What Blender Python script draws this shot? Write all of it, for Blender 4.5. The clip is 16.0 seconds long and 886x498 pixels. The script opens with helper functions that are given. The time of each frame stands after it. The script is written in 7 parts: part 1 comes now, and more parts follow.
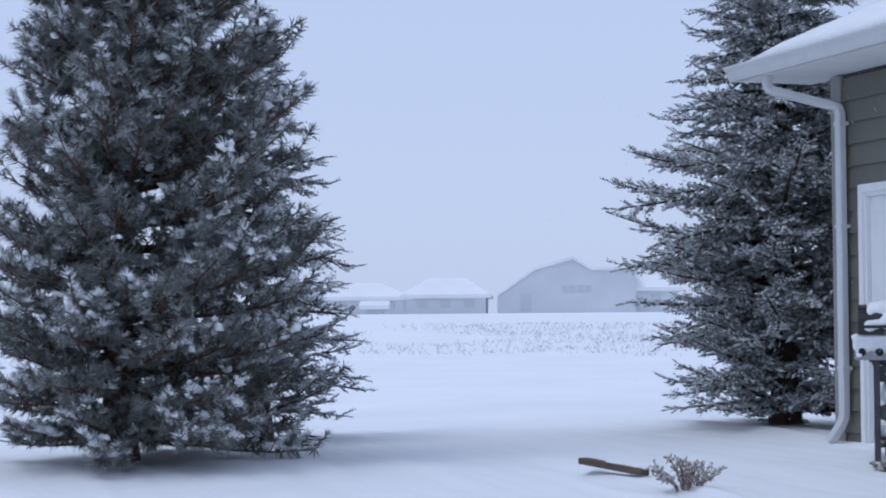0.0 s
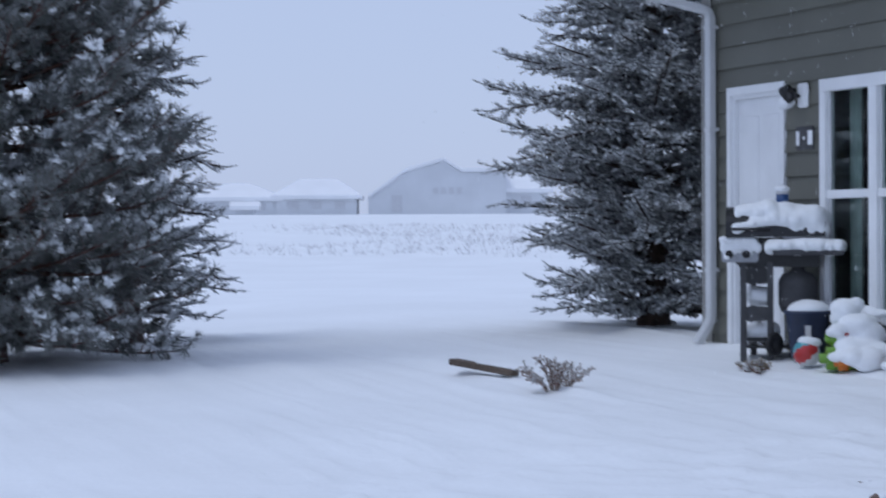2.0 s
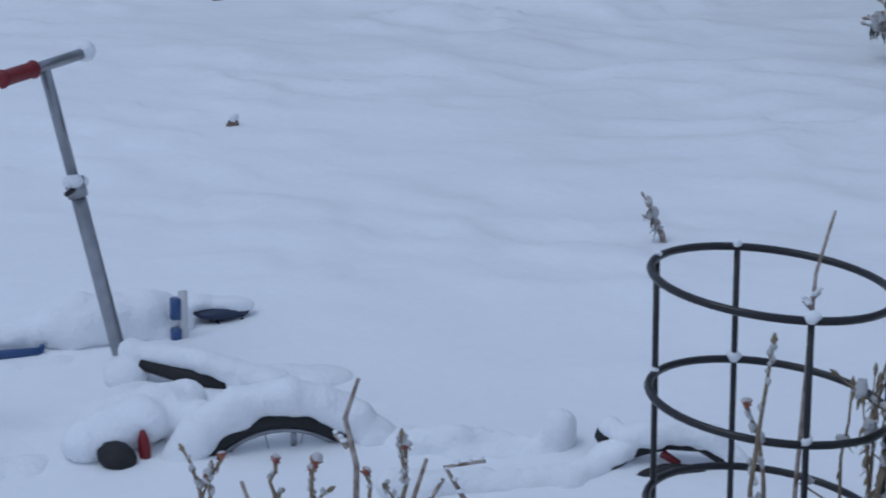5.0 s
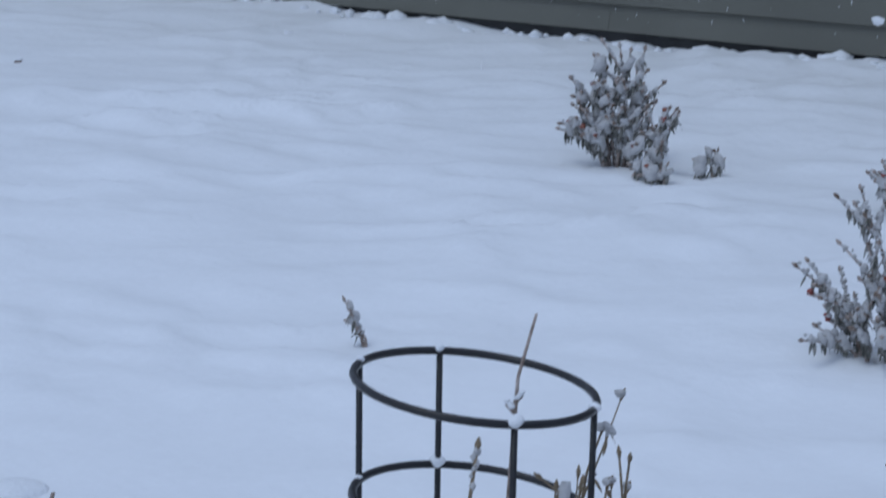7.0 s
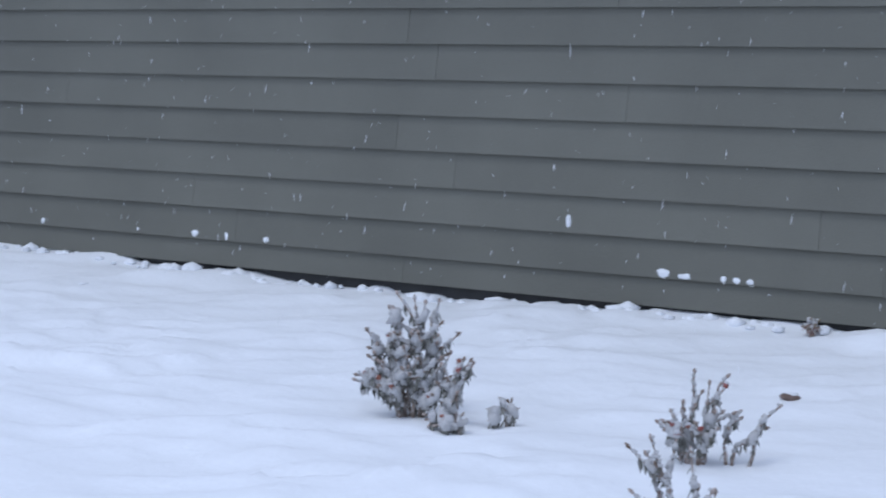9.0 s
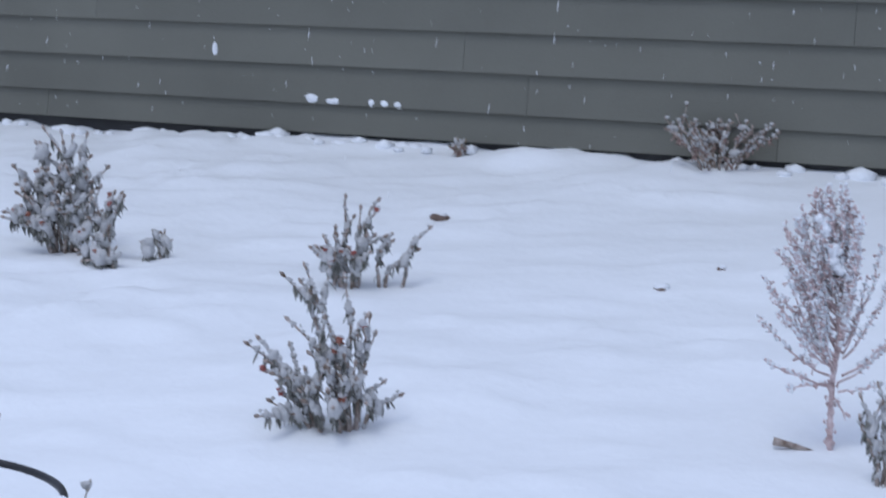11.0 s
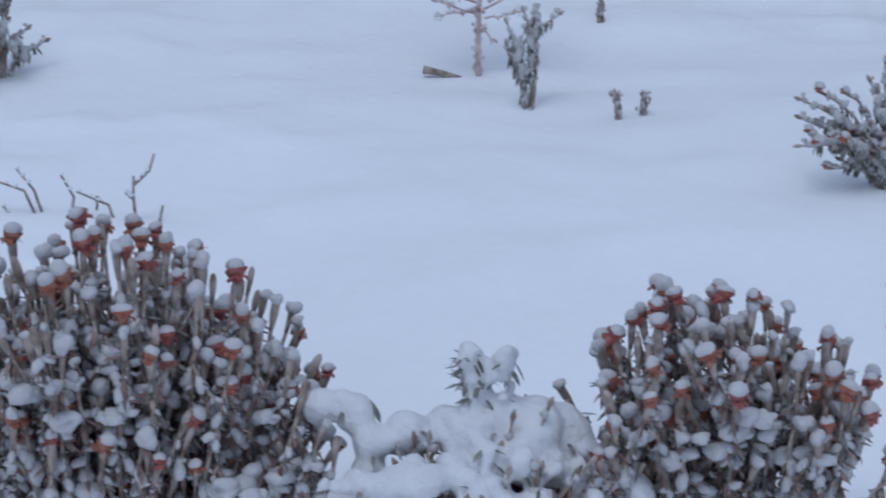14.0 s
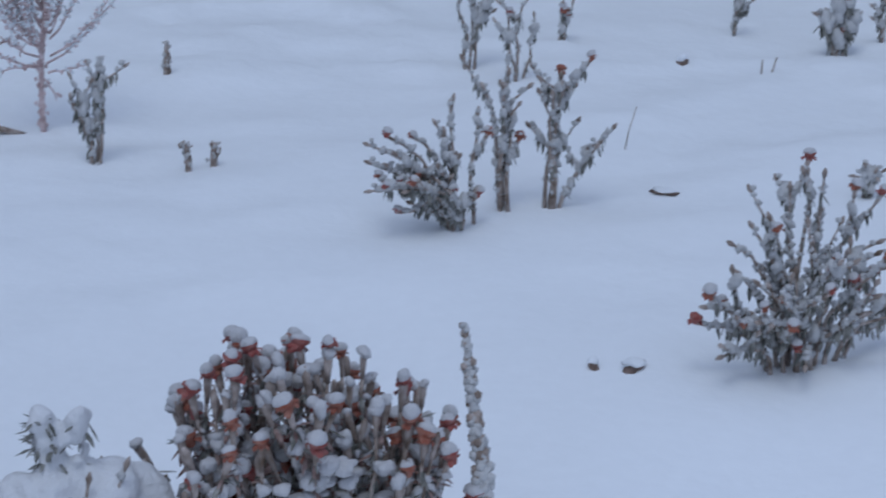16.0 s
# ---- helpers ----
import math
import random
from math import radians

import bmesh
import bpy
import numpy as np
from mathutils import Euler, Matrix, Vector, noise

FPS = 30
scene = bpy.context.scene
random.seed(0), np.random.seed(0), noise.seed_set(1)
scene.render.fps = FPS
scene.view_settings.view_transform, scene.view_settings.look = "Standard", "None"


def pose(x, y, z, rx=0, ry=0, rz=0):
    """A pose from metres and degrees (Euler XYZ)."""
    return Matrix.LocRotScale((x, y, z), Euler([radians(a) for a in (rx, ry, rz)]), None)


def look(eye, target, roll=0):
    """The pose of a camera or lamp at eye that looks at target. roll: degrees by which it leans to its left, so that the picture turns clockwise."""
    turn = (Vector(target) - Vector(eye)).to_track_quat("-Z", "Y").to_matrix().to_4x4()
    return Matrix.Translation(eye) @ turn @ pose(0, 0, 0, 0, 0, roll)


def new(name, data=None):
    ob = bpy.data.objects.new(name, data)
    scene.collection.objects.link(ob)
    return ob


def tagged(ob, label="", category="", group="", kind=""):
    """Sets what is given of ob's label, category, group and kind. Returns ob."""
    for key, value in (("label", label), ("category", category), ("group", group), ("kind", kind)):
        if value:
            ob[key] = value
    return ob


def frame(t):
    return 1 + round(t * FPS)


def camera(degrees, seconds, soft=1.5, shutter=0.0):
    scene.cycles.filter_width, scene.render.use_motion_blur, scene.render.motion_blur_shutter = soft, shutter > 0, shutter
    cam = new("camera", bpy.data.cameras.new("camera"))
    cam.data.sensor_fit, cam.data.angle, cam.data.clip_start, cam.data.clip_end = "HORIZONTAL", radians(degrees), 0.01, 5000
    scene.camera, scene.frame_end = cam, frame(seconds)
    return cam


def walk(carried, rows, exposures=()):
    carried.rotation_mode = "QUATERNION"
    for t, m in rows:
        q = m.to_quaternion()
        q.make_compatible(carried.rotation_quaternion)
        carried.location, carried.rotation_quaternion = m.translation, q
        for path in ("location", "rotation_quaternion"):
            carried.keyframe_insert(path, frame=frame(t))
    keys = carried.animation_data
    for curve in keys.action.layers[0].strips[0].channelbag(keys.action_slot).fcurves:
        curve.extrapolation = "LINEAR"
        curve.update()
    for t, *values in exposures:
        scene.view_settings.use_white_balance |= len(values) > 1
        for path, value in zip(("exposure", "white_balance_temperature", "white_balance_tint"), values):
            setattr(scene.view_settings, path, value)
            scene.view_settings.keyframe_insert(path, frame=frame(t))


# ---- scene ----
cam = camera(23.6, 16.0, soft=1.9, shutter=0.35)
ROWS = [
    (0, pose(0.016, -0.006, 1.595, 92.321, 0.431, -17.939)),
    (0.5, pose(0.008, -0.022, 1.597, 91.934, 0.215, -18.114)),
    (1, pose(0.005, -0.023, 1.596, 91.462, -0.011, -18.585)),
    (1.5, pose(0.006, -0.028, 1.596, 90.778, 0.034, -19.611)),
    (2, pose(0.011, -0.009, 1.598, 89.628, 0.284, -21.430)),
    (2.5, pose(0.006, -0.017, 1.596, 87.577, 0.521, -24.274)),
    (3, pose(0.011, -0.010, 1.595, 84.931, 0.839, -27.394)),
    (3.5, pose(0.006, -0.016, 1.590, 81.980, 0.922, -30.799)),
    (4, pose(0.010, -0.004, 1.589, 79.293, 0.793, -33.929)),
    (4.5, pose(0.027, 0.027, 1.580, 77.162, 0.660, -36.641)),
    (4.7, pose(0.032, 0.032, 1.581, 76.444, 0.365, -37.624)),
    (6.8, pose(0.074, 0.079, 1.571, 78.133, -1.056, -46.586)),
    (7, pose(0.069, 0.073, 1.573, 79.067, -1.071, -47.060)),
    (7.5, pose(0.047, 0.050, 1.584, 81.526, -1.095, -47.928)),
    (8, pose(0.010, 0.018, 1.597, 83.560, -0.842, -48.779)),
    (8.2, pose(0.006, 0.055, 1.590, 84.436, -1.143, -49.315)),
    (10.3, pose(-0.035, -0.024, 1.618, 83.904, -0.554, -59.080)),
    (10.5, pose(-0.029, -0.017, 1.616, 83.166, -0.630, -60.014)),
    (11, pose(-0.031, 0.018, 1.623, 81.230, -0.591, -62.243)),
    (11.5, pose(-0.028, -0.004, 1.616, 79.276, -0.570, -63.569)),
    (12, pose(-0.052, -0.031, 1.621, 77.358, -0.210, -64.586)),
    (12.5, pose(-0.051, -0.043, 1.621, 75.524, 0.078, -65.589)),
    (13, pose(-0.031, -0.015, 1.613, 73.831, 0.278, -66.887)),
    (13.5, pose(-0.021, -0.003, 1.612, 72.514, 0.182, -68.866)),
    (14, pose(-0.017, -0.009, 1.615, 71.555, -0.175, -71.635)),
    (14.5, pose(-0.007, -0.011, 1.612, 71.300, -0.516, -74.486)),
    (15, pose(0.013, -0.007, 1.606, 71.597, -0.830, -77.530)),
    (15.5, pose(0.015, -0.010, 1.605, 72.276, -1.015, -80.413)),
    (16, pose(0.024, -0.014, 1.602, 73.083, -1.189, -83.140)),
]
EXPOSURES = [(0, -0.02, 6400, 10), (1.5, -0.06, 6400, 10), (2.5, -0.28, 6300, 9), (3.5, -0.50, 6200, 8), (4.5, -0.56, 6100, 6), (7.0, -0.38, 6150, 6), (7.5, -0.34, 6150, 6), (8.0, -0.08, 6280, 8),
             (10.5, 0.24, 6450, 10), (11.0, 0.06, 6450, 10), (11.5, -0.16, 6350, 9), (12.0, -0.28, 6250, 8), (12.5, -0.40, 6200, 7), (13.5, -0.36, 6250, 7), (14.2, -0.24, 6280, 7), (15.0, -0.32, 6250, 7), (16, -0.44, 6150, 7)]
walk(cam, ROWS, EXPOSURES)

# ---- light: an overcast, snowing day ----
world = bpy.data.worlds.new("overcast")
scene.world = world
world.use_nodes = True
wn, wl = world.node_tree.nodes, world.node_tree.links
sky = wn.new("ShaderNodeTexSky")
sky.sky_type, sky.sun_disc = "NISHITA", False
sky.sun_elevation, sky.sun_rotation = radians(65), radians(282)
bg_sky = wn["Background"]
bg_sky.inputs["Strength"].default_value = 0.018
wl.new(sky.outputs["Color"], bg_sky.inputs["Color"])
bg_cloud = wn.new("ShaderNodeBackground")
bg_cloud.inputs["Color"].default_value = (0.59, 0.70, 1.00, 1)
bg_cloud.inputs["Strength"].default_value = 0.78
both = wn.new("ShaderNodeAddShader")
wl.new(bg_sky.outputs[0], both.inputs[0])
wl.new(bg_cloud.outputs[0], both.inputs[1])
wl.new(both.outputs[0], wn["World Output"].inputs["Surface"])
sun = new("sun", bpy.data.lights.new("sun", "SUN"))
sun.data.energy, sun.data.angle, sun.data.color = 0.72, radians(26), (0.90, 0.95, 1.0)
sun.matrix_world = look((-3.5, 6.0, 20.0), (5.5, 4.0, 0))

# ---- tools for building ----
rng = np.random.default_rng(7)
WALL_X, CORNER_Y = 8.10, 14.90


def material(name, color, rough=0.7, metal=0.0, vary=0.25, scale=6.0, fine=60.0, bump=0.2, bump_scale=40.0, spread=0.0, second=None, coat=0.0):
    """A node material: two scales of colour variation, relief, and an optional second colour in stains."""
    m = bpy.data.materials.new(name)
    m.use_nodes = True
    n, l = m.node_tree.nodes, m.node_tree.links
    p = n["Principled BSDF"]
    p.inputs["Roughness"].default_value, p.inputs["Metallic"].default_value = rough, metal
    p.inputs["Coat Weight"].default_value = coat
    co = n.new("ShaderNodeTexCoord")
    big, small = n.new("ShaderNodeTexNoise"), n.new("ShaderNodeTexNoise")
    big.inputs["Scale"].default_value, small.inputs["Scale"].default_value = scale, fine
    big.inputs["Detail"].default_value, small.inputs["Detail"].default_value = 4, 3
    l.new(co.outputs["Object"], big.inputs["Vector"])
    l.new(co.outputs["Object"], small.inputs["Vector"])
    ramp = n.new("ShaderNodeMapRange")
    ramp.inputs["From Min"].default_value, ramp.inputs["From Max"].default_value = 0.3, 0.7
    l.new(big.outputs["Fac"], ramp.inputs["Value"])
    mix = n.new("ShaderNodeMix")
    mix.data_type = "RGBA"
    dark = [c * (1 - vary) for c in color] if second is None else second
    mix.inputs["A"].default_value = (*dark, 1)
    mix.inputs["B"].default_value = (*[min(1, c * (1 + vary * 0.4)) for c in color], 1)
    l.new(ramp.outputs["Result"], mix.inputs["Factor"])
    grain = n.new("ShaderNodeMapRange")
    grain.inputs["To Min"].default_value, grain.inputs["To Max"].default_value = 1 - vary * 0.5, 1 + vary * 0.5
    l.new(small.outputs["Fac"], grain.inputs["Value"])
    mul = n.new("ShaderNodeVectorMath")
    mul.operation = "SCALE"
    l.new(mix.outputs["Result"], mul.inputs[0])
    if spread:
        info, more, times = n.new("ShaderNodeObjectInfo"), n.new("ShaderNodeMapRange"), n.new("ShaderNodeMath")
        more.inputs["To Min"].default_value, more.inputs["To Max"].default_value = 1 - spread, 1 + spread
        times.operation = "MULTIPLY"
        l.new(info.outputs["Random"], more.inputs["Value"])
        l.new(more.outputs["Result"], times.inputs[0])
        l.new(grain.outputs["Result"], times.inputs[1])
        l.new(times.outputs[0], mul.inputs["Scale"])
    else:
        l.new(grain.outputs["Result"], mul.inputs["Scale"])
    l.new(mul.outputs[0], p.inputs["Base Color"])
    if bump:
        rel, b = n.new("ShaderNodeTexNoise"), n.new("ShaderNodeBump")
        rel.inputs["Scale"].default_value, rel.inputs["Detail"].default_value = bump_scale, 4
        b.inputs["Strength"].default_value, b.inputs["Distance"].default_value = bump, 0.02
        l.new(co.outputs["Object"], rel.inputs["Vector"])
        l.new(rel.outputs["Fac"], b.inputs["Height"])
        l.new(b.outputs["Normal"], p.inputs["Normal"])
    return m


def raw_mesh(name, V, F, mat, smooth=False):
    """A mesh from arrays of points and of triangles or quads."""
    V, F = np.asarray(V, np.float32), np.asarray(F, np.int32)
    me = bpy.data.meshes.new(name)
    k = F.shape[1]
    me.vertices.add(len(V))
    me.vertices.foreach_set("co", V.ravel())
    me.loops.add(F.size)
    me.loops.foreach_set("vertex_index", F.ravel())
    me.polygons.add(len(F))
    me.polygons.foreach_set("loop_start", np.arange(0, F.size, k, dtype=np.int32))
    me.polygons.foreach_set("use_smooth", np.full(len(F), smooth))
    me.update(calc_edges=True)
    me.materials.append(mat)
    return me


def put(name, me, parent=None, label="", at=None):
    ob = new(name, me)
    if parent is not None:
        ob.parent = parent
    if at is not None:
        ob.matrix_basis = at
    return tagged(ob, label)


def part(name, bm, mat, parent=None, label="", smooth=False):
    me = bpy.data.meshes.new(name)
    for f in bm.faces:
        f.smooth = smooth
    bm.to_mesh(me)
    bm.free()
    me.materials.append(mat)
    return put(name, me, parent, label)


def thing(name, label, category, at, group="", kind=""):
    ob = new(name)
    ob.empty_display_size = 0.1
    ob.matrix_basis = at if isinstance(at, Matrix) else Matrix.Translation(at)
    return tagged(ob, label, category, group, kind)


class Heap:
    """Triangles gathered into one mesh."""

    def __init__(self):
        self.V, self.F, self.n = [], [], 0

    def add(self, V, F):
        V, F = np.asarray(V, float).reshape(-1, 3), np.asarray(F, int).reshape(-1, 3)
        self.V.append(V)
        self.F.append(F + self.n)
        self.n += len(V)

    def many(self, template, frames, places):
        """The template (points, triangles) at many frames (n,3,3) and places (n,3)."""
        V, F = template
        P = np.einsum("nij,kj->nki", frames, V) + np.asarray(places)[:, None, :]
        self.add(P.reshape(-1, 3), (F[None] + (np.arange(len(places)) * len(V))[:, None, None]).reshape(-1, 3))

    def tube(self, pts, radii, sides=6):
        pts = np.asarray(pts, float)
        radii = np.broadcast_to(np.asarray(radii, float), (len(pts),))
        tan = np.gradient(pts, axis=0)
        tan /= np.linalg.norm(tan, axis=1)[:, None] + 1e-9
        up = np.array([0, 0, 1.0]) if abs(tan[0, 2]) < 0.9 else np.array([1.0, 0, 0])
        a = np.cross(tan, up)
        a /= np.linalg.norm(a, axis=1)[:, None] + 1e-9
        b = np.cross(tan, a)
        w = np.linspace(0, 2 * np.pi, sides, endpoint=False)
        ring = np.cos(w)[None, :, None] * a[:, None] + np.sin(w)[None, :, None] * b[:, None]
        V = (pts[:, None] + ring * radii[:, None, None]).reshape(-1, 3)
        F = []
        for i in range(len(pts) - 1):
            for j in range(sides):
                p, q = i * sides + j, i * sides + (j + 1) % sides
                F += [(p, q, q + sides), (p, q + sides, p + sides)]
        e = len(V)
        V = np.vstack([V, pts[:1], pts[-1:]])
        for j in range(sides):
            F += [((j + 1) % sides, j, e), (e - sides + j, e - sides + (j + 1) % sides, e + 1)]
        self.add(V, F)

    def box(self, lo, hi):
        (x0, y0, z0), (x1, y1, z1) = lo, hi
        V = [(x, y, z) for x in (x0, x1) for y in (y0, y1) for z in (z0, z1)]
        Q = [(0, 1, 3, 2), (4, 6, 7, 5), (0, 4, 5, 1), (2, 3, 7, 6), (0, 2, 6, 4), (1, 5, 7, 3)]
        self.add(V, [t for a, b, c, d in Q for t in ((a, b, c), (a, c, d))])

    def mesh(self, name, mat, smooth=False):
        return raw_mesh(name, np.vstack(self.V), np.vstack(self.F), mat, smooth)


def ball(level=1):
    bm = bmesh.new()
    bmesh.ops.create_icosphere(bm, subdivisions=level, radius=1)
    bm.verts.ensure_lookup_table()
    V = np.array([v.co[:] for v in bm.verts])
    F = np.array([[v.index for v in f.verts] for f in bm.faces])
    bm.free()
    return V, F


BALL1, BALL2, BALL3 = ball(1), ball(2), ball(3)
OCTA = (np.array([(1, 0, 0), (-1, 0, 0), (0, 1, 0), (0, -1, 0), (0, 0, 1), (0, 0, -1.0)]), np.array([(0, 2, 4), (2, 1, 4), (1, 3, 4), (3, 0, 4), (2, 0, 5), (1, 2, 5), (3, 1, 5), (0, 3, 5)]))


def lump(template, seed, rough=0.25):
    """A template ball with an uneven surface."""
    r = np.random.default_rng(seed)
    k = r.normal(size=(6, 3)) * 1.6
    ph = r.uniform(0, 6, 6)
    V, F = template
    return V * (1 + rough * np.sin(V @ k.T + ph).mean(axis=1) * 1.8)[:, None], F


def bevel_box(lo, hi, r=0.006, seg=1):
    bm = bmesh.new()
    bmesh.ops.create_cube(bm, size=1)
    for v in bm.verts:
        for i in range(3):
            v.co[i] = lo[i] if v.co[i] < 0 else hi[i]
    if r:
        bmesh.ops.bevel(bm, geom=bm.edges[:], offset=r, segments=seg, affect="EDGES")
    return bm


def unit(v):
    v = np.asarray(v, float)
    return v / (np.linalg.norm(v, axis=-1, keepdims=True) + 1e-9)


def frames_along(d, roll=None):
    """Frames whose x axis runs along d, z as far up as may be; columns are the axes."""
    d = unit(d)
    up = np.where(np.abs(d[:, 2:3]) > 0.95, np.array([[1.0, 0, 0]]), np.array([[0, 0, 1.0]]))
    y = unit(np.cross(up, d))
    z = np.cross(d, y)
    if roll is not None:
        c, s = np.cos(roll)[:, None], np.sin(roll)[:, None]
        y, z = c * y + s * z, c * z - s * y
    return np.stack([d, y, z], axis=2)


# ---- materials ----
SNOW = material("fresh_snow", (0.86, 0.88, 0.90), 0.75, vary=0.05, scale=1.2, fine=45, bump=0.18, bump_scale=30)
SNOW_CAP = material("settled_snow", (0.86, 0.88, 0.90), 0.7, vary=0.06, scale=9, fine=120, bump=0.35, bump_scale=70)
# Greyer than SNOW_CAP: plants show through, and their shade is painted in.
SHADED_SNOW = material("settled_snow", (0.55, 0.54, 0.545), 0.7, vary=0.08, scale=30, fine=140, bump=0.4, bump_scale=90)
SHADED_RIME = material("shaded_rime", (0.56, 0.555, 0.55), 0.75, vary=0.12, scale=40, fine=160, bump=0.5, bump_scale=110)
SIDING = material("olive_grey_siding", (0.146, 0.145, 0.118), 0.6, vary=0.12, scale=1.5, fine=90, bump=0.12, bump_scale=120, spread=0.06)
TRIM = material("taupe_trim_paint", (0.27, 0.265, 0.25), 0.55, vary=0.1, scale=3, bump=0.08)
WHITE = material("white_paint", (0.84, 0.85, 0.86), 0.45, vary=0.06, scale=3, bump=0.05)
GUTTER = material("white_aluminium", (0.62, 0.63, 0.64), 0.4, vary=0.08, scale=3, bump=0.04)
CONCRETE = material("shadow_gap_foundation", (0.075, 0.075, 0.075), 0.9, vary=0.3, scale=5, bump=0.4)
DARK = material("dark_room", (0.05, 0.05, 0.05), 0.9, vary=0.2)
CURTAIN = material("grey_curtain", (0.40, 0.46, 0.44), 0.9, vary=0.2, scale=8)
BLACK_METAL = material("black_enamel", (0.012, 0.012, 0.014), 0.35, vary=0.3, scale=30, bump=0.1)
STEEL = material("dull_steel", (0.32, 0.33, 0.35), 0.38, metal=0.8, vary=0.2, scale=20, bump=0.05)
BARK = material("conifer_bark", (0.075, 0.048, 0.038), 0.95, vary=0.5, scale=14, bump=0.8, bump_scale=25)
RED_BARK = material("pine_bark", (0.13, 0.062, 0.045), 0.95, vary=0.5, scale=14, bump=0.8, bump_scale=25)
PINE = material("pine_needles", (0.30, 0.31, 0.31), 0.7, vary=0.3, scale=7, fine=40, bump=0, second=(0.045, 0.056, 0.045))
SPRUCE = material("spruce_needles", (0.52, 0.535, 0.55), 0.7, vary=0.3, scale=9, fine=40, bump=0, second=(0.045, 0.056, 0.054))
WOOD = material("weathered_board", (0.115, 0.085, 0.065), 0.85, vary=0.4, scale=8, fine=80, bump=0.5)
STEM = material("dead_stem", (0.46, 0.39, 0.35), 0.8, vary=0.3, scale=45, bump=0.3, second=(0.13, 0.085, 0.055))
LEAF = material("frozen_leaf", (0.30, 0.29, 0.265), 0.8, vary=0.25, scale=60, bump=0.3, second=(0.050, 0.052, 0.038))
LEAF_BROWN = material("rusty_frozen_leaf", (0.36, 0.26, 0.23), 0.8, vary=0.25, scale=60, bump=0.3, second=(0.10, 0.045, 0.035))
TWIG = material("dry_twig", (0.26, 0.20, 0.13), 0.85, vary=0.35, scale=30, bump=0.3)
BLOOM = material("orange_marigold", (0.30, 0.15, 0.11), 0.75, vary=0.3, scale=80, bump=0.4, second=(0.26, 0.055, 0.025))
BLOOM_RED = material("red_marigold", (0.30, 0.13, 0.11), 0.75, vary=0.3, scale=80, bump=0.4, second=(0.26, 0.035, 0.028))
RUSSET = material("russet_kochia", (0.74, 0.62, 0.61), 0.85, vary=0.2, scale=45, bump=0.2, second=(0.42, 0.28, 0.26))


def glass_material():
    m = bpy.data.materials.new("window_glass")
    m.use_nodes = True
    n, l = m.node_tree.nodes, m.node_tree.links
    gloss, clear, mix = n.new("ShaderNodeBsdfGlossy"), n.new("ShaderNodeBsdfTransparent"), n.new("ShaderNodeMixShader")
    edge, power, gain = n.new("ShaderNodeLayerWeight"), n.new("ShaderNodeMath"), n.new("ShaderNodeMapRange")
    gloss.inputs["Roughness"].default_value = 0.02
    clear.inputs["Color"].default_value = (0.90, 0.95, 0.93, 1)
    edge.inputs["Blend"].default_value = 0.5
    power.operation, power.inputs[1].default_value = "POWER", 5.0
    gain.inputs["To Min"].default_value = 0.045
    l.new(edge.outputs["Facing"], power.inputs[0])
    l.new(power.outputs[0], gain.inputs["Value"])
    l.new(gain.outputs["Result"], mix.inputs[0])
    l.new(clear.outputs[0], mix.inputs[1])
    l.new(gloss.outputs[0], mix.inputs[2])
    l.new(mix.outputs[0], n["Material Output"].inputs["Surface"])
    return m


GLASS = glass_material()

# ---- ground: one snow sheet out to the horizon ----


def smooth01(a, b, x):
    u = np.clip((np.asarray(x, float) - a) / (b - a), 0, 1)
    return u * u * (3 - 2 * u)


def lie(x, y):
    """Height of the snow without its small bumps."""
    x, y = np.asarray(x, float), np.asarray(y, float)
    k = np.clip(x / 8.1, 0, 1)
    z = 0.0755 * np.clip(x, -2, 8.2) + 0.030 * smooth01(7.2, 8.05, x) + (1 - k) * 0.036 * np.clip(y - 4, 0, 14) + k * 0.0118 * np.clip(y - 6, 0, 9)
    r = np.hypot(x, y)
    far = np.interp(r, [0, 48, 56, 90, 130, 200, 400, 4000], [0, 0, 0.1, 1.25, 2.1, 2.85, 3.2, 3.2])
    return z + far


MOUNDS = [(2.85, 17.1, 1.3, 0.05)]
WAVES = [(rng.uniform(0.4, 1.2) * s, rng.normal(0.9, 0.35), rng.uniform(0, 6.3), a)
         for s, a, c in ((1.0, 0.006, 5), (3.0, 0.0030, 7), (7.0, 0.0016, 9)) for _ in range(c)]


def snow_at(x, y):
    x, y = np.asarray(x, float), np.asarray(y, float)
    z = lie(x, y)
    near = 1 / (1 + (np.hypot(x, y) / 30) ** 2)
    for k, a, ph, amp in WAVES:
        wob = 0.8 * np.sin(0.9 * k * (x * np.sin(a) - y * np.cos(a)) + ph * 2)
        z = z + amp * near * np.sin(k * (x * np.cos(a) + y * np.sin(a)) * 2 + ph + wob)
    for mx, my, mr, h in MOUNDS:
        z = z + h * np.exp(-((x - mx) ** 2 + (y - my) ** 2) / mr ** 2)
    return z


def stretch(lo, hi, step, end_lo, end_hi):
    a = list(np.arange(lo, hi + step / 2, step))
    s, x = step, hi
    while x < end_hi:
        s *= 1.22
        x += s
        a.append(x)
    s, x = step, lo
    while x > end_lo:
        s *= 1.22
        x -= s
        a.insert(0, x)
    return np.array(a)


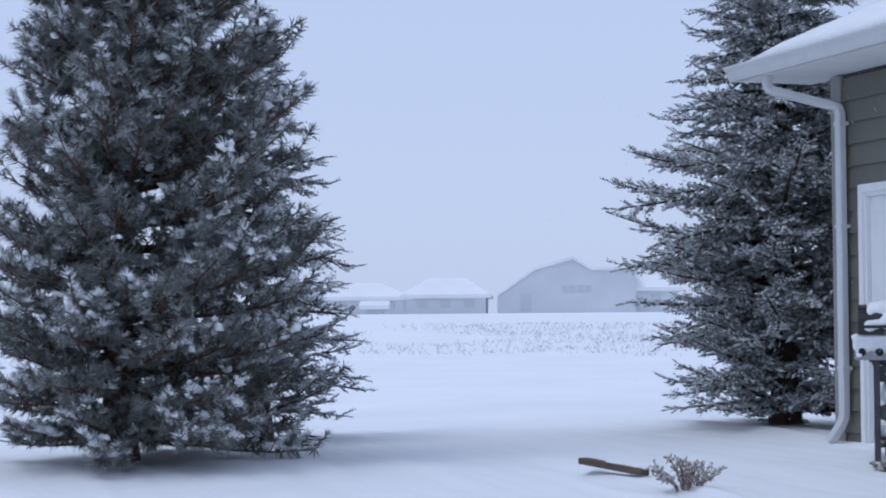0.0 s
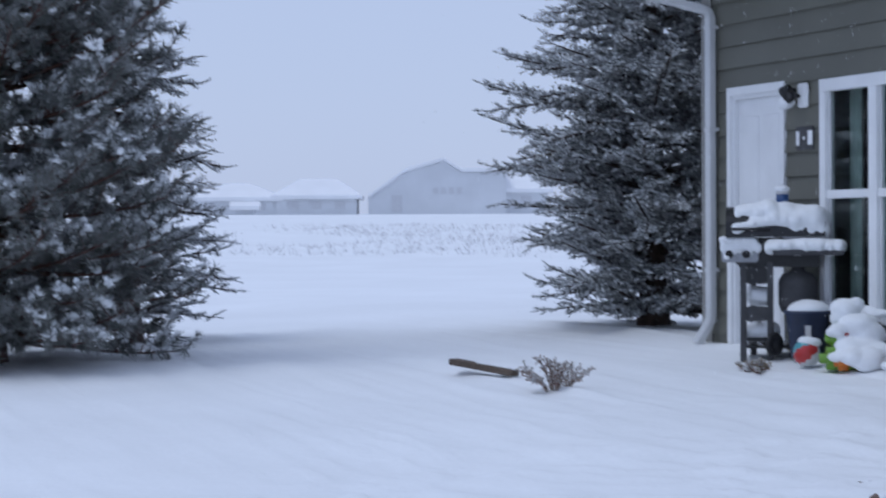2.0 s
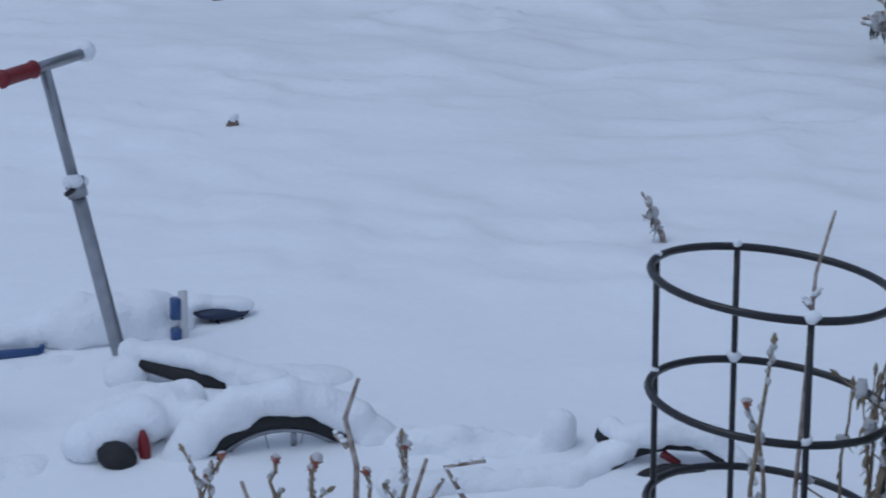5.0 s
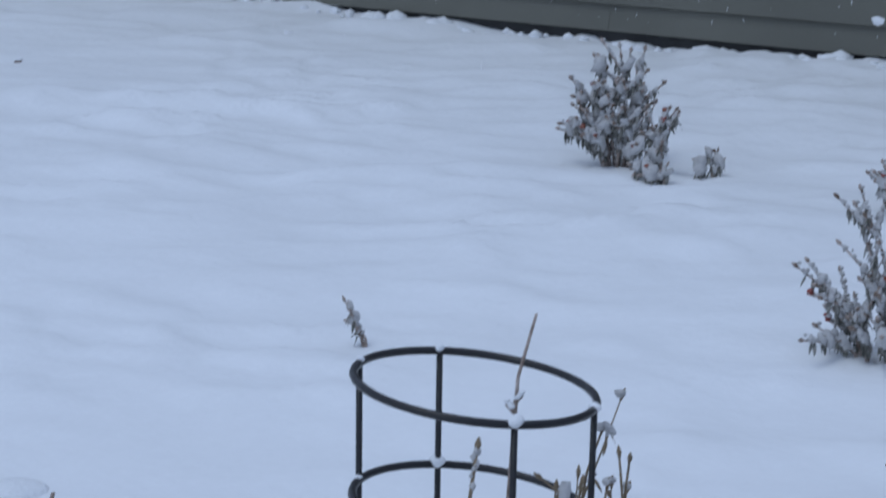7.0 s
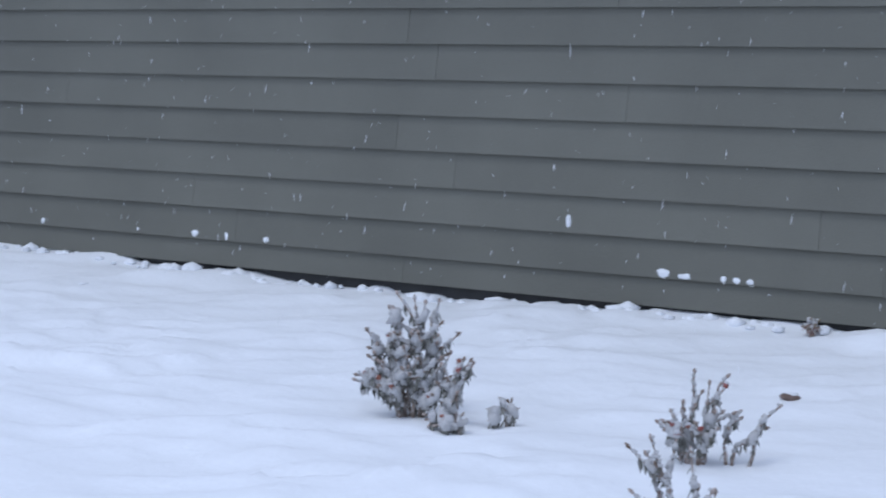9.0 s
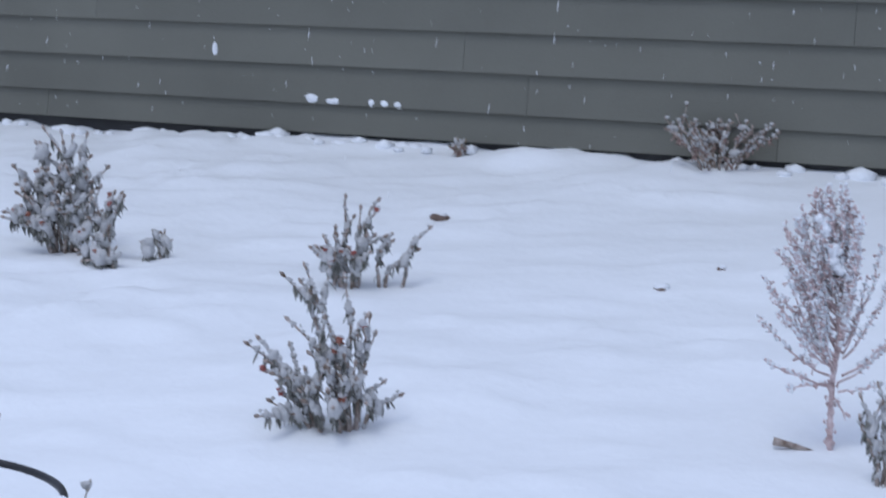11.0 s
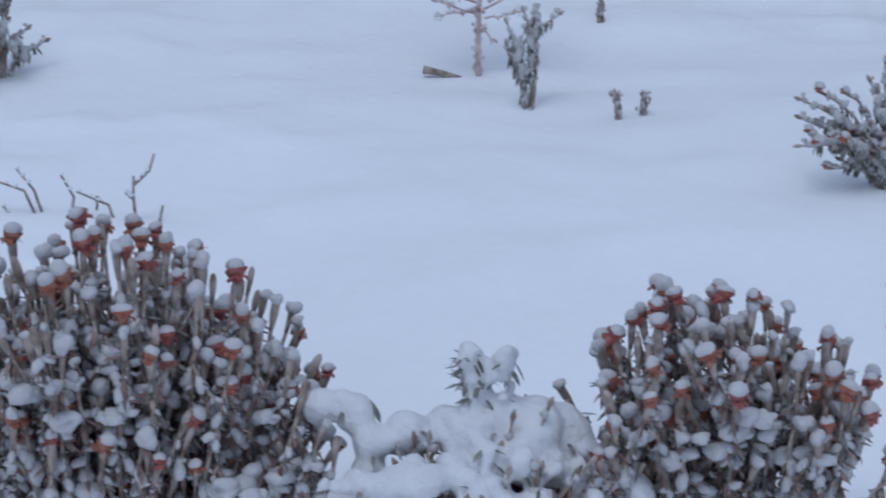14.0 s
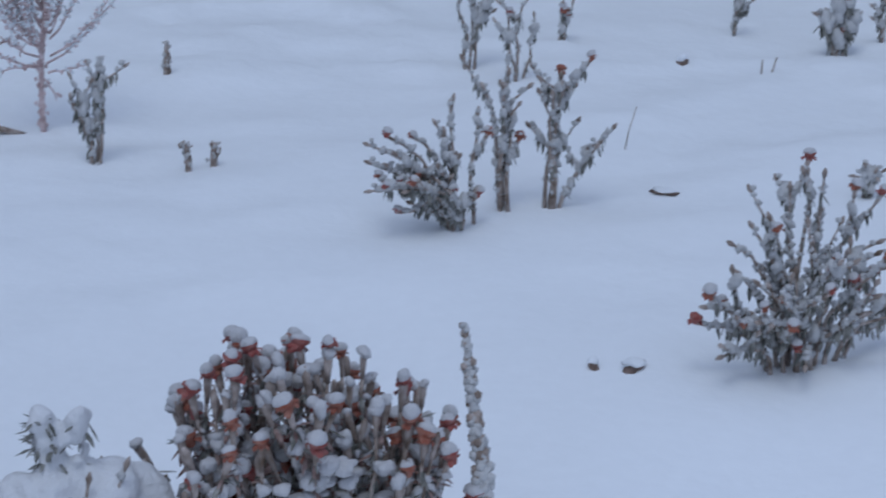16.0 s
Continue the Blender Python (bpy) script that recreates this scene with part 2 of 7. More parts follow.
def snow_ground_material():
    m = material("snow_ground", (0.86, 0.88, 0.90), 0.8, vary=0.05, scale=0.5, fine=30, bump=0.40, bump_scale=9)
    n, l = m.node_tree.nodes, m.node_tree.links
    p = n["Principled BSDF"]
    old = p.inputs["Base Color"].links[0].from_socket
    co = next(q for q in n if q.type == "TEX_COORD")
    # Brown discs under the conifers: needle litter, with the trees' shade painted in.
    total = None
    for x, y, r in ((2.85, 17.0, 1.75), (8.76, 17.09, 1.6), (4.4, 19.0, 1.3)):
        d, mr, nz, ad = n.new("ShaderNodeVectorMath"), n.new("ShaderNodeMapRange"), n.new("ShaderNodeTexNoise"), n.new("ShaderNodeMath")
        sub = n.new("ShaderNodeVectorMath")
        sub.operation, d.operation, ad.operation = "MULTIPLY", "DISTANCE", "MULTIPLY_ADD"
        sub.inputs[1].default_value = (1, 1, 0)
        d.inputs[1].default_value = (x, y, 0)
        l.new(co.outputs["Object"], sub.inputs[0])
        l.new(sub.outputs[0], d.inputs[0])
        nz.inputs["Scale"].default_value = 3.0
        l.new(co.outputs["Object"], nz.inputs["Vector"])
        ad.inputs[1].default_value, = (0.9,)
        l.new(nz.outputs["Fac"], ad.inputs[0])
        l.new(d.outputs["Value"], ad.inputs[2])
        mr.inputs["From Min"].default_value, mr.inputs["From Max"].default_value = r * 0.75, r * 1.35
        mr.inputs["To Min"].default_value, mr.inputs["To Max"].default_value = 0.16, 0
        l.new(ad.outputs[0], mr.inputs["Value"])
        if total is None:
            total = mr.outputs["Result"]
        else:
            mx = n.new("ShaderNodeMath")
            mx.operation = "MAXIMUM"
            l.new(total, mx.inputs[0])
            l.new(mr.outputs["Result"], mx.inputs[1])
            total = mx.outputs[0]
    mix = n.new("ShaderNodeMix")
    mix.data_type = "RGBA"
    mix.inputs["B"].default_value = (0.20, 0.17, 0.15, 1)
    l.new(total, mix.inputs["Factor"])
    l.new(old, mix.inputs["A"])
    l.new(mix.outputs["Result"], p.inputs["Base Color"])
    return m


xs, ys = stretch(1.6, 8.3, 0.042, -1500, 1500), stretch(-0.9, 9.5, 0.042, -1500, 2500)
GX, GY = np.meshgrid(xs, ys, indexing="ij")
GZ = snow_at(GX, GY)


def ripple(x, y):
    """Small wind-drifted humps, longer along the house than across."""
    if not (1 < x < 9 and -2 < y < 20):
        return 0.0
    u, v = 0.9 * x + 0.43 * y, -0.43 * x + 0.9 * y
    a = noise.noise((u * 3.6, v * 1.7, 0.3))
    b = noise.noise((u * 8.0, v * 3.6, 2.3))
    c = noise.noise((u * 1.1, v * 0.8, 7.3))
    e = noise.noise((u * 6.5, v * 3.4, 11.7)) + 0.35 * noise.noise((u * 15.0, v * 9.0, 4.1))
    k = min(max((e - 0.10) / 0.16, 0.0), 1.0)
    crisp = 0.019 * k * k * (3 - 2 * k) * min(max(0.55 + 1.6 * noise.noise((x * 0.7, y * 0.7, 21.0)), 0.0), 1.0) * min(1.0, max(0.0, (math.hypot(x, y) - 3.0) / 2.0))
    calm = 0.5 + 0.8 * min(1.0, max(0.0, (x - 3.0) / 2.0))
    return calm * (0.040 * max(a, -0.15) + 0.030 * max(b, -0.12)) * (0.65 + 0.9 * c) * (0.6 + 0.4 * min(1.0, max(0.0, (math.hypot(x, y) - 4.6) / 2.2))) + crisp


GZ = GZ + np.array([ripple(x, y) for x, y in zip(GX.ravel(), GY.ravel())]).reshape(GX.shape)
ix = np.arange(len(xs) * len(ys)).reshape(len(xs), len(ys))
quads = np.stack([ix[:-1, :-1], ix[1:, :-1], ix[1:, 1:], ix[:-1, 1:]], -1).reshape(-1, 4)
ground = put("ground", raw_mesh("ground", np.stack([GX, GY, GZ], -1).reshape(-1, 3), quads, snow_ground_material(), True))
tagged(ground, "wind-rippled blue-white snow over a sloping yard and field", "snow", kind="structure")


def on_snow(x, y, dz=0.0):
    return Vector((x, y, float(snow_at(x, y)) + dz))


# ---- house ----
house = thing("house", "olive-grey lap-sided house with white trim and snowy roof", "house", (WALL_X, CORNER_Y, 0.6))
HM = house.matrix_basis.inverted()


def hpart(name, heap_or_bm, mat, parent=None, label="", smooth=False):
    """A part of the house, given in world coordinates."""
    if isinstance(heap_or_bm, Heap):
        me = heap_or_bm.mesh(name, mat, smooth)
    else:
        me = bpy.data.meshes.new(name)
        heap_or_bm.to_mesh(me)
        heap_or_bm.free()
        me.materials.append(mat)
    me.transform(HM)
    return put(name, me, parent or house, label)


DOOR = (13.66, 14.47, 2.68)
WIN = (11.10, 13.15, 0.99, 2.70)
wall_heap = Heap()
T0, T1 = WALL_X + 0.016, WALL_X + 0.20
for lo, hi in (((T0, -9, 0.45), (T1, WIN[0], 3.62)), ((T0, WIN[0], 0.45), (T1, WIN[1], WIN[2])), ((T0, WIN[0], WIN[3]), (T1, WIN[1], 3.62)),
               ((T0, WIN[1], 0.45), (T1, DOOR[0], 3.62)), ((T0, DOOR[0], DOOR[2]), (T1, DOOR[1], 3.62)), ((T0, DOOR[1], 0.45), (T1, CORNER_Y - 0.02, 3.62)),
               ((T1, CORNER_Y - 0.2, 0.45), (16, CORNER_Y - 0.02, 3.62)), ((T1, -9, 0.45), (16, -8.8, 3.62)), ((15.8, -8.8, 0.45), (16, CORNER_Y - 0.2, 3.62)),
               ((T1, -8.8, 3.52), (15.8, CORNER_Y - 0.2, 3.62)), ((T1, -8.8, 0.4), (15.8, CORNER_Y - 0.2, 0.5)), ((11.2, 8.8, 0.5), (11.3, CORNER_Y - 0.2, 3.5))):
    wall_heap.box(lo, hi)
wall = hpart("wall", wall_heap, DARK, label="dark wall sheathing behind the siding")
# Foundation; its near-black colour paints the shadow gap below the lowest plank.
fnd = Heap()
fnd.box((WALL_X + 0.035, -9, 0.2), (WALL_X + 0.2, CORNER_Y - 0.03, 0.70))
hpart("foundation", fnd, CONCRETE, label="foundation strip above the snow, shadow gap in its colour")
gable = Heap()
for zz in np.arange(0.643, 3.6, 0.172):
    gable.box((WALL_X + 0.1, CORNER_Y - 0.015, zz), (16, CORNER_Y + 0.004, zz + 0.17))
hpart("gable_siding", gable, SIDING)
for name, lo, hi in (("corner_board", (WALL_X - 0.022, CORNER_Y - 0.14, 0.62), (WALL_X + 0.014, CORNER_Y + 0.02, 3.60)),):
    hpart(name, bevel_box(lo, hi, 0.004), TRIM, label="taupe corner board")

# eave: soffit, gutter, roof with its snow
EAVE_X, EAVE_Z, END_Y, PITCH = 7.52, 3.63, 15.46, 0.40
hpart("soffit", bevel_box((EAVE_X + 0.01, -9, EAVE_Z - 0.02), (WALL_X + 0.1, END_Y - 0.02, EAVE_Z), 0), WHITE, label="white soffit")


def slab(x0, z0, x1, rise, thick, y0, y1, step=0.0, seed=0):
    """A pitched slab along y; with step, its top is uneven like snow."""
    h = Heap()
    nx, ny = (14, 120) if step else (1, 1)
    u, v = np.linspace(0, 1, nx + 1), np.linspace(y0, y1, ny + 1)
    U, Vv = np.meshgrid(u, v, indexing="ij")
    X = x0 + (x1 - x0) * U
    Z = z0 + rise * (X - x0)
    top = Z + thick
    if step:
        r = np.random.default_rng(seed)
        edge = np.clip(np.minimum(U * 10, (y1 - Vv) * 5), 0, 1) ** 0.5
        top = Z + thick * (0.25 + 0.75 * edge) + step * sum(np.sin(r.uniform(1, 5) * X + r.uniform(1, 6) * Vv + r.uniform(0, 6)) for _ in range(5)) / 3
    n = (nx + 1) * (ny + 1)
    P = np.concatenate([np.stack([X, Vv, Z], -1).reshape(-1, 3), np.stack([X, Vv, top], -1).reshape(-1, 3)])
    g = np.arange(n).reshape(nx + 1, ny + 1)
    F = []
    a, b, c, d = g[:-1, :-1].ravel(), g[1:, :-1].ravel(), g[1:, 1:].ravel(), g[:-1, 1:].ravel()
    F += list(zip(a, c, b)) + list(zip(a, d, c)) + list(zip(a + n, b + n, c + n)) + list(zip(a + n, c + n, d + n))
    for line in (g[0, :], g[-1, :], g[:, 0], g[:, -1]):
        for p, q in zip(line[:-1], line[1:]):
            F += [(p, q, q + n), (p, q + n, p + n)]
    h.add(P, F)
    return h


ROOFING = material("grey_shingle", (0.09, 0.09, 0.095), 0.9, vary=0.3, scale=10, bump=0.5)
hpart("roof", slab(EAVE_X, EAVE_Z + 0.02, 12.2, PITCH, 0.07, -9, END_Y), ROOFING, label="shingled roof under snow")
hpart("roof_far_side", slab(16.6, EAVE_Z + 0.02, 12.2, -PITCH, 0.07, -9, END_Y), ROOFING)
hpart("roof_snow", slab(EAVE_X - 0.03, EAVE_Z + 0.095, 12.2, PITCH, 0.07, -9, END_Y + 0.02, 0.008, 3), SNOW_CAP, label="thick smooth snow on the roof", smooth=True)
rake = Heap()
V = [(EAVE_X, END_Y, EAVE_Z - 0.02), (12.2, END_Y, EAVE_Z - 0.02 + PITCH * 4.68), (12.2, END_Y, EAVE_Z + 0.09 + PITCH * 4.68), (EAVE_X, END_Y, EAVE_Z + 0.09)]
rake.add(V + [(x, y + 0.025, z) for x, y, z in V], [(0, 1, 2), (0, 2, 3), (4, 6, 5), (4, 7, 6), (0, 4, 5), (0, 5, 1), (3, 2, 6), (3, 6, 7), (0, 3, 7), (0, 7, 4)])
hpart("rake_board", rake, WHITE)
gab = Heap()
gab.add([(WALL_X, CORNER_Y - 0.02, 3.6), (12.2, CORNER_Y - 0.02, 3.6 + PITCH * 4.1), (16.2, CORNER_Y - 0.02, 3.6), (WALL_X, CORNER_Y - 0.1, 3.6), (12.2, CORNER_Y - 0.1, 3.6 + PITCH * 4.1), (16.2, CORNER_Y - 0.1, 3.6)],
        [(0, 2, 1), (3, 4, 5), (0, 1, 4), (0, 4, 3), (1, 2, 5), (1, 5, 4), (0, 3, 5), (0, 5, 2)])
hpart("gable_end", gab, SIDING)
# K-style gutter: a profile drawn along the eave
prof = [(0.0, 0.0), (-0.055, 0.0), (-0.075, 0.03), (-0.085, 0.07), (-0.115, 0.10), (-0.115, 0.115), (-0.10, 0.115), (-0.07, 0.075), (-0.05, 0.012), (0.0, 0.012)]
gh = Heap()
n = len(prof)
gh.add([(EAVE_X + x, y, EAVE_Z - 0.02 + z) for y in (-9, END_Y) for x, z in prof],
       [t for i in range(n) for t in ((i, (i + 1) % n, n + (i + 1) % n), (i, n + (i + 1) % n, n + i))] + [(0, i + 1, i) for i in range(1, n - 1)] + [(n, n + i, n + i + 1) for i in range(1, n - 1)])
hpart("gutter", gh, GUTTER, label="pale aluminium gutter edged with snow")


def rect_tube(pts, w, d):
    """A rectangular pipe with rounded bends."""
    P = [Vector(p) for p in pts]
    fine = [P[0]]
    for a, b, c in zip(P, P[1:], P[2:]):
        r = min(0.05, (b - a).length * 0.4, (c - b).length * 0.4)
        s, e = b + (a - b).normalized() * r, b + (c - b).normalized() * r
        fine += [s, s.lerp(b, 0.5).lerp(b.lerp(e, 0.5), 0.5), e]
    fine.append(P[-1])
    h = Heap()
    V, F = [], []
    for i, q in enumerate(fine):
        t = (fine[min(i + 1, len(fine) - 1)] - fine[max(i - 1, 0)]).normalized()
        side = Vector((0, 1, 0)) if abs(t.y) < 0.9 else Vector((0, 0, 1))
        side = (side - t * side.dot(t)).normalized()
        o = t.cross(side)
        V += [q + side * (w * sx) + o * (d * sy) for sx, sy in ((-.5, -.35), (-.35, -.5), (.35, -.5), (.5, -.35), (.5, .35), (.35, .5), (-.35, .5), (-.5, .35))]
    m = 8
    for i in range(len(fine) - 1):
        for j in range(m):
            a, b = i * m + j, i * m + (j + 1) % m
            F += [(a, b, b + m), (a, b + m, a + m)]
    F += [(0, i + 1, i) for i in range(1, m - 1)] + [(len(V) - m, len(V) - m + i, len(V) - m + i + 1) for i in range(1, m - 1)]
    h.add([v[:] for v in V], F)
    return h


spout = hpart("downspout", rect_tube([(7.56, 14.98, 3.62), (7.56, 14.98, 3.50), (8.035, 14.69, 3.34), (8.035, 14.69, 0.92), (7.93, 14.73, 0.74)], 0.085, 0.065), GUTTER, label="pale square downspout with an elbow")
for z in (1.3, 2.4, 3.2):
    hpart("strap", bevel_box((8.0, 14.642, z), (8.09, 14.738, z + 0.03), 0.003), GUTTER, spout)

# door
door = hpart("door", bevel_box((WALL_X + 0.035, DOOR[0] + 0.05, 0.62), (WALL_X + 0.08, DOOR[1] - 0.05, DOOR[2] - 0.05), 0.004), WHITE, label="closed white panel door")
for lo, hi in (((0.0, DOOR[1] - 0.05), (0.16, DOOR[1])), ((0.0, DOOR[0]), (0.16, DOOR[0] + 0.05))):
    hpart("jamb", bevel_box((WALL_X + lo[0] - 0.004, lo[1], 0.6), (WALL_X + hi[0], hi[1], DOOR[2]), 0.004), WHITE, door)
hpart("head_jamb", bevel_box((WALL_X - 0.004, DOOR[0] + 0.05, DOOR[2] - 0.05), (WALL_X + 0.16, DOOR[1] - 0.05, DOOR[2]), 0.004), WHITE, door)
for y0, y1 in ((DOOR[0] - 0.02, DOOR[0] + 0.03), (DOOR[1] - 0.03, DOOR[1] + 0.03)):
    hpart("casing", bevel_box((WALL_X - 0.03, y0, 0.6), (WALL_X + 0.012, y1, DOOR[2] + 0.045), 0.004), WHITE, door)
hpart("head_casing", bevel_box((WALL_X - 0.032, DOOR[0] + 0.03, DOOR[2] - 0.02), (WALL_X + 0.012, DOOR[1] - 0.03, DOOR[2] + 0.045), 0.004), WHITE, door)
for z0, z1 in ((0.85, 1.25), (1.35, 2.5)):
    for y0, y1 in ((DOOR[0] + 0.13, DOOR[0] + 0.36), (DOOR[0] + 0.45, DOOR[0] + 0.68)):
        hpart("panel", bevel_box((WALL_X + 0.027, y0, z0), (WALL_X + 0.040, y1, z1), 0.008), WHITE, door)
knob = Heap()
knob.add(BALL2[0] * 0.03 + np.array([WALL_X - 0.005, DOOR[0] + 0.11, 1.55]), BALL2[1])
knob.tube([(WALL_X + 0.037, DOOR[0] + 0.11, 1.55), (WALL_X - 0.005, DOOR[0] + 0.11, 1.55)], 0.012, 8)
hpart("knob", knob, STEEL, door, smooth=True)

# window: three bays, each an upper and a lower light
window = hpart("window", bevel_box((WALL_X - 0.03, WIN[0], WIN[3] - 0.09), (WALL_X + 0.05, WIN[1], WIN[3]), 0.004), WHITE, label="white-framed window of six panes")
hpart("sill", bevel_box((WALL_X - 0.05, WIN[0] - 0.02, WIN[2] - 0.02), (WALL_X + 0.05, WIN[1] + 0.02, WIN[2] + 0.06), 0.006), WHITE, window, "white sill with a line of snow")
MULL = [WIN[0], 11.765, 12.465, WIN[1]]
for i, y in enumerate(MULL):
    w = 0.05
    y0, y1 = (y, y + 0.08) if i == 0 else (y - 0.08, y) if i == 3 else (y - w, y + w)
    hpart("mullion", bevel_box((WALL_X - 0.028, y0, WIN[2] + 0.06), (WALL_X + 0.05, y1, WIN[3] - 0.09), 0.004), WHITE, window)
for i in range(3):
    y0, y1 = MULL[i] + (0.08 if i == 0 else 0.05), MULL[i + 1] - (0.08 if i == 2 else 0.05)
    hpart("transom", bevel_box((WALL_X - 0.015, y0, 1.845), (WALL_X + 0.04, y1, 1.905), 0.004), WHITE, window)
    for z0, z1 in ((WIN[2] + 0.06, 1.845), (1.905, WIN[3] - 0.09)):
        pane = hpart("pane", bevel_box((WALL_X + 0.018, y0, z0), (WALL_X + 0.022, y1, z1), 0), GLASS, window)
        pane.visible_shadow = False
        for lo, hi in (((y0, z0), (y0 + 0.025, z1)), ((y1 - 0.025, z0), (y1, z1))):
            hpart("sash", bevel_box((WALL_X + 0.005, lo[0], lo[1]), (WALL_X + 0.017, hi[0], hi[1]), 0), GUTTER, window)
for y0, y1 in ((12.98, 13.12), (11.11, 11.76), (11.77, 12.46)):
    cur = Heap()
    yy = np.linspace(y0, y1, 25)
    xx = WALL_X + 0.22 + 0.02 * np.sin(np.arange(25) * 1.9)
    Vc = [(x, y, z) for z in (0.95, 2.7) for x, y in zip(xx, yy)]
    Vc += [(x + 0.006, y, z) for x, y, z in Vc]
    cur.add(Vc, [t for o in (0, 50) for i in range(24) for t in ((o + i, o + i + 1, o + i + 26), (o + i, o + i + 26, o + i + 25))])
    hpart("curtain", cur, CURTAIN, window, "grey curtain behind the glass", True)
ws = Heap()
r = np.random.default_rng(5)
for y in np.arange(WIN[0] + 0.03, WIN[1], 0.055):
    hgt = 0.015 + 0.075 * smooth01(12.0, 13.0, y) * r.uniform(0.6, 1)
    ws.add(lump(BALL2, int(y * 100), 0.2)[0] * (0.035, 0.06, hgt) + np.array([WALL_X - 0.035, y, WIN[2] + 0.06]), BALL2[1])
hpart("sill_snow", ws, SNOW_CAP, window, "snow heaped on the sill", True)


# siding: lapped boards, butted at staggered joints, cut round the openings
def plank(y0, y1, z0, z1):
    t = 0.012
    h = Heap()
    bottom, top = WALL_X - 0.019, WALL_X + 0.004
    h.add([(bottom, y0, z0), (bottom, y1, z0), (top, y1, z1), (top, y0, z1), (bottom + t, y0, z0), (bottom + t, y1, z0), (top + t * 0.9, y1, z1), (top + t * 0.9, y0, z1)],
          [(0, 1, 2), (0, 2, 3), (4, 6, 5), (4, 7, 6), (0, 4, 5), (0, 5, 1), (3, 2, 6), (3, 6, 7), (0, 3, 7), (0, 7, 4), (1, 5, 6), (1, 6, 2)])
    return h


row, r = 0, np.random.default_rng(11)
for z0 in np.arange(0.643, 3.55, 0.1718):
    z1 = min(z0 + 0.184, 3.60)
    cuts = sorted({-9.0, CORNER_Y - 0.145} | {q for q in np.arange(-9 + r.uniform(0.4, 3.4), CORNER_Y - 0.8, 3.66)})
    for a, b in zip(cuts, cuts[1:]):
        spans = [(a, b)]
        for o0, o1, zo0, zo1 in ((DOOR[0] - 0.021, DOOR[1] + 0.031, 0, DOOR[2] + 0.046), (WIN[0] - 0.001, WIN[1] + 0.001, WIN[2] - 0.02, WIN[3])):
            if z0 + 0.09 > zo0 and z0 + 0.09 < zo1:
                spans = [s for p, q in spans for s in ((p, min(q, o0)), (max(p, o1), q)) if s[1] - s[0] > 0.03]
        for p, q in spans:
            hpart("plank", plank(p + 0.001, q - 0.001, max(z0, 0.685), z1), SIDING, wall)
    row += 1

# ---- conifers ----
def needle_brush(rings, per, length, width, lean, seed):
    """A twig of unit length along x, set with short needles."""
    r = np.random.default_rng(seed)
    V, F = [], []
    for i in range(rings):
        x = (i + 0.5) / rings
        for j in range(per):
            a = 2 * np.pi * (j + r.uniform(-0.4, 0.4)) / per + i
            out = np.array([lean, np.cos(a), np.sin(a) * 0.7])
            out = out / np.linalg.norm(out) * length * r.uniform(0.7, 1.15) * (1.1 - 0.5 * x)
            side = np.cross(out, r.normal(size=3))
            side = side / np.linalg.norm(side) * width
            p = np.array([x, 0, 0])
            k = len(V)
            V += [p - side, p + side, p + out]
            F.append((k, k + 1, k + 2))
    k = len(V)
    V += [np.array(q) for q in ((0, 0, 0.02), (0, -0.018, -0.012), (0, 0.018, -0.012), (1, 0, 0))]
    F += [(k, k + 1, k + 3), (k + 1, k + 2, k + 3), (k + 2, k, k + 3)]
    return np.array(V), np.array(F)


def needle_tuft(count, length, width, seed, upper=False):
    """A bottle-brush of long needles along the last stretch of a twig along x; upper keeps to its upper side."""
    r = np.random.default_rng(seed)
    V, F = [], []
    for i in range(count):
        a = r.uniform(0.15, np.pi - 0.15) if upper else r.uniform(0, 2 * np.pi)
        lean = r.uniform(0.15, 1.3)
        d = np.array([lean, np.cos(a), np.sin(a) * (0.8 if upper else 1.0)])
        d = d / np.linalg.norm(d) * length * r.uniform(0.7, 1.1)
        side = np.cross(d, r.normal(size=3))
        side = side / np.linalg.norm(side) * width
        p = np.array([-0.85 * length * r.uniform(0, 1) + 0.15 * length, 0, 0.10 * length if upper else 0])
        k = len(V)
        V += [p - side, p + side, p + d - np.array([0, 0, 0.10 * length])]
        F.append((k, k + 1, k + 2))
    return np.array(V), np.array(F)


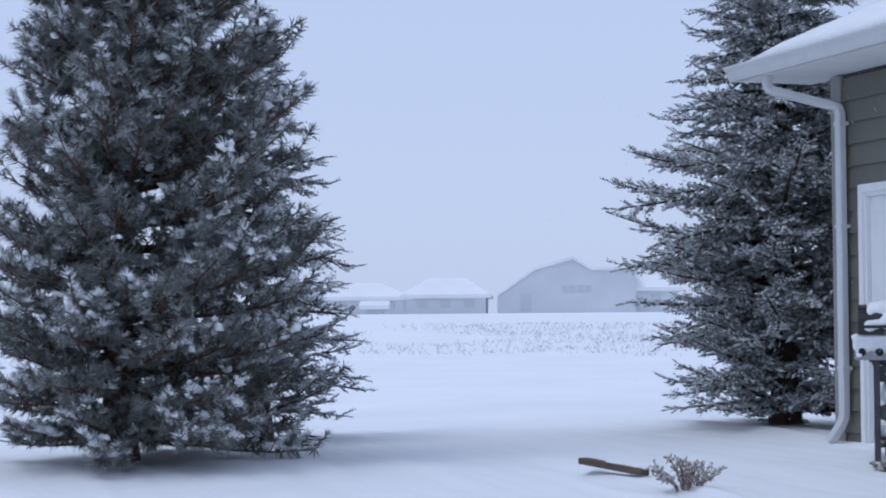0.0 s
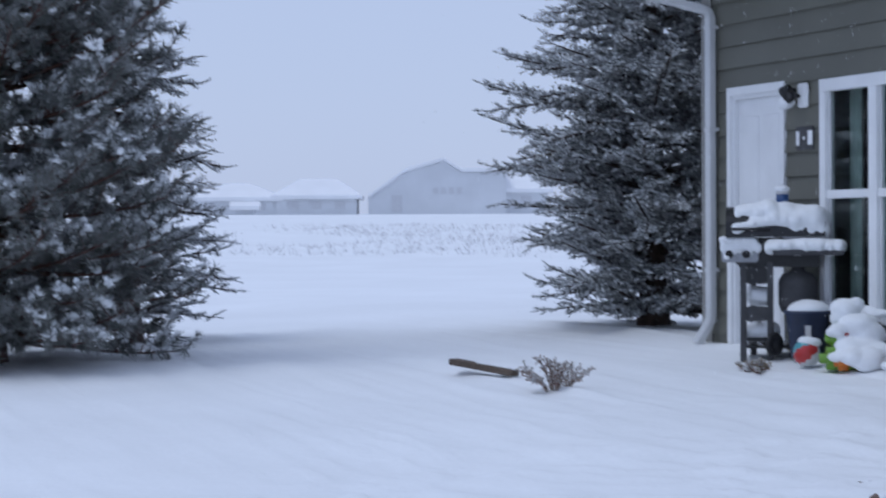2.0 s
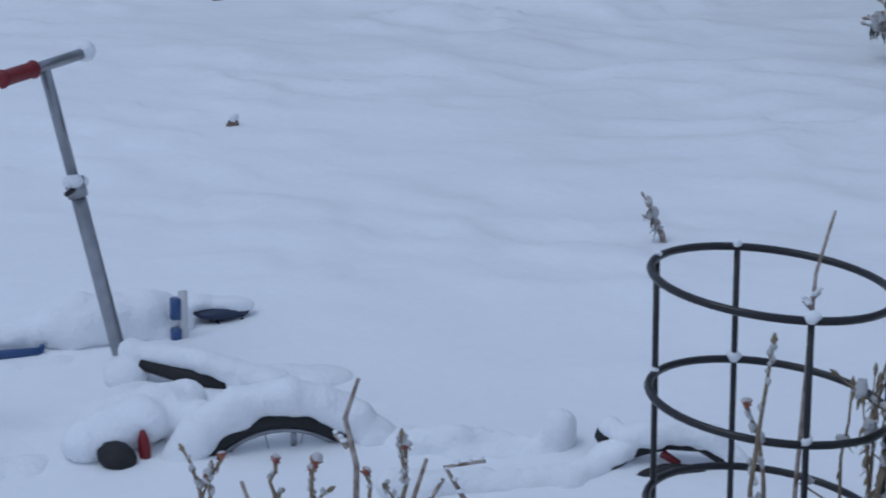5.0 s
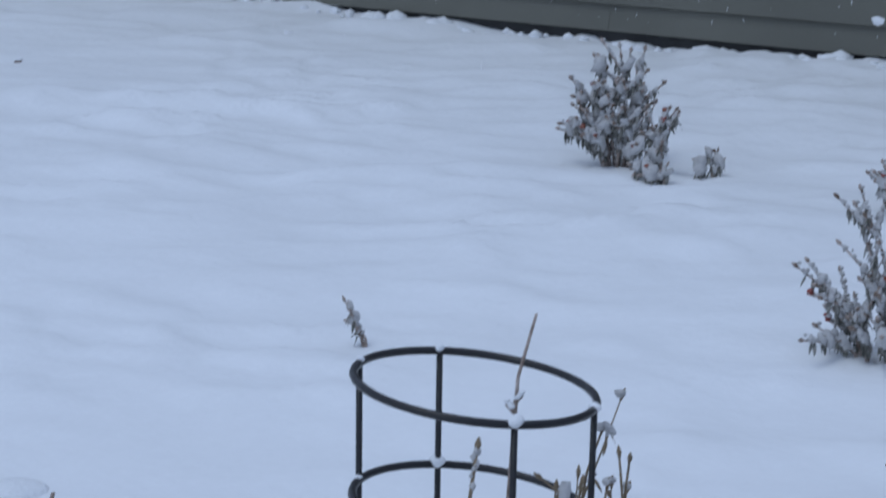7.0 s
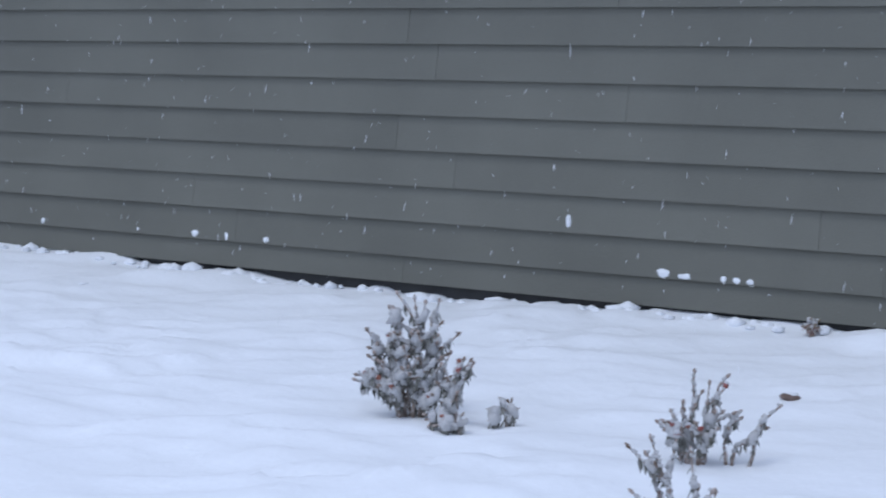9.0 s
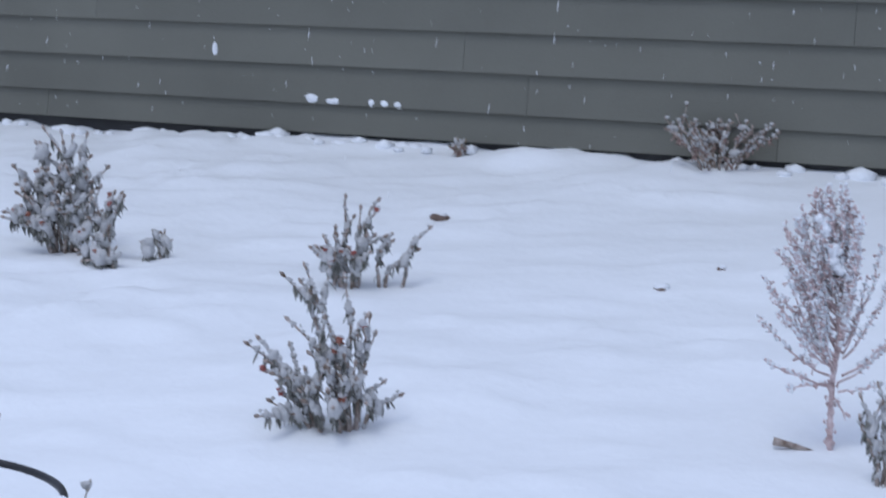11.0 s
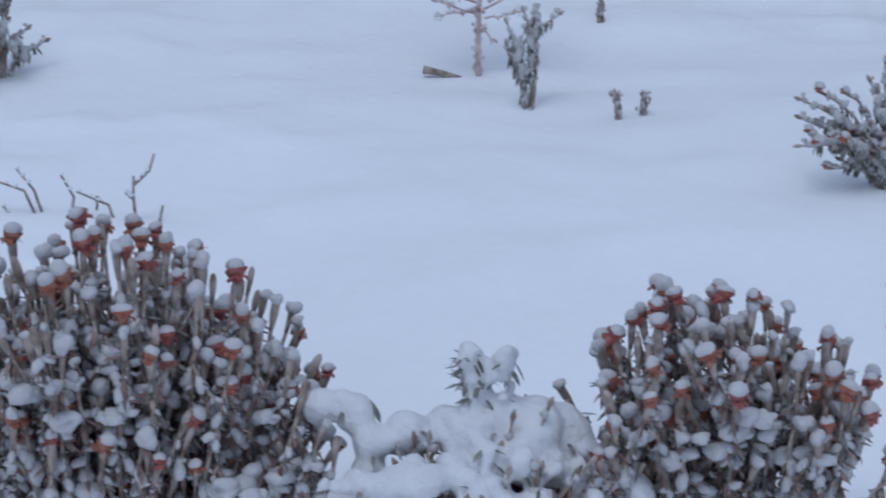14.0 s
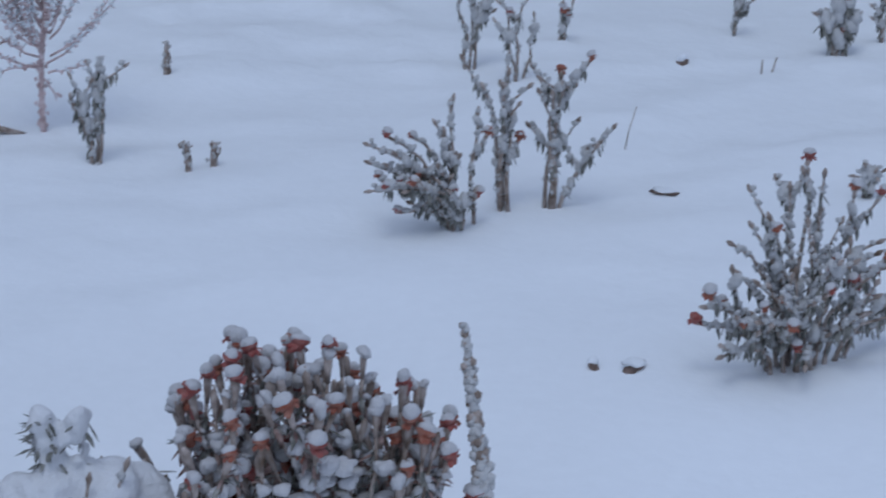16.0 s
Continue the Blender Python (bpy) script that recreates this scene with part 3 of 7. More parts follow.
def conifer(name, label, at, height, profile, kind, seed, needles, bark, trunk_r, low, snow_share=0.7, density=1.0, lean=0.0, bias=0.0):
    r = np.random.default_rng(seed)
    tree = thing(name, label, "tree", at, "conifers in the yard")
    trunk = Heap()
    zs = np.linspace(-0.15, height, 14)
    wob = np.cumsum(r.normal(0, 0.012, (14, 2)), axis=0)
    trunk.tube(np.column_stack([wob[:, 0] + lean * zs, wob[:, 1], zs]), trunk_r * (1 - zs / height) ** 0.8 + 0.008 + 0.05 * np.exp(-np.clip(zs, 0, 9) * 6), 10)
    put("trunk", trunk.mesh("trunk", bark, True), tree)
    limbs = Heap()
    starts, dirs, sizes = [], [], []
    z = low
    az = r.uniform(0, 6.28)
    while z < height * 0.985:
        reach = profile(z)
        for _ in range(max(3, int((4.2 + 2.2 * reach) * density))):
            az += 2.399 + r.uniform(-0.3, 0.3)
            zz = max(z + r.uniform(-0.2, 0.2), low * 0.8)
            L = reach * r.uniform(0.78, 1.02) * (1 + bias * math.cos(az + 0.25))
            out = np.array([np.cos(az), np.sin(az), 0])
            s = np.linspace(0, 1, 6)
            if kind == "spruce":
                rise = 0.08 * L * np.sin(s * 3.0) + r.uniform(-0.34, 0.16) * L * s ** 1.3 + 0.16 * L * s ** 3
            else:
                rise = r.uniform(0.02, 0.34) * L * s + 0.16 * L * s ** 2.5 - 0.34 * L * s * max(0.0, 1 - (zz - low) / 2.0)
            pts = np.array([lean * zz, 0, zz]) + out * (s * L)[:, None] + np.array([0, 0, 1.0]) * rise[:, None]
            sway = np.cross(out, (0, 0, 1.0)) * min(max(r.normal(0, 0.06), -0.07), 0.07) * L
            pts = pts + sway * (s ** 2)[:, None]
            limbs.tube(pts, np.linspace(0.016 + 0.006 * L, 0.004, 6), 4)
            count = max(6, int((19 if kind == "spruce" else 11) * (0.45 + L) * density))
            for i in range(count):
                u = 1 - (1 - 0.10) * (i / count) ** 0.85 * r.uniform(0.9, 1.0)
                k = min(int(u * 5), 4)
                p = pts[k] + (pts[k + 1] - pts[k]) * (u * 5 - k)
                t = unit(pts[k + 1] - pts[k])
                side = np.cross(t, (0, 0, 1.0)) * (1 if i % 2 else -1)
                a = r.uniform(0.3, 1.25) if i else 0.0
                d = t * np.cos(a) + side * np.sin(a) + np.array([0, 0, r.uniform(-0.55, 0.55) if kind == "spruce" else r.uniform(-0.05, 0.95)])
                starts.append(p)
                dirs.append(d)
                sizes.append((0.105 + 0.12 * (1 - u) * L) * r.uniform(0.7, 1.25) if kind == "spruce" else r.uniform(0.10, 0.27) * (0.6 + 0.4 * min(L, 1.5)))
        z += (0.115 if kind == "spruce" else 0.15) * (0.75 + 0.3 * reach / max(profile(low + 0.5), 0.1))
    starts, dirs, sizes = np.array(starts), unit(np.array(dirs)), np.array(sizes)
    crown, snow = Heap(), Heap()
    N = len(starts)
    if kind == "spruce":
        temps = [needle_brush(4, 5, 0.22, 0.050, 0.7, seed + q) for q in range(4)]
        fr = frames_along(dirs) * sizes[:, None, None]
        for q in range(4):
            m = np.arange(N) % 4 == q
            crown.many(temps[q], fr[m], starts[m])
        # side sprigs on every twig
        sprig = needle_brush(2, 4, 0.34, 0.075, 0.7, seed + 9)
        for f0, f1 in ((0.3, 1), (0.45, -1), (0.62, 1), (0.76, -1)):
            side = np.cross(dirs, (0, 0, 1.0)) * f1
            d2 = unit(dirs * 0.75 + side * 0.6 + r.normal(0, 0.15, (N, 3)) + np.array([0, 0, 0.10]))
            fr2 = frames_along(d2) * (sizes * r.uniform(0.34, 0.6, N))[:, None, None]
            crown.many(sprig, fr2, starts + dirs * (sizes * f0)[:, None])
        for q in range(3):
            m = (r.uniform(size=N) < snow_share) & (np.arange(N) % 3 == q)
            V, F = lump(OCTA, seed + q, 0.5)
            V = np.vstack([V * (0.34, 0.13, 0.085) + np.array([0.32, 0.03, 0.09]), V * (0.30, 0.11, 0.075) + np.array([0.85, -0.03, 0.08])])
            F = np.vstack([F, F + 6])
            V[:, 2] -= 0.10 * (V[:, 0] - 0.3) ** 2
            s = frames_along(dirs[m]) * (sizes[m] * r.uniform(0.7, 1.15, m.sum()))[:, None, None]
            snow.many((V, F), s, starts[m])
            m = r.uniform(size=N) < snow_share * 0.30
            side = np.cross(dirs, (0, 0, 1.0)) * (1 if q % 2 else -1)
            s = frames_along(unit(dirs * 0.8 + side * 0.6)[m]) * (sizes[m] * r.uniform(0.25, 0.5, m.sum()))[:, None, None]
            snow.many((V, F), s, (starts + dirs * (sizes * (0.35 + 0.15 * q))[:, None])[m])
    else:
        ends = starts + dirs * sizes[:, None]
        for p, e in zip(starts, ends):
            limbs.tube([p, e], [0.006, 0.003], 3)
        temps = [needle_tuft(28, 0.105, 0.0058, seed + q) for q in range(4)]
        laden = [needle_tuft(30, 0.098, 0.0062, seed + 11 + q, True) for q in range(3)]
        heavy = np.array([noise.noise(tuple(e * 2.1)) + 0.7 * noise.noise(tuple(e * 5.5)) for e in ends])
        for q in range(4):
            m = np.arange(N) % 4 == q
            fr = frames_along(dirs[m] + r.normal(0, 0.12, (m.sum(), 3))) * r.uniform(0.8, 1.2, m.sum())[:, None, None]
            crown.many(temps[q], fr, ends[m])
            fr = frames_along(dirs[m] + r.normal(0, 0.5, (m.sum(), 3))) * r.uniform(0.6, 0.95, m.sum())[:, None, None]
            crown.many(temps[q], fr, (starts * 0.45 + ends * 0.55)[m])
        for q in range(3):
            m = (np.arange(N) % 3 == q) & (r.uniform(size=N) < snow_share * np.clip(0.22 + 2.4 * heavy, 0.06, 1.0))
            fr = frames_along(dirs[m] * (1, 1, 0.5) + r.normal(0, 0.12, (m.sum(), 3))) * r.uniform(0.75, 1.1, m.sum())[:, None, None]
            snow.many(laden[q], fr, ends[m] + np.array([0, 0, 0.012]))
            m = m & (heavy > 0.05)
            fr = frames_along(dirs[m] * (1, 1, 0.5) + r.normal(0, 0.5, (m.sum(), 3))) * r.uniform(0.7, 1.0, m.sum())[:, None, None]
            snow.many(laden[q], fr, (starts * 0.4 + ends * 0.6)[m] + np.array([0, 0, 0.02]))
            m = (heavy > 0.16) & (r.uniform(size=N) < 0.30 * snow_share)
            V, F = lump(BALL1, seed + q, 0.6)
            s = frames_along(dirs[m] * (1, 1, 0.3) + r.normal(0, 0.2, (m.sum(), 3))) * r.uniform(0.5, 1.1, m.sum())[:, None, None]
            snow.many((V * (0.050, 0.040, 0.034), F), s, ends[m] - dirs[m] * 0.05 + r.normal(0, 0.03, (m.sum(), 3)) + np.array([0, 0, 0.04]))
    tagged(put("limbwork", limbs.mesh("limbwork", bark, True), tree), kind="stuff")
    tagged(put("crown", crown.mesh("crown", needles), tree, "dark needles clotted with snow"), kind="stuff")
    tagged(put("snow_load", snow.mesh("snow_load", SNOW_CAP, True), tree, "snow lying along the twigs"), kind="stuff")
    return tree


def taper(points):
    zz, rr = zip(*points)
    return lambda z: float(np.interp(z, zz, rr))


conifer("pine_tree", "tall long-needled pine dusted with clumps of snow", on_snow(2.81, 17.07), 8.6, taper([(0.2, 1.22), (0.8, 1.36), (1.8, 1.27), (2.7, 1.12), (3.3, 0.98), (3.9, 0.80), (6.5, 0.52), (8.6, 0.06)]), "pine", 21, PINE, RED_BARK, 0.12, 0.24, 0.92, 1.42, 0.012, 0.24)
conifer("spruce_tree", "bushy snow-covered spruce growing behind the pine", on_snow(4.40, 19.05), 4.2, taper([(0.3, 1.0), (0.85, 1.12), (1.6, 1.0), (2.4, 0.68), (3.0, 0.42), (4.2, 0.05)]), "spruce", 33, SPRUCE, BARK, 0.10, 0.30, 0.9, 0.9)
conifer("spruce_tree", "full blue-green spruce with snow along its boughs beside the house", on_snow(8.76, 17.09), 6.6, taper([(0.15, 1.15), (0.4, 1.34), (0.8, 1.32), (1.2, 1.44), (1.95, 1.55), (2.3, 1.34), (2.75, 1.10), (3.2, 0.88), (3.7, 0.80), (6.6, 0.05)]), "spruce", 45, SPRUCE, BARK, 0.115, 0.16, 0.95, 1.2)

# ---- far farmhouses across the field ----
# Distance haze is put into the wall and window colours here.
HAZED_WALL = material("hazed_siding", (0.70, 0.72, 0.75), 0.9, vary=0.08, scale=0.4, bump=0)
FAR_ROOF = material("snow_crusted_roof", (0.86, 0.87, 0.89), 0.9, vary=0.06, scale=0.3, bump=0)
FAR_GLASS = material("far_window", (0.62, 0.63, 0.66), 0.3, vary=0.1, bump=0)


def far_house(at, w, d, eave, ridge, turn, label, windows=4, hip=0.0):
    """A gabled house, its ridge along x; hip draws the ridge's ends in."""
    h = thing("far_house", label, "house", Matrix.Translation(at) @ pose(0, 0, 0, 0, 0, turn), "houses beyond the field")
    a = Heap()
    a.box((-w / 2, -d / 2, -1.0), (w / 2, d / 2, eave))
    if not hip:
        for s in (-1, 1):
            x = s * w / 2
            a.add([(x, -d / 2, eave), (x, d / 2, eave), (x, 0, ridge), (x - s * .3, -d / 2, eave), (x - s * .3, d / 2, eave), (x - s * .3, 0, ridge)], [(0, 1, 2), (3, 5, 4), (0, 2, 5), (0, 5, 3), (1, 4, 5), (1, 5, 2)])
    put("wall", a.mesh("wall", HAZED_WALL), h)
    b = Heap()
    o = 0.5
    e = w / 2 - hip
    R = [(-w / 2 - o, -d / 2 - o, eave - 0.1), (w / 2 + o, -d / 2 - o, eave - 0.1), (w / 2 + o, d / 2 + o, eave - 0.1), (-w / 2 - o, d / 2 + o, eave - 0.1), (-e - (0 if hip else o), 0, ridge), (e + (0 if hip else o), 0, ridge)]
    R += [(x, y, z + 0.35) for x, y, z in R]
    F = [(0, 1, 5), (0, 5, 4), (2, 3, 4), (2, 4, 5), (1, 2, 5), (3, 0, 4)]
    F = [(p, r_, q) for p, q, r_ in F] + [tuple(i + 6 for i in f) for f in F]
    for p, q in ((0, 1), (1, 2), (2, 3), (3, 0)):
        F += [(p, q, q + 6), (p, q + 6, p + 6)]
    b.add(R, F)
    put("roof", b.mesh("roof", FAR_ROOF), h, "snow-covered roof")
    for i in range(windows):
        x = -w / 2 + w * (i + 0.7) / (windows + 0.4)
        wob = put("window", raw_mesh("window", [(x + p, -d / 2 - q, z) for q in (0.02, 0.06) for p, z in ((-.5, eave * 0.4), (.5, eave * 0.4), (.5, eave * 0.8), (-.5, eave * 0.8))],
                                     [(4, 5, 6, 7), (0, 3, 2, 1), (0, 1, 5, 4), (1, 2, 6, 5), (2, 3, 7, 6), (3, 0, 4, 7)], FAR_GLASS), h)
    return h


def gable_house(at, turn, outline, depth, label):
    """A house whose end wall, an outline of (x, z), faces the yard; its roof follows the outline's upper edges."""
    h = thing("far_house", label, "house", Matrix.Translation(at) @ pose(0, 0, 0, 0, 0, turn), "houses beyond the field")
    n = len(outline)
    a = Heap()
    a.add([(x, y, z) for y in (0, depth) for x, z in outline], [(0, i, i + 1) for i in range(1, n - 1)] + [(n, n + i + 1, n + i) for i in range(1, n - 1)] + [t for i in range(n) for t in ((i, n + i, n + (i + 1) % n), (i, n + (i + 1) % n, (i + 1) % n))])
    put("wall", a.mesh("wall", HAZED_WALL), h)
    for (x0, z0), (x1, z1) in zip(outline[1:], outline[2:]):
        if abs(x1 - x0) < 0.2:
            continue
        b = Heap()
        V = [(x, y, z + dz) for dz in (0.02, 0.30) for y in (-0.5, depth + 0.5) for x, z in ((x0, z0), (x1, z1))]
        b.add(V, [t for a_, b_, c_, d_ in ((0, 2, 3, 1), (4, 5, 7, 6), (0, 1, 5, 4), (2, 6, 7, 3), (0, 4, 6, 2), (1, 3, 7, 5)) for t in ((a_, b_, c_), (a_, c_, d_))])
        put("roof", b.mesh("roof", FAR_ROOF), h, "snow-covered roof slope")
    return h


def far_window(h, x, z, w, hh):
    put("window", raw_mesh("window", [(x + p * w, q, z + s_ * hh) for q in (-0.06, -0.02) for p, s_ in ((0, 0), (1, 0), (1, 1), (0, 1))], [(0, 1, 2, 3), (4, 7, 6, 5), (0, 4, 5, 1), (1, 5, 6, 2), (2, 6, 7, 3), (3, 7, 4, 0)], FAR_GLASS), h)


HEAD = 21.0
big = gable_house((72.5, 186.4, 3.6), -HEAD, [(-6.4, -1.0), (-6.4, 1.5), (-2.9, 3.95), (0.75, 5.0), (2.4, 3.95), (6.6, 3.95), (6.6, -1.0)], 14.0, "big gabled farmhouse in painted haze across the snowy field")
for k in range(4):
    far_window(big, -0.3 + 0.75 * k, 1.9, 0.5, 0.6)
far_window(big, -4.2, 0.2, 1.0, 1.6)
far_house((79.5, 189.0, 3.5), 10.0, 8.0, 2.2, 3.6, -HEAD, "low haze-pale farmhouse wing in falling snow", 3, 2.0)
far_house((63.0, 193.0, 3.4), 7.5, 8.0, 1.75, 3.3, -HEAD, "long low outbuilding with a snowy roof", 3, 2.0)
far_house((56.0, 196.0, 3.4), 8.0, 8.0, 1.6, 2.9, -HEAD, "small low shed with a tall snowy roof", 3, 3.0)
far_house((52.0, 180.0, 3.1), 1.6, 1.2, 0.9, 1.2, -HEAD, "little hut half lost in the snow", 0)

# ---- garden plants under frost and snow ----
def cup_head(seed, wide=0.016):
    """A marigold head: a green-brown cup is the stem's; this is the ring of drooping petals."""
    r = np.random.default_rng(seed)
    h = Heap()
    n = 9
    w = np.linspace(0, 2 * np.pi, n, endpoint=False)
    levels = [(0.35, -0.012), (0.75, 0.002), (1.0, 0.008), (0.55, 0.014)]
    V = [(wide * k * np.cos(a) * r.uniform(0.85, 1.15), wide * k * np.sin(a) * r.uniform(0.85, 1.15), z + r.normal(0, 0.0015)) for k, z in levels for a in w] + [(0, 0, 0.016)]
    F = [t for i in range(3) for j in range(n) for t in ((i * n + j, i * n + (j + 1) % n, (i + 1) * n + (j + 1) % n), (i * n + j, (i + 1) * n + (j + 1) % n, (i + 1) * n + j))]
    F += [(3 * n + j, 3 * n + (j + 1) % n, 4 * n) for j in range(n)]
    h.add(V, F)
    for a in r.uniform(0, 6.28, 7):
        d, s = np.array([np.cos(a), np.sin(a), 0]), np.array([-np.sin(a), np.cos(a), 0])
        L = wide * r.uniform(0.95, 1.2)
        h.add([d * wide * 0.6 + s * 0.004, d * wide * 0.6 - s * 0.004, d * L - s * 0.005 + (0, 0, -0.004), d * L + s * 0.005 + (0, 0, -0.005), d * L * 1.02 + (0, 0, -0.010)], [(0, 1, 2), (0, 2, 3), (3, 2, 4)])
    return h


HEADS = [cup_head(s).mesh("flower", m, True) for s, m in ((1, BLOOM), (2, BLOOM), (3, BLOOM_RED), (4, BLOOM_RED))]
CAPS = []
for s in range(4):
    V, F = lump(BALL2, 70 + s, 0.18)
    V = V * (0.0160, 0.0160, 0.0105) + np.array([0, 0, 0.011])
    V[:, 2] = np.maximum(V[:, 2], 0.003 + 0.004 * V[:, 0] / 0.016)
    CAPS.append(raw_mesh("snow_cap", V, F, SHADED_SNOW, True))


def leaf_shape(seed):
    """A withered leaf along x, folded along its rib and hooked down."""
    r = np.random.default_rng(seed)
    s = np.linspace(0, 1, 5)
    wid = np.array([0.03, 0.12, 0.15, 0.10, 0.02]) * r.uniform(0.8, 1.2)
    z = -0.35 * s ** 2 * r.uniform(0.6, 1.3)
    V = []
    for a, w, q in zip(s, wid, z):
        V += [(a, -w, q - w * 0.5), (a, 0, q), (a, w, q - w * 0.5)]
    F = []
    for i in range(4):
        for j in range(2):
            p = i * 3 + j
            F += [(p, p + 3, p + 4), (p, p + 4, p + 1)]
    return np.array(V), np.array(F)


LEAVES = [leaf_shape(s) for s in range(4)]
LUMPS = [lump(BALL1, s, 0.4) for s in range(5)]
OCTAS = [lump(OCTA, s, 0.5) for s in range(4)]


E_ = (0.45, -0.89)   # across the view in the bed


def across(u, z, w=0.0):
    return (E_[0] * u + 0.89 * w, E_[1] * u + 0.45 * w, z)


def ridge_snow(heap, q, size, r, keep=1.0):
    """Uneven snow lying on the upper side of a line."""
    for a, b in zip(q, q[1:]):
        flat_ = 1 - abs(unit(b - a)[2]) ** 3
        for _ in range(max(1, int(np.linalg.norm(b - a) / (size * 0.8)))):
            if r.uniform() < flat_ * keep:
                V, F = LUMPS[r.integers(0, 5)]
                heap.add(V * size * r.uniform(0.7, 1.25) * (1.1, 1.1, 0.85) + a + (b - a) * r.uniform() + (0, 0, size * 0.7), F)


def frosted_plant(name, label, category, at, height, spread, stems, seed, leaves=16, heads=0.3, head_scale=1.0, snow=1.0, lean=(0, 0), leaf_len=0.035, stem_r=0.0035,
                  flat=1.0, upright=0.5, stem_mat=None, leaf_mat=None, group="frosted garden plants", branch=2, low=0.25, droop=0.8, clump=1.0, tops=None, coat=0.0, cups=False, ridge=0.0):
    """A dead bedding plant: stems that fork, hanging leaves, buds or flower heads, and the snow caught on them."""
    r = np.random.default_rng(seed)
    plant = thing(name, label, category, at, group)
    st, lf, sn = Heap(), Heap(), Heap()
    tips, nodes, node_dirs = [], [], []
    axis_a, axis_b = np.array([0.5, -0.87, 0]), np.array([0.87, 0.5, 0])
    for i in range(len(tops) if tops else stems):
        a = r.uniform(0, 6.28)
        rad = spread * np.sqrt(r.uniform(0.02, 1))
        foot = (axis_a * np.cos(a) + axis_b * np.sin(a) * flat) * rad * 0.25
        hgt = height * (1 - upright * 0.6 * (rad / spread) ** 2) * r.uniform(0.72, 1.02)
        top = (axis_a * np.cos(a) + axis_b * np.sin(a) * flat) * rad + np.array([lean[0], lean[1], 0]) * hgt + np.array([0, 0, hgt])
        if tops:
            u1, hgt, u0, w1 = tops[i]
            foot, top = np.array(across(u0, 0, w1 * 0.3)), np.array(across(u1, hgt, w1))
        s = np.linspace(0, 1, 7)[:, None]
        mid = (foot + top) / 2 + r.normal(0, 0.05 * height, 3) * (1, 1, 0.2) + np.array([0, 0, 0.08 * height])
        if tops:
            mid = mid + (foot - top) * (0.22, 0.22, 0)
            mid[2] = max(mid[2], hgt * 0.72) + 0.25 * max(0.0, abs(u1 - u0) - hgt * 0.5)
        pts = foot * (1 - s) ** 2 + 2 * mid * s * (1 - s) + top * s ** 2
        pts += r.normal(0, 0.004, pts.shape)
        pts[0, 2] -= 0.04
        st.tube(pts, np.linspace(stem_r * 1.3, stem_r * 0.6, 7), 5)
        lines = [pts]
        tips.append((pts[-1], unit(pts[-1] - pts[-2])))
        for _ in range(r.poisson(branch)):
            k = r.integers(2, 6)
            d = unit(unit(pts[k] - pts[k - 1]) + r.normal(0, 0.7, 3) * (1, 1, 0.35))
            L = height * r.uniform(0.12, 0.34)
            q = np.array([pts[k] + d * L * u + np.array([0, 0, 0.10 * L * u * u]) for u in np.linspace(0, 1, 4)])
            st.tube(q, np.linspace(stem_r * 0.8, stem_r * 0.45, 4), 4)
            lines.append(q)
            tips.append((q[-1], unit(q[-1] - q[-2])))
        for q in lines:
            for _ in range(max(2, int(leaves * len(q) / 7))):
                u = (0.08 + 0.72 * r.uniform() ** 0.9) * (len(q) - 1.001)
                k = int(u)
                u -= k
                p = q[k] * (1 - u) + q[min(k + 1, len(q) - 1)] * u
                if p[2] < low * height * 0.4:
                    continue
                nodes.append(p)
                a2 = r.uniform(0, 6.28)
                node_dirs.append((np.cos(a2), np.sin(a2), -droop * r.uniform(0.4, 2.2)))
            for _ in range(int(coat * np.linalg.norm(q[-1] - q[0]) / 0.006)):
                k = r.integers(0, len(q) - 1)
                p = q[k] + (q[k + 1] - q[k]) * r.uniform()
                V, F = OCTAS[r.integers(0, 4)]
                sz = r.uniform(0.6, 1.35)
                sn.add(V * (0.0055 * sz, 0.0055 * sz, 0.0075 * sz) + p + r.normal(0, 0.003, 3) + (0, 0, 0.003), F)
            if ridge:
                ridge_snow(sn, q, ridge, r, 0.55)
    if nodes:
        nodes, node_dirs = np.array(nodes), unit(np.array(node_dirs))
        size = leaf_len * r.uniform(0.5, 1.3, len(nodes))
        fr = frames_along(node_dirs) * size[:, None, None]
        for q in range(4):
            m = np.arange(len(nodes)) % 4 == q
            if m.any():
                lf.many(LEAVES[q], fr[m], nodes[m])
        for q in range(5):
            m = r.uniform(size=len(nodes)) < 0.10 * snow
            if m.any():
                f2 = frames_along(node_dirs[m]) * (size[m] * (0.14 + 0.46 * r.uniform(size=m.sum()) ** 2) * clump)[:, None, None]
                sn.many((LUMPS[q][0] * (1.3, 0.75, 0.6), LUMPS[q][1]), f2, nodes[m] + np.array([0, 0, 0.006]))
    k = 0
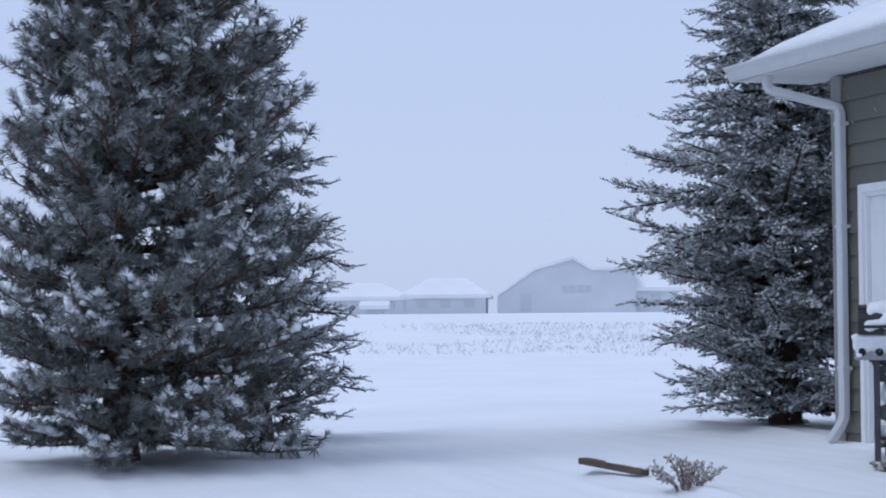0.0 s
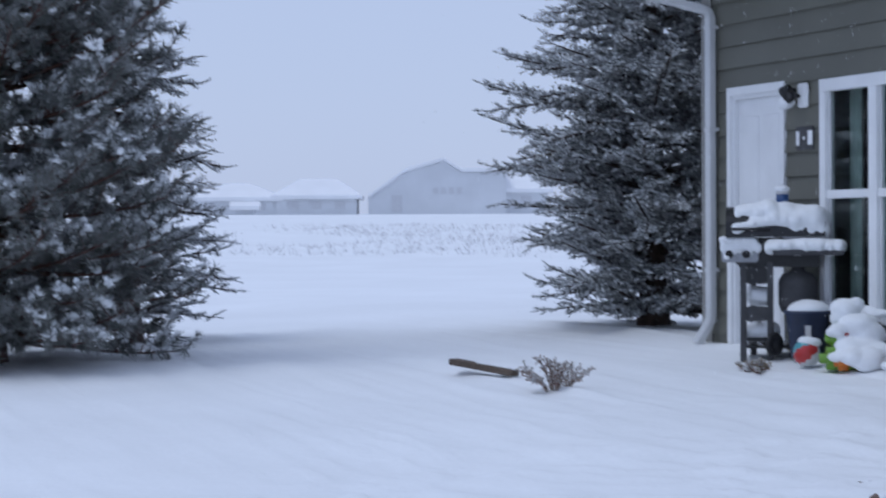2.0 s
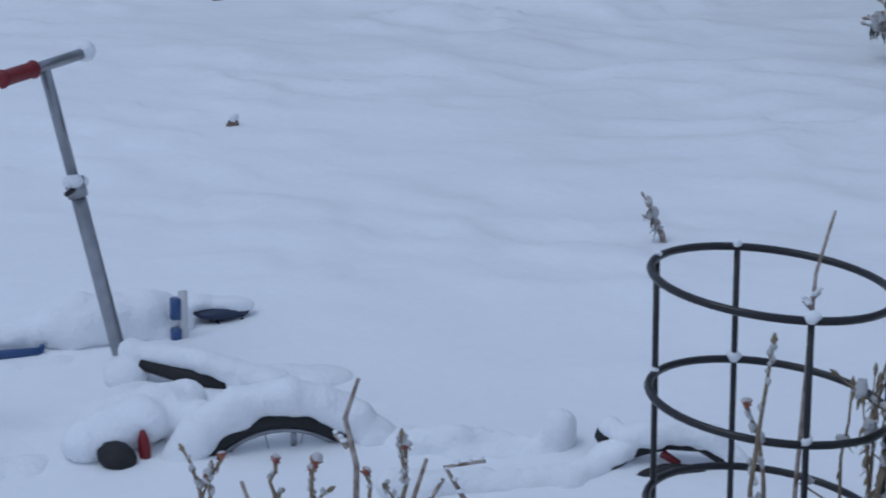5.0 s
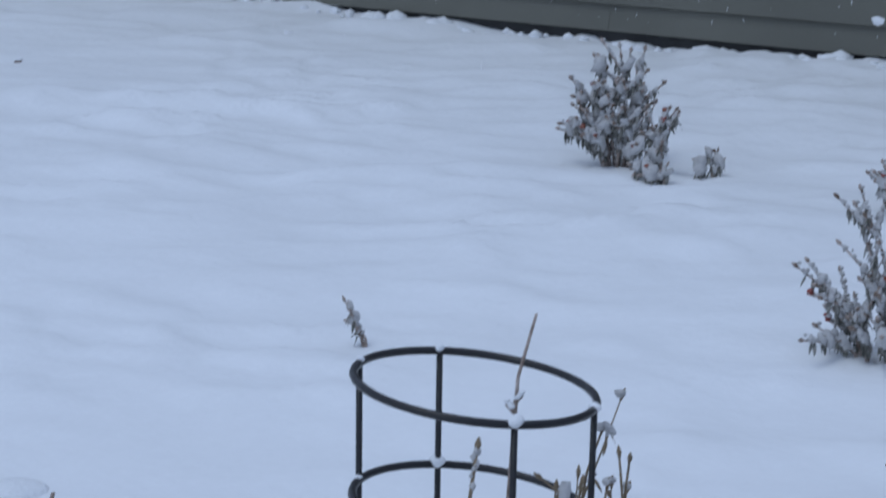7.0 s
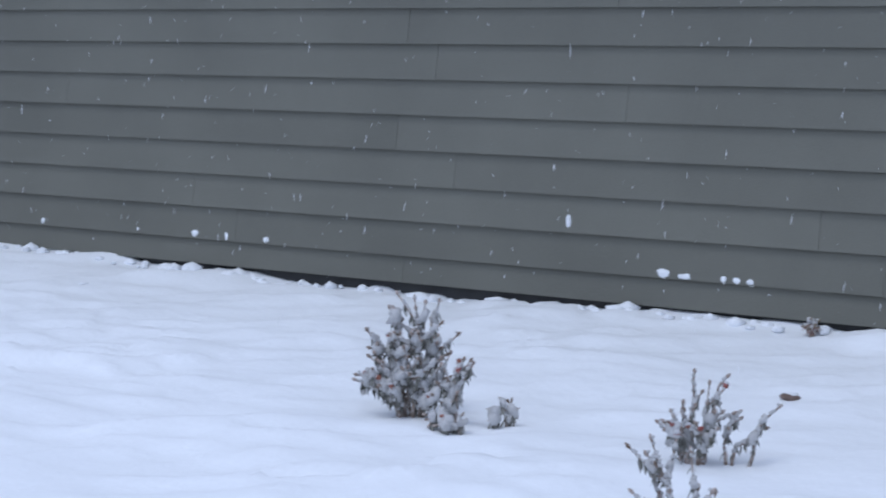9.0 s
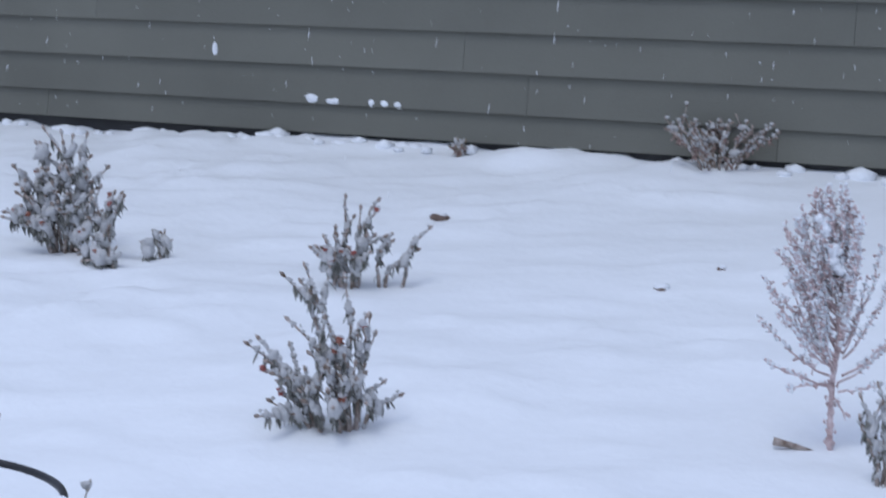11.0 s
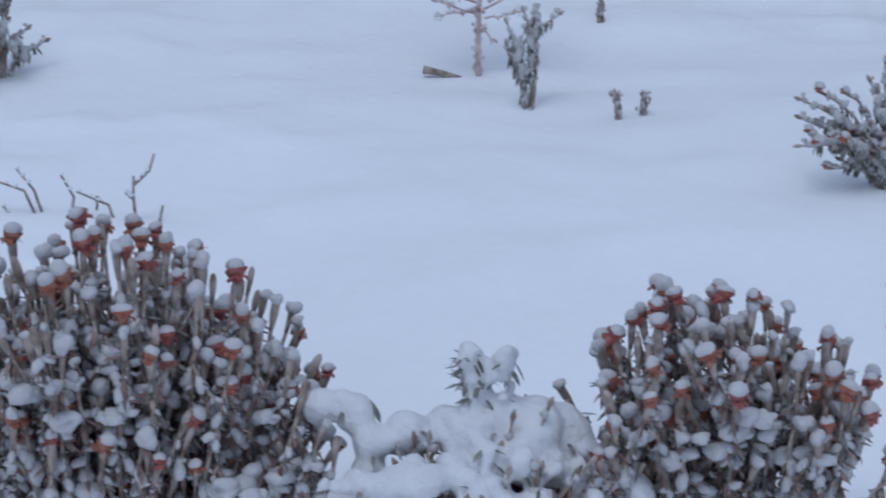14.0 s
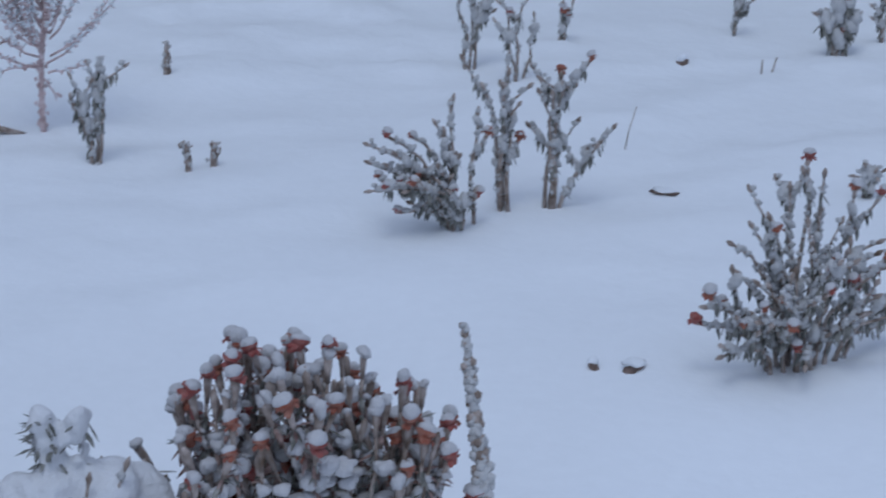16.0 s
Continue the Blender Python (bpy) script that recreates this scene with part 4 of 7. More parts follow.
    for p, d in tips:
        rise = pose(0, 0, 0, r.normal(0, 16), r.normal(0, 16), r.uniform(0, 360))
        if r.uniform() < heads:
            me = HEADS[r.integers(0, 4)]
            sc = head_scale * r.uniform(0.75, 1.12)
            fl = put("flower", me, plant, at=Matrix.Translation(p + np.array([0, 0, 0.006])) @ rise @ Matrix.Diagonal((sc, sc, sc, 1)))
            if r.uniform() < 0.3 + 0.65 * min(snow, 1):
                put("snow_cap", CAPS[r.integers(0, 4)], fl, at=Matrix.Diagonal((r.uniform(0.85, 1.05), r.uniform(0.85, 1.05), r.uniform(0.7, 1.3), 1)))
            st.tube([p - d * 0.02, p + np.array([0, 0, 0.002])], [stem_r * 0.7, 0.0075 * sc], 6)
        else:
            if cups:
                st.tube([p - d * 0.006, p + d * 0.008, p + d * 0.022, p + d * 0.026], [stem_r * 0.6, stem_r * 1.7, stem_r * 1.9, stem_r * 1.2], 7)
            else:
                st.tube([p, p + d * 0.012, p + d * 0.022], [stem_r * 0.5, stem_r * 1.35, stem_r * 0.4], 5)
            if r.uniform() < 0.6 * snow:
                V, F = LUMPS[k % 5]
                sn.add(V * (0.008, 0.008, 0.007) * head_scale + p + (0, 0, 0.013), F)
        k += 1
    tagged(put("stalk", st.mesh("stalk", stem_mat or STEM, True), plant), kind="stuff")
    if lf.n:
        tagged(put("foliage", lf.mesh("foliage", leaf_mat or LEAF), plant), kind="stuff")
    if sn.n:
        tagged(put("snow_load", sn.mesh("snow_load", SHADED_RIME, True), plant, "snow clinging to stems and leaves"), kind="stuff")
    return plant


# two dense marigolds close by, and the snow-buried plant between them
def marigold_clump(label, at, outline, depth, stems, seed, pads=10, red=0.5):
    """A dense marigold: upright stems in a dome, each with a cup, a flower head or a bud under its cap of snow."""
    r = np.random.default_rng(seed)
    plant = thing("marigold", label, "flower", at, "frosted garden plants")
    st, lf, sn = Heap(), Heap(), Heap()
    uu, hh = zip(*outline)
    nodes, dirs_, size = [], [], []
    for i in range(stems):
        u = uu[0] + (uu[-1] - uu[0]) * (i + r.uniform()) / stems
        w = depth * r.uniform(-1, 1)
        edge = np.interp(u, uu, hh)
        hgt = edge * (1 - 0.16 * (w / depth) ** 2) * (1 - 0.36 * r.uniform() ** 2.0)
        foot, top = np.array(across(u * 0.42, -0.03, w * 0.45)), np.array(across(u, hgt, w))
        mid = np.array(across(u * 0.86, hgt * 0.52, w * 0.9)) + r.normal(0, 0.012, 3)
        t = np.linspace(0, 1, 8)[:, None]
        pts = foot * (1 - t) ** 2 + 2 * mid * t * (1 - t) + top * t ** 2 + r.normal(0, 0.003, (8, 3))
        st.tube(pts, np.linspace(0.0042, 0.0027, 8), 5)
        lines = [(pts, True)]
        for _ in range(r.poisson(1.1)):
            k = r.integers(3, 7)
            a = r.uniform(0, 6.28)
            L = r.uniform(0.04, 0.10)
            q = np.array([pts[k] + np.array([np.cos(a) * L * 0.6 * v ** 0.7, np.sin(a) * L * 0.6 * v ** 0.7, L * v]) for v in np.linspace(0, 1, 4)])
            if q[-1][2] < np.interp(u, uu, hh) * 0.97:
                st.tube(q, np.linspace(0.0032, 0.0024, 4), 4)
                lines.append((q, r.uniform() < 0.8))
        for q, crowned in lines:
            length = np.linalg.norm(np.diff(q, axis=0), axis=1).sum()
            for _ in range(int(length / 0.0050)):
                v = (0.04 + 0.90 * r.uniform() ** 0.8) * (len(q) - 1.001)
                k = int(v)
                a = r.uniform(0, 6.28)
                nodes.append(q[k] + (q[k + 1] - q[k]) * (v - k))
                dirs_.append((np.cos(a), np.sin(a), r.uniform(-2.4, 0.4)))
                size.append(r.uniform(0.010, 0.032))
            if not crowned:
                continue
            p, d = q[-1], unit(q[-1] - q[-2])
            lean_ = pose(0, 0, 0, r.normal(0, 14), r.normal(0, 14), r.uniform(0, 360))
            pick = r.uniform()
            cup = r.uniform(0.8, 1.15)
            st.tube([p - d * 0.012, p, p + d * 0.012 * cup, p + d * 0.024 * cup, p + d * 0.031 * cup, p + d * 0.035 * cup], [0.003, 0.0042 * cup, 0.0056 * cup, 0.0058 * cup, 0.0044 * cup, 0.0016], 8)
            tip = p + d * 0.028 * cup
            if pick < red:
                sc = r.uniform(0.62, 0.95)
                fl = put("flower", HEADS[r.integers(0, 4)], plant, at=Matrix.Translation(tip) @ lean_ @ Matrix.Diagonal((sc, sc, sc, 1)))
                put("snow_cap", CAPS[r.integers(0, 4)], fl, at=Matrix.Translation((0, 0, 0.002)) @ Matrix.Diagonal((r.uniform(0.75, 1.0), r.uniform(0.75, 1.0), r.uniform(0.7, 1.5), 1)))
            elif pick < red + 0.42:
                V, F = lump(BALL2, int(r.integers(0, 40)), 0.55)
                g = r.uniform(0.006, 0.0118)
                sn.add(V * (g, g, g * r.uniform(0.7, 1.3)) + tip + (0, 0, 0.002), F)
    nodes, dirs_, size = np.array(nodes), unit(np.array(dirs_)), np.array(size)
    fr = frames_along(dirs_) * size[:, None, None]
    lg = Heap()
    for q in range(4):
        m = np.arange(len(nodes)) % 4 == q
        (lg if q > 1 else lf).many(LEAVES[q], fr[m], nodes[m])
    for q in range(5):
        m = r.uniform(size=len(nodes)) < 0.060
        f2 = frames_along(dirs_[m]) * (0.0026 + 0.0085 * r.uniform(size=m.sum()) ** 2)[:, None, None]
        sn.many((LUMPS[q][0] * (1.6, 0.85, 0.75), LUMPS[q][1]), f2, nodes[m] + dirs_[m] * 0.008)
    for _ in range(pads):
        u = r.uniform(uu[0] * 0.75, uu[-1] * 0.8)
        w = -depth * r.uniform(0.5, 1.05)
        z = np.interp(u, uu, hh) * r.uniform(0.40, 0.78)
        run, fall = r.uniform(0.02, 0.07), r.normal(-0.01, 0.02)
        for k in range(r.integers(3, 7)):
            V, F = lump(BALL2, int(r.integers(0, 40)), 0.6)
            g = r.uniform(0.006, 0.015)
            v = r.uniform(-1, 1)
            sn.add(V * (g * 1.2, g * 1.2, g * 0.8) + np.array(across(u + run * v, z + fall * v, w + r.normal(0, 0.01))), F)
    tagged(put("stalk", st.mesh("stalk", STEM, True), plant), kind="stuff")
    tagged(put("foliage", lf.mesh("foliage", LEAF_BROWN), plant, "dark red-brown shrivelled leaves"), kind="stuff")
    tagged(put("frosted_foliage", lg.mesh("frosted_foliage", LEAF), plant, "grey frosted leaves"), kind="stuff")
    tagged(put("snow_load", sn.mesh("snow_load", SHADED_SNOW, True), plant, "snow clinging to stems and leaves"), kind="stuff")
    return plant


marigold_clump("dense clump of frozen marigolds capped with snow", on_snow(2.36, 1.29), [(-0.27, 0.34), (-0.22, 0.47), (-0.12, 0.515), (0.0, 0.55), (0.05, 0.555), (0.15, 0.53), (0.23, 0.475), (0.29, 0.44), (0.33, 0.33)], 0.15, 175, 101, 16, 0.40)
marigold_clump("rounded marigold clump with orange heads under snow", on_snow(2.691, 0.448), [(-0.23, 0.27), (-0.2, 0.345), (-0.15, 0.395), (-0.10, 0.405), (-0.03, 0.42), (0.03, 0.395), (0.06, 0.40), (0.09, 0.36), (0.12, 0.35), (0.16, 0.31), (0.18, 0.22)], 0.12, 95, 102, 7, 0.5)
marigold_clump("marigold bent low with snowy buds", on_snow(2.18, 1.62), [(-0.14, 0.22), (-0.08, 0.36), (0.0, 0.40), (0.08, 0.38), (0.14, 0.28)], 0.10, 44, 103, 4, 0.3)


def snow_heap(name, label, at, lumps, seed, group="", rough=0.22, kind=None, voxel=0.008, melt=5):
    """Rounded snow lying over something: one skin of several melted lumps (x, y, z, rx, ry, rz)."""
    V, F, n = [], [], 0
    for i, (x, y, z, a, b, c) in enumerate(lumps):
        v, f = lump(BALL3, seed + i, rough)
        V.append(v * (a, b, c) + np.array([x, y, z]))
        F.append(f + n)
        n += len(v)
    me = raw_mesh(name, np.vstack(V), np.vstack(F), SNOW_CAP, True)
    ob = put(name, me, at=Matrix.Translation(at))
    re = ob.modifiers.new("melt", "REMESH")
    re.mode, re.voxel_size, re.use_smooth_shade = "VOXEL", voxel, True
    sm = ob.modifiers.new("soft", "SMOOTH")
    sm.iterations, sm.factor = melt, 0.6
    return tagged(ob, label, "snow", group)


hump = frosted_plant("buried_plant", "flattened plant almost buried in rounded snow", "plant", on_snow(2.48, 0.75), 0.315, 0.24, 95, 104, leaves=20, heads=0.0, snow=0.4, upright=0.8, flat=0.6, clump=1.3, leaf_mat=LEAF_BROWN, leaf_len=0.032, coat=0.25)
r = np.random.default_rng(66)
# snow draped along the bent branches: lines of (across, height, depth, thickness)
DRAPES = [
    [(-0.155, 0.285, 0.02, 0.028), (-0.09, 0.292, 0.02, 0.030), (-0.03, 0.300, 0.03, 0.034), (0.03, 0.305, 0.03, 0.040), (0.09, 0.285, 0.03, 0.040), (0.15, 0.245, 0.02, 0.040), (0.19, 0.205, 0.0, 0.036)],
    [(0.0, 0.255, -0.01, 0.040), (0.06, 0.255, -0.02, 0.036), (0.12, 0.225, -0.02, 0.036)],
    [(-0.23, 0.262, -0.06, 0.024), (-0.17, 0.262, -0.06, 0.030), (-0.10, 0.272, -0.06, 0.030), (-0.04, 0.252, -0.07, 0.026), (0.01, 0.228, -0.08, 0.026), (0.05, 0.222, -0.08, 0.024)],
    [(-0.19, 0.150, -0.13, 0.030), (-0.11, 0.166, -0.13, 0.030), (-0.04, 0.160, -0.14, 0.028), (0.03, 0.186, -0.13, 0.032), (0.10, 0.215, -0.12, 0.034), (0.16, 0.178, -0.11, 0.032), (0.21, 0.13, -0.10, 0.034)],
    [(-0.235, 0.318, 0.05, 0.020), (-0.205, 0.335, 0.05, 0.024), (-0.175, 0.318, 0.04, 0.026), (-0.165, 0.28, 0.03, 0.022), (-0.16, 0.24, 0.0, 0.024)],
    [(-0.006, 0.325, 0.04, 0.022), (-0.014, 0.352, 0.04, 0.017), (-0.020, 0.382, 0.04, 0.018), (-0.022, 0.400, 0.04, 0.013)],
    [(0.020, 0.32, 0.03, 0.020), (0.026, 0.355, 0.03, 0.012), (0.029, 0.385, 0.03, 0.018), (0.029, 0.398, 0.03, 0.017)],
]
hl = []
for line in DRAPES:
    for p0, p1 in zip(line, line[1:]):
        steps = max(2, int(math.dist(p0[:3], p1[:3]) / 0.017))
        for k in range(steps):
            f_ = k / steps
            u_, z_, w_, t_ = (x0 + (x1 - x0) * f_ for x0, x1 in zip(p0, p1))
            t_ *= r.uniform(0.45, 0.98)
            hl.append((*across(u_ + r.normal(0, 0.004), z_ + r.normal(0, 0.005), w_ + r.normal(0, 0.006)), t_ * 1.05, t_ * 1.05, t_ * 0.9))
    hl.append((*across(*[line[-1][j] for j in (0, 1, 2)]), line[-1][3], line[-1][3], line[-1][3]))
for _ in range(18):
    q_ = r.uniform(0, 1)
    s_ = r.uniform(0.006, 0.013)
    hl.append((*across(-0.004 - 0.018 * q_ + r.normal(0, 0.008), 0.31 + 0.095 * q_, 0.04 + r.normal(0, 0.012)), s_ * 1.2, s_ * 1.2, s_))
for _ in range(60):
    q, w_ = r.uniform(-1, 1), r.uniform(-0.16, 0.05)
    s_ = r.uniform(0.008, 0.018)
    hl.append((*across(0.22 * q, 0.31 - 0.10 * q * q - 0.7 * abs(w_), w_), s_ * 1.3, s_ * 1.3, s_))
tip_heap = Heap()
for p in [hl[k] for k in r.integers(0, len(hl), 150)]:
    d = unit(r.normal(0, 1, 3) * (1, 1, 0.7) - np.array([0.6, 0.2, 0.2]))
    tip_heap.many(LEAVES[r.integers(0, 4)], frames_along(d[None]) * r.uniform(0.018, 0.034), [np.array(p[:3]) + d * (p[3] * 0.75)])
for _ in range(90):
    q_ = r.uniform()
    d = unit(np.array([*across(r.normal(-0.5, 0.7), r.uniform(-0.8, 0.5), r.normal(-0.2, 0.6))]))
    tip_heap.many(LEAVES[r.integers(0, 4)], frames_along(d[None]) * r.uniform(0.014, 0.026), [np.array(across(-0.004 - 0.018 * q_ + r.normal(0, 0.007), 0.29 + 0.11 * q_, 0.035)) + d * 0.008])
tagged(put("leaf_fringe", tip_heap.mesh("leaf_fringe", LEAF), hump, "dark leaf tips poking through snow"), kind="stuff")
skin = snow_heap("snow_cover", "", (0, 0, 0), hl, 300, rough=0.45, voxel=0.006, melt=2)
for key in ("category", "label"):
    if key in skin:
        del skin[key]
skin.data.materials[0] = material("crusted_snow", (0.70, 0.70, 0.71), 0.7, vary=0.08, scale=30, fine=140, bump=0.4, bump_scale=90)
skin.parent = hump
skin.matrix_basis = Matrix.Identity(4)

# a tall frosted flower spike beside the marigold
spike = thing("flower_spike", "single frosted seed stalk leaning beside the marigolds", "plant", on_snow(2.64, 0.175), "frosted garden plants")
h1, h2 = Heap(), Heap()
s = np.linspace(0, 1, 12)
line = np.column_stack([0.005 + 0.15 * s ** 1.5, 0.02 + 0.075 * s ** 1.3, 0.44 * s])
h1.tube(line, np.linspace(0.006, 0.003, 12), 6)
r = np.random.default_rng(9)
for i in range(420):
    u = r.uniform(0.2, 1)
    k = min(int(u * 11), 10)
    p = line[k] + (line[k + 1] - line[k]) * (u * 11 - k) + r.normal(0, 0.0045 * (1.5 - u), 3)
    (h2 if i % 3 else h1).add(LUMPS[i % 5][0] * (0.007, 0.007, 0.0085) * (1.55 - u) + p, LUMPS[i % 5][1])
put("stem", h1.mesh("stem", STEM, True), spike)
put("snow_load", h2.mesh("snow_load", SHADED_RIME, True), spike)

# bushes scattered over the bed
coat = dict(droop=1.3, coat=0.22, snow=0.9, clump=1.15, head_scale=0.72, ridge=0.0058)
BUSHES = [
    ("bushy frozen marigold with drooping grey leaves", (5.97, 4.68), 0.38, 201, dict(heads=0.07, leaves=23, leaf_len=0.037, branch=3.9, stem_r=0.0059,
        tops=[(-0.21, 0.14, -0.05, 0.0), (-0.15, 0.25, -0.04, 0.05), (-0.12, 0.19, -0.05, -0.05), (-0.07, 0.33, -0.02, 0.03), (0.0, 0.385, 0.0, 0.0), (0.02, 0.30, 0.02, -0.06), (0.07, 0.24, 0.03, 0.05), (-0.03, 0.24, 0.0, -0.08), (-0.10, 0.28, -0.03, -0.02), (0.04, 0.33, 0.02, 0.04), (-0.17, 0.20, -0.05, 0.03), (-0.12, 0.10, -0.04, -0.06), (0.05, 0.12, 0.03, -0.06), (0.0, 0.16, 0.0, -0.1), (0.10, 0.13, 0.04, 0.0)])),
    ("marigold with one faded red head in snow", (5.93, 4.48), 0.24, 202, dict(heads=0.3, leaves=23, leaf_len=0.033, branch=3.0, stem_r=0.0052, tops=[(-0.03, 0.18, 0.0, 0.03), (0.02, 0.22, 0.0, 0.0), (0.07, 0.21, 0.01, -0.03), (-0.06, 0.10, 0.0, -0.04)])),
    ("small frozen sprig beside a bush", (6.01, 4.32), 0.09, 2031, dict(heads=0.0, leaves=17, leaf_len=0.038, tops=[(-0.04, 0.05, -0.01, 0), (0.0, 0.09, 0.01, 0), (0.03, 0.08, 0.02, 0.01)])),
    ("low bent sprig at the foot of a bush", (5.84, 4.42), 0.08, 204, dict(heads=0.1, leaves=14, leaf_len=0.038, tops=[(-0.08, 0.05, 0.02, 0), (0.03, 0.05, 0.04, 0), (-0.03, 0.03, 0.03, -0.03)])),
    ("sparse frosted bush with one side branch", (5.86, 3.44), 0.30, 205, dict(heads=0.10, leaves=18, leaf_len=0.031, branch=2.7, stem_r=0.0052,
        tops=[(-0.03, 0.29, -0.02, 0.0), (0.075, 0.27, 0.02, 0.03), (-0.085, 0.15, -0.03, 0.0), (-0.06, 0.19, -0.03, -0.05), (0.02, 0.20, 0.01, -0.04), (0.12, 0.15, 0.09, 0.0), (-0.10, 0.09, -0.05, 0.04), (0.0, 0.13, 0.0, -0.07), (0.21, 0.12, 0.10, 0.0), (0.245, 0.19, 0.16, 0.0), (-0.05, 0.10, -0.03, -0.06), (0.04, 0.10, 0.02, -0.05), (-0.09, 0.12, -0.04, 0.0)])),
    ("frosted bush with a few red flower heads", (4.52, 2.69), 0.35, 206, dict(heads=0.13, leaves=21, leaf_len=0.028, branch=2.8, stem_r=0.0047,
        tops=[(-0.07, 0.35, 0.0, 0.0), (-0.13, 0.28, 0.0, 0.0), (-0.085, 0.31, 0.0, 0.02), (0.025, 0.30, 0.03, 0.0), (0.055, 0.27, 0.03, -0.02), (0.06, 0.19, 0.04, 0.04), (0.01, 0.20, 0.01, -0.05), (-0.20, 0.155, -0.06, 0.0), (-0.18, 0.175, -0.06, 0.04), (-0.15, 0.16, -0.05, -0.05), (-0.10, 0.12, -0.06, 0.05), (-0.14, 0.05, -0.08, -0.04), (0.03, 0.13, 0.02, -0.06), (-0.03, 0.11, 0.0, -0.07), (0.08, 0.10, 0.04, 0.0), (-0.08, 0.09, -0.05, -0.06), (0.05, 0.16, 0.03, 0.0)])),
    ("stooping marigold with faded orange heads", (4.36, 0.455), 0.23, 207, dict(heads=0.30, leaves=19, leaf_len=0.023, branch=2.4, stem_r=0.0039,
        tops=[(-0.15, 0.21, 0.0, 0.0), (-0.19, 0.195, 0.0, 0.0), (-0.175, 0.145, 0.0, 0.03), (-0.19, 0.11, 0.0, -0.03), (-0.16, 0.10, 0.0, 0.03), (-0.12, 0.11, 0.0, -0.04), (-0.03, 0.10, 0.01, -0.05), (0.0, 0.26, 0.0, 0.03), (-0.045, 0.22, 0.0, 0.0), (-0.08, 0.20, 0.0, 0.05), (-0.13, 0.05, 0.0, 0.0), (0.055, 0.23, 0.05, 0.04)])),
    ("tall upright frozen marigold with rusty heads", (4.51, 0.37), 0.33, 208, dict(heads=0.2, leaves=23, leaf_len=0.023, branch=2.1, stem_r=0.0044, tops=[(0.0, 0.30, 0.0, 0.0), (-0.045, 0.26, 0.0, 0.02), (0.045, 0.27, 0.01, 0.0), (0.02, 0.24, 0.01, -0.03), (-0.02, 0.27, 0.0, -0.02)])),
    ("tall upright frozen marigold with rusty heads", (4.53, 0.27), 0.33, 209, dict(heads=0.2, leaves=22, leaf_len=0.023, branch=2.1, stem_r=0.0044, tops=[(0.02, 0.29, 0.01, 0.0), (0.035, 0.27, 0.01, 0.02), (0.0, 0.26, 0.0, -0.02), (0.10, 0.14, 0.02, 0.0), (0.02, 0.21, 0.0, 0.02)])),
    ("spreading marigold with orange buds and snow", (3.70, -0.23), 0.36, 210, dict(heads=0.32, leaves=17, leaf_len=0.023, branch=2.5, stem_r=0.0042,
        tops=[(0.02, 0.36, 0.0, 0.0), (-0.013, 0.33, 0.0, 0.02), (-0.085, 0.26, -0.01, 0.0), (-0.035, 0.265, 0.0, 0.03), (-0.12, 0.235, -0.02, 0.0), (0.055, 0.275, 0.02, 0.0), (0.13, 0.25, 0.05, 0.02), (0.16, 0.23, 0.05, 0.0), (-0.17, 0.13, -0.03, 0.0), (-0.19, 0.095, -0.03, 0.02), (-0.155, 0.05, -0.04, -0.05), (0.19, 0.17, 0.06, 0.03), (0.03, 0.2, 0.0, -0.07), (0.10, 0.16, 0.03, -0.06), (-0.06, 0.15, 0.0, -0.07), (0.22, 0.12, 0.08, -0.03), (-0.03, 0.05, 0.03, -0.10), (0.08, 0.12, 0.03, -0.09), (-0.09, 0.11, -0.02, -0.06), (0.14, 0.13, 0.05, -0.05), (0.0, 0.14, 0.0, -0.09), (0.24, 0.09, 0.1, 0.0)])),
    ("little frozen sprout in the snow", (4.68, -0.43), 0.07, 211, dict(heads=0, leaves=19, leaf_len=0.023, tops=[(0, 0.07, 0, 0), (0.025, 0.06, 0.01, 0), (-0.015, 0.05, 0, 0)])),
    ("dark frozen seedling in the snow", (5.91, -0.44), 0.17, 212, dict(heads=0.15, leaves=21, leaf_len=0.038, tops=[(-0.07, 0.12, -0.02, 0), (-0.03, 0.17, -0.01, 0), (0.02, 0.14, 0.01, 0), (0.035, 0.09, 0.01, 0)])),
    ("dark frozen seedling in the snow", (6.06, -0.15), 0.13, 213, dict(heads=0, leaves=21, leaf_len=0.023, tops=[(0.0, 0.13, 0, 0), (0.02, 0.10, 0, 0)])),
    ("dark frozen seedling in the snow", (6.03, -0.56), 0.14, 214, dict(heads=0, leaves=21, leaf_len=0.023, tops=[(0.0, 0.14, 0, 0), (0.02, 0.11, 0, 0)])),
    ("dark frozen seedling in the snow", (5.88, 0.32), 0.11, 215, dict(heads=0.2, leaves=22, leaf_len=0.023, tops=[(0.015, 0.11, -0.01, 0), (-0.01, 0.09, -0.01, 0)])),
    ("thin frosted plant behind the tall marigolds", (5.57, 0.56), 0.24, 216, dict(heads=0.1, leaves=21, leaf_len=0.024, tops=[(-0.04, 0.22, 0, 0), (0.0, 0.24, 0, 0), (0.05, 0.2, 0.01, 0)])),
    ("thin frosted plant behind the tall marigolds", (5.45, 0.42), 0.22, 217, dict(heads=0.1, leaves=21, leaf_len=0.024, tops=[(-0.03, 0.19, 0, 0), (0.02, 0.22, 0, 0), (0.05, 0.17, 0.01, 0)])),
    ("dark leafy stub by the wall", (7.0, 0.95), 0.10, 218, dict(heads=0.2, leaves=19, leaf_len=0.028, tops=[(-0.08, 0.06, -0.04, 0), (-0.03, 0.10, -0.01, 0), (0.03, 0.09, 0.01, 0), (0.07, 0.06, 0.05, 0)])),
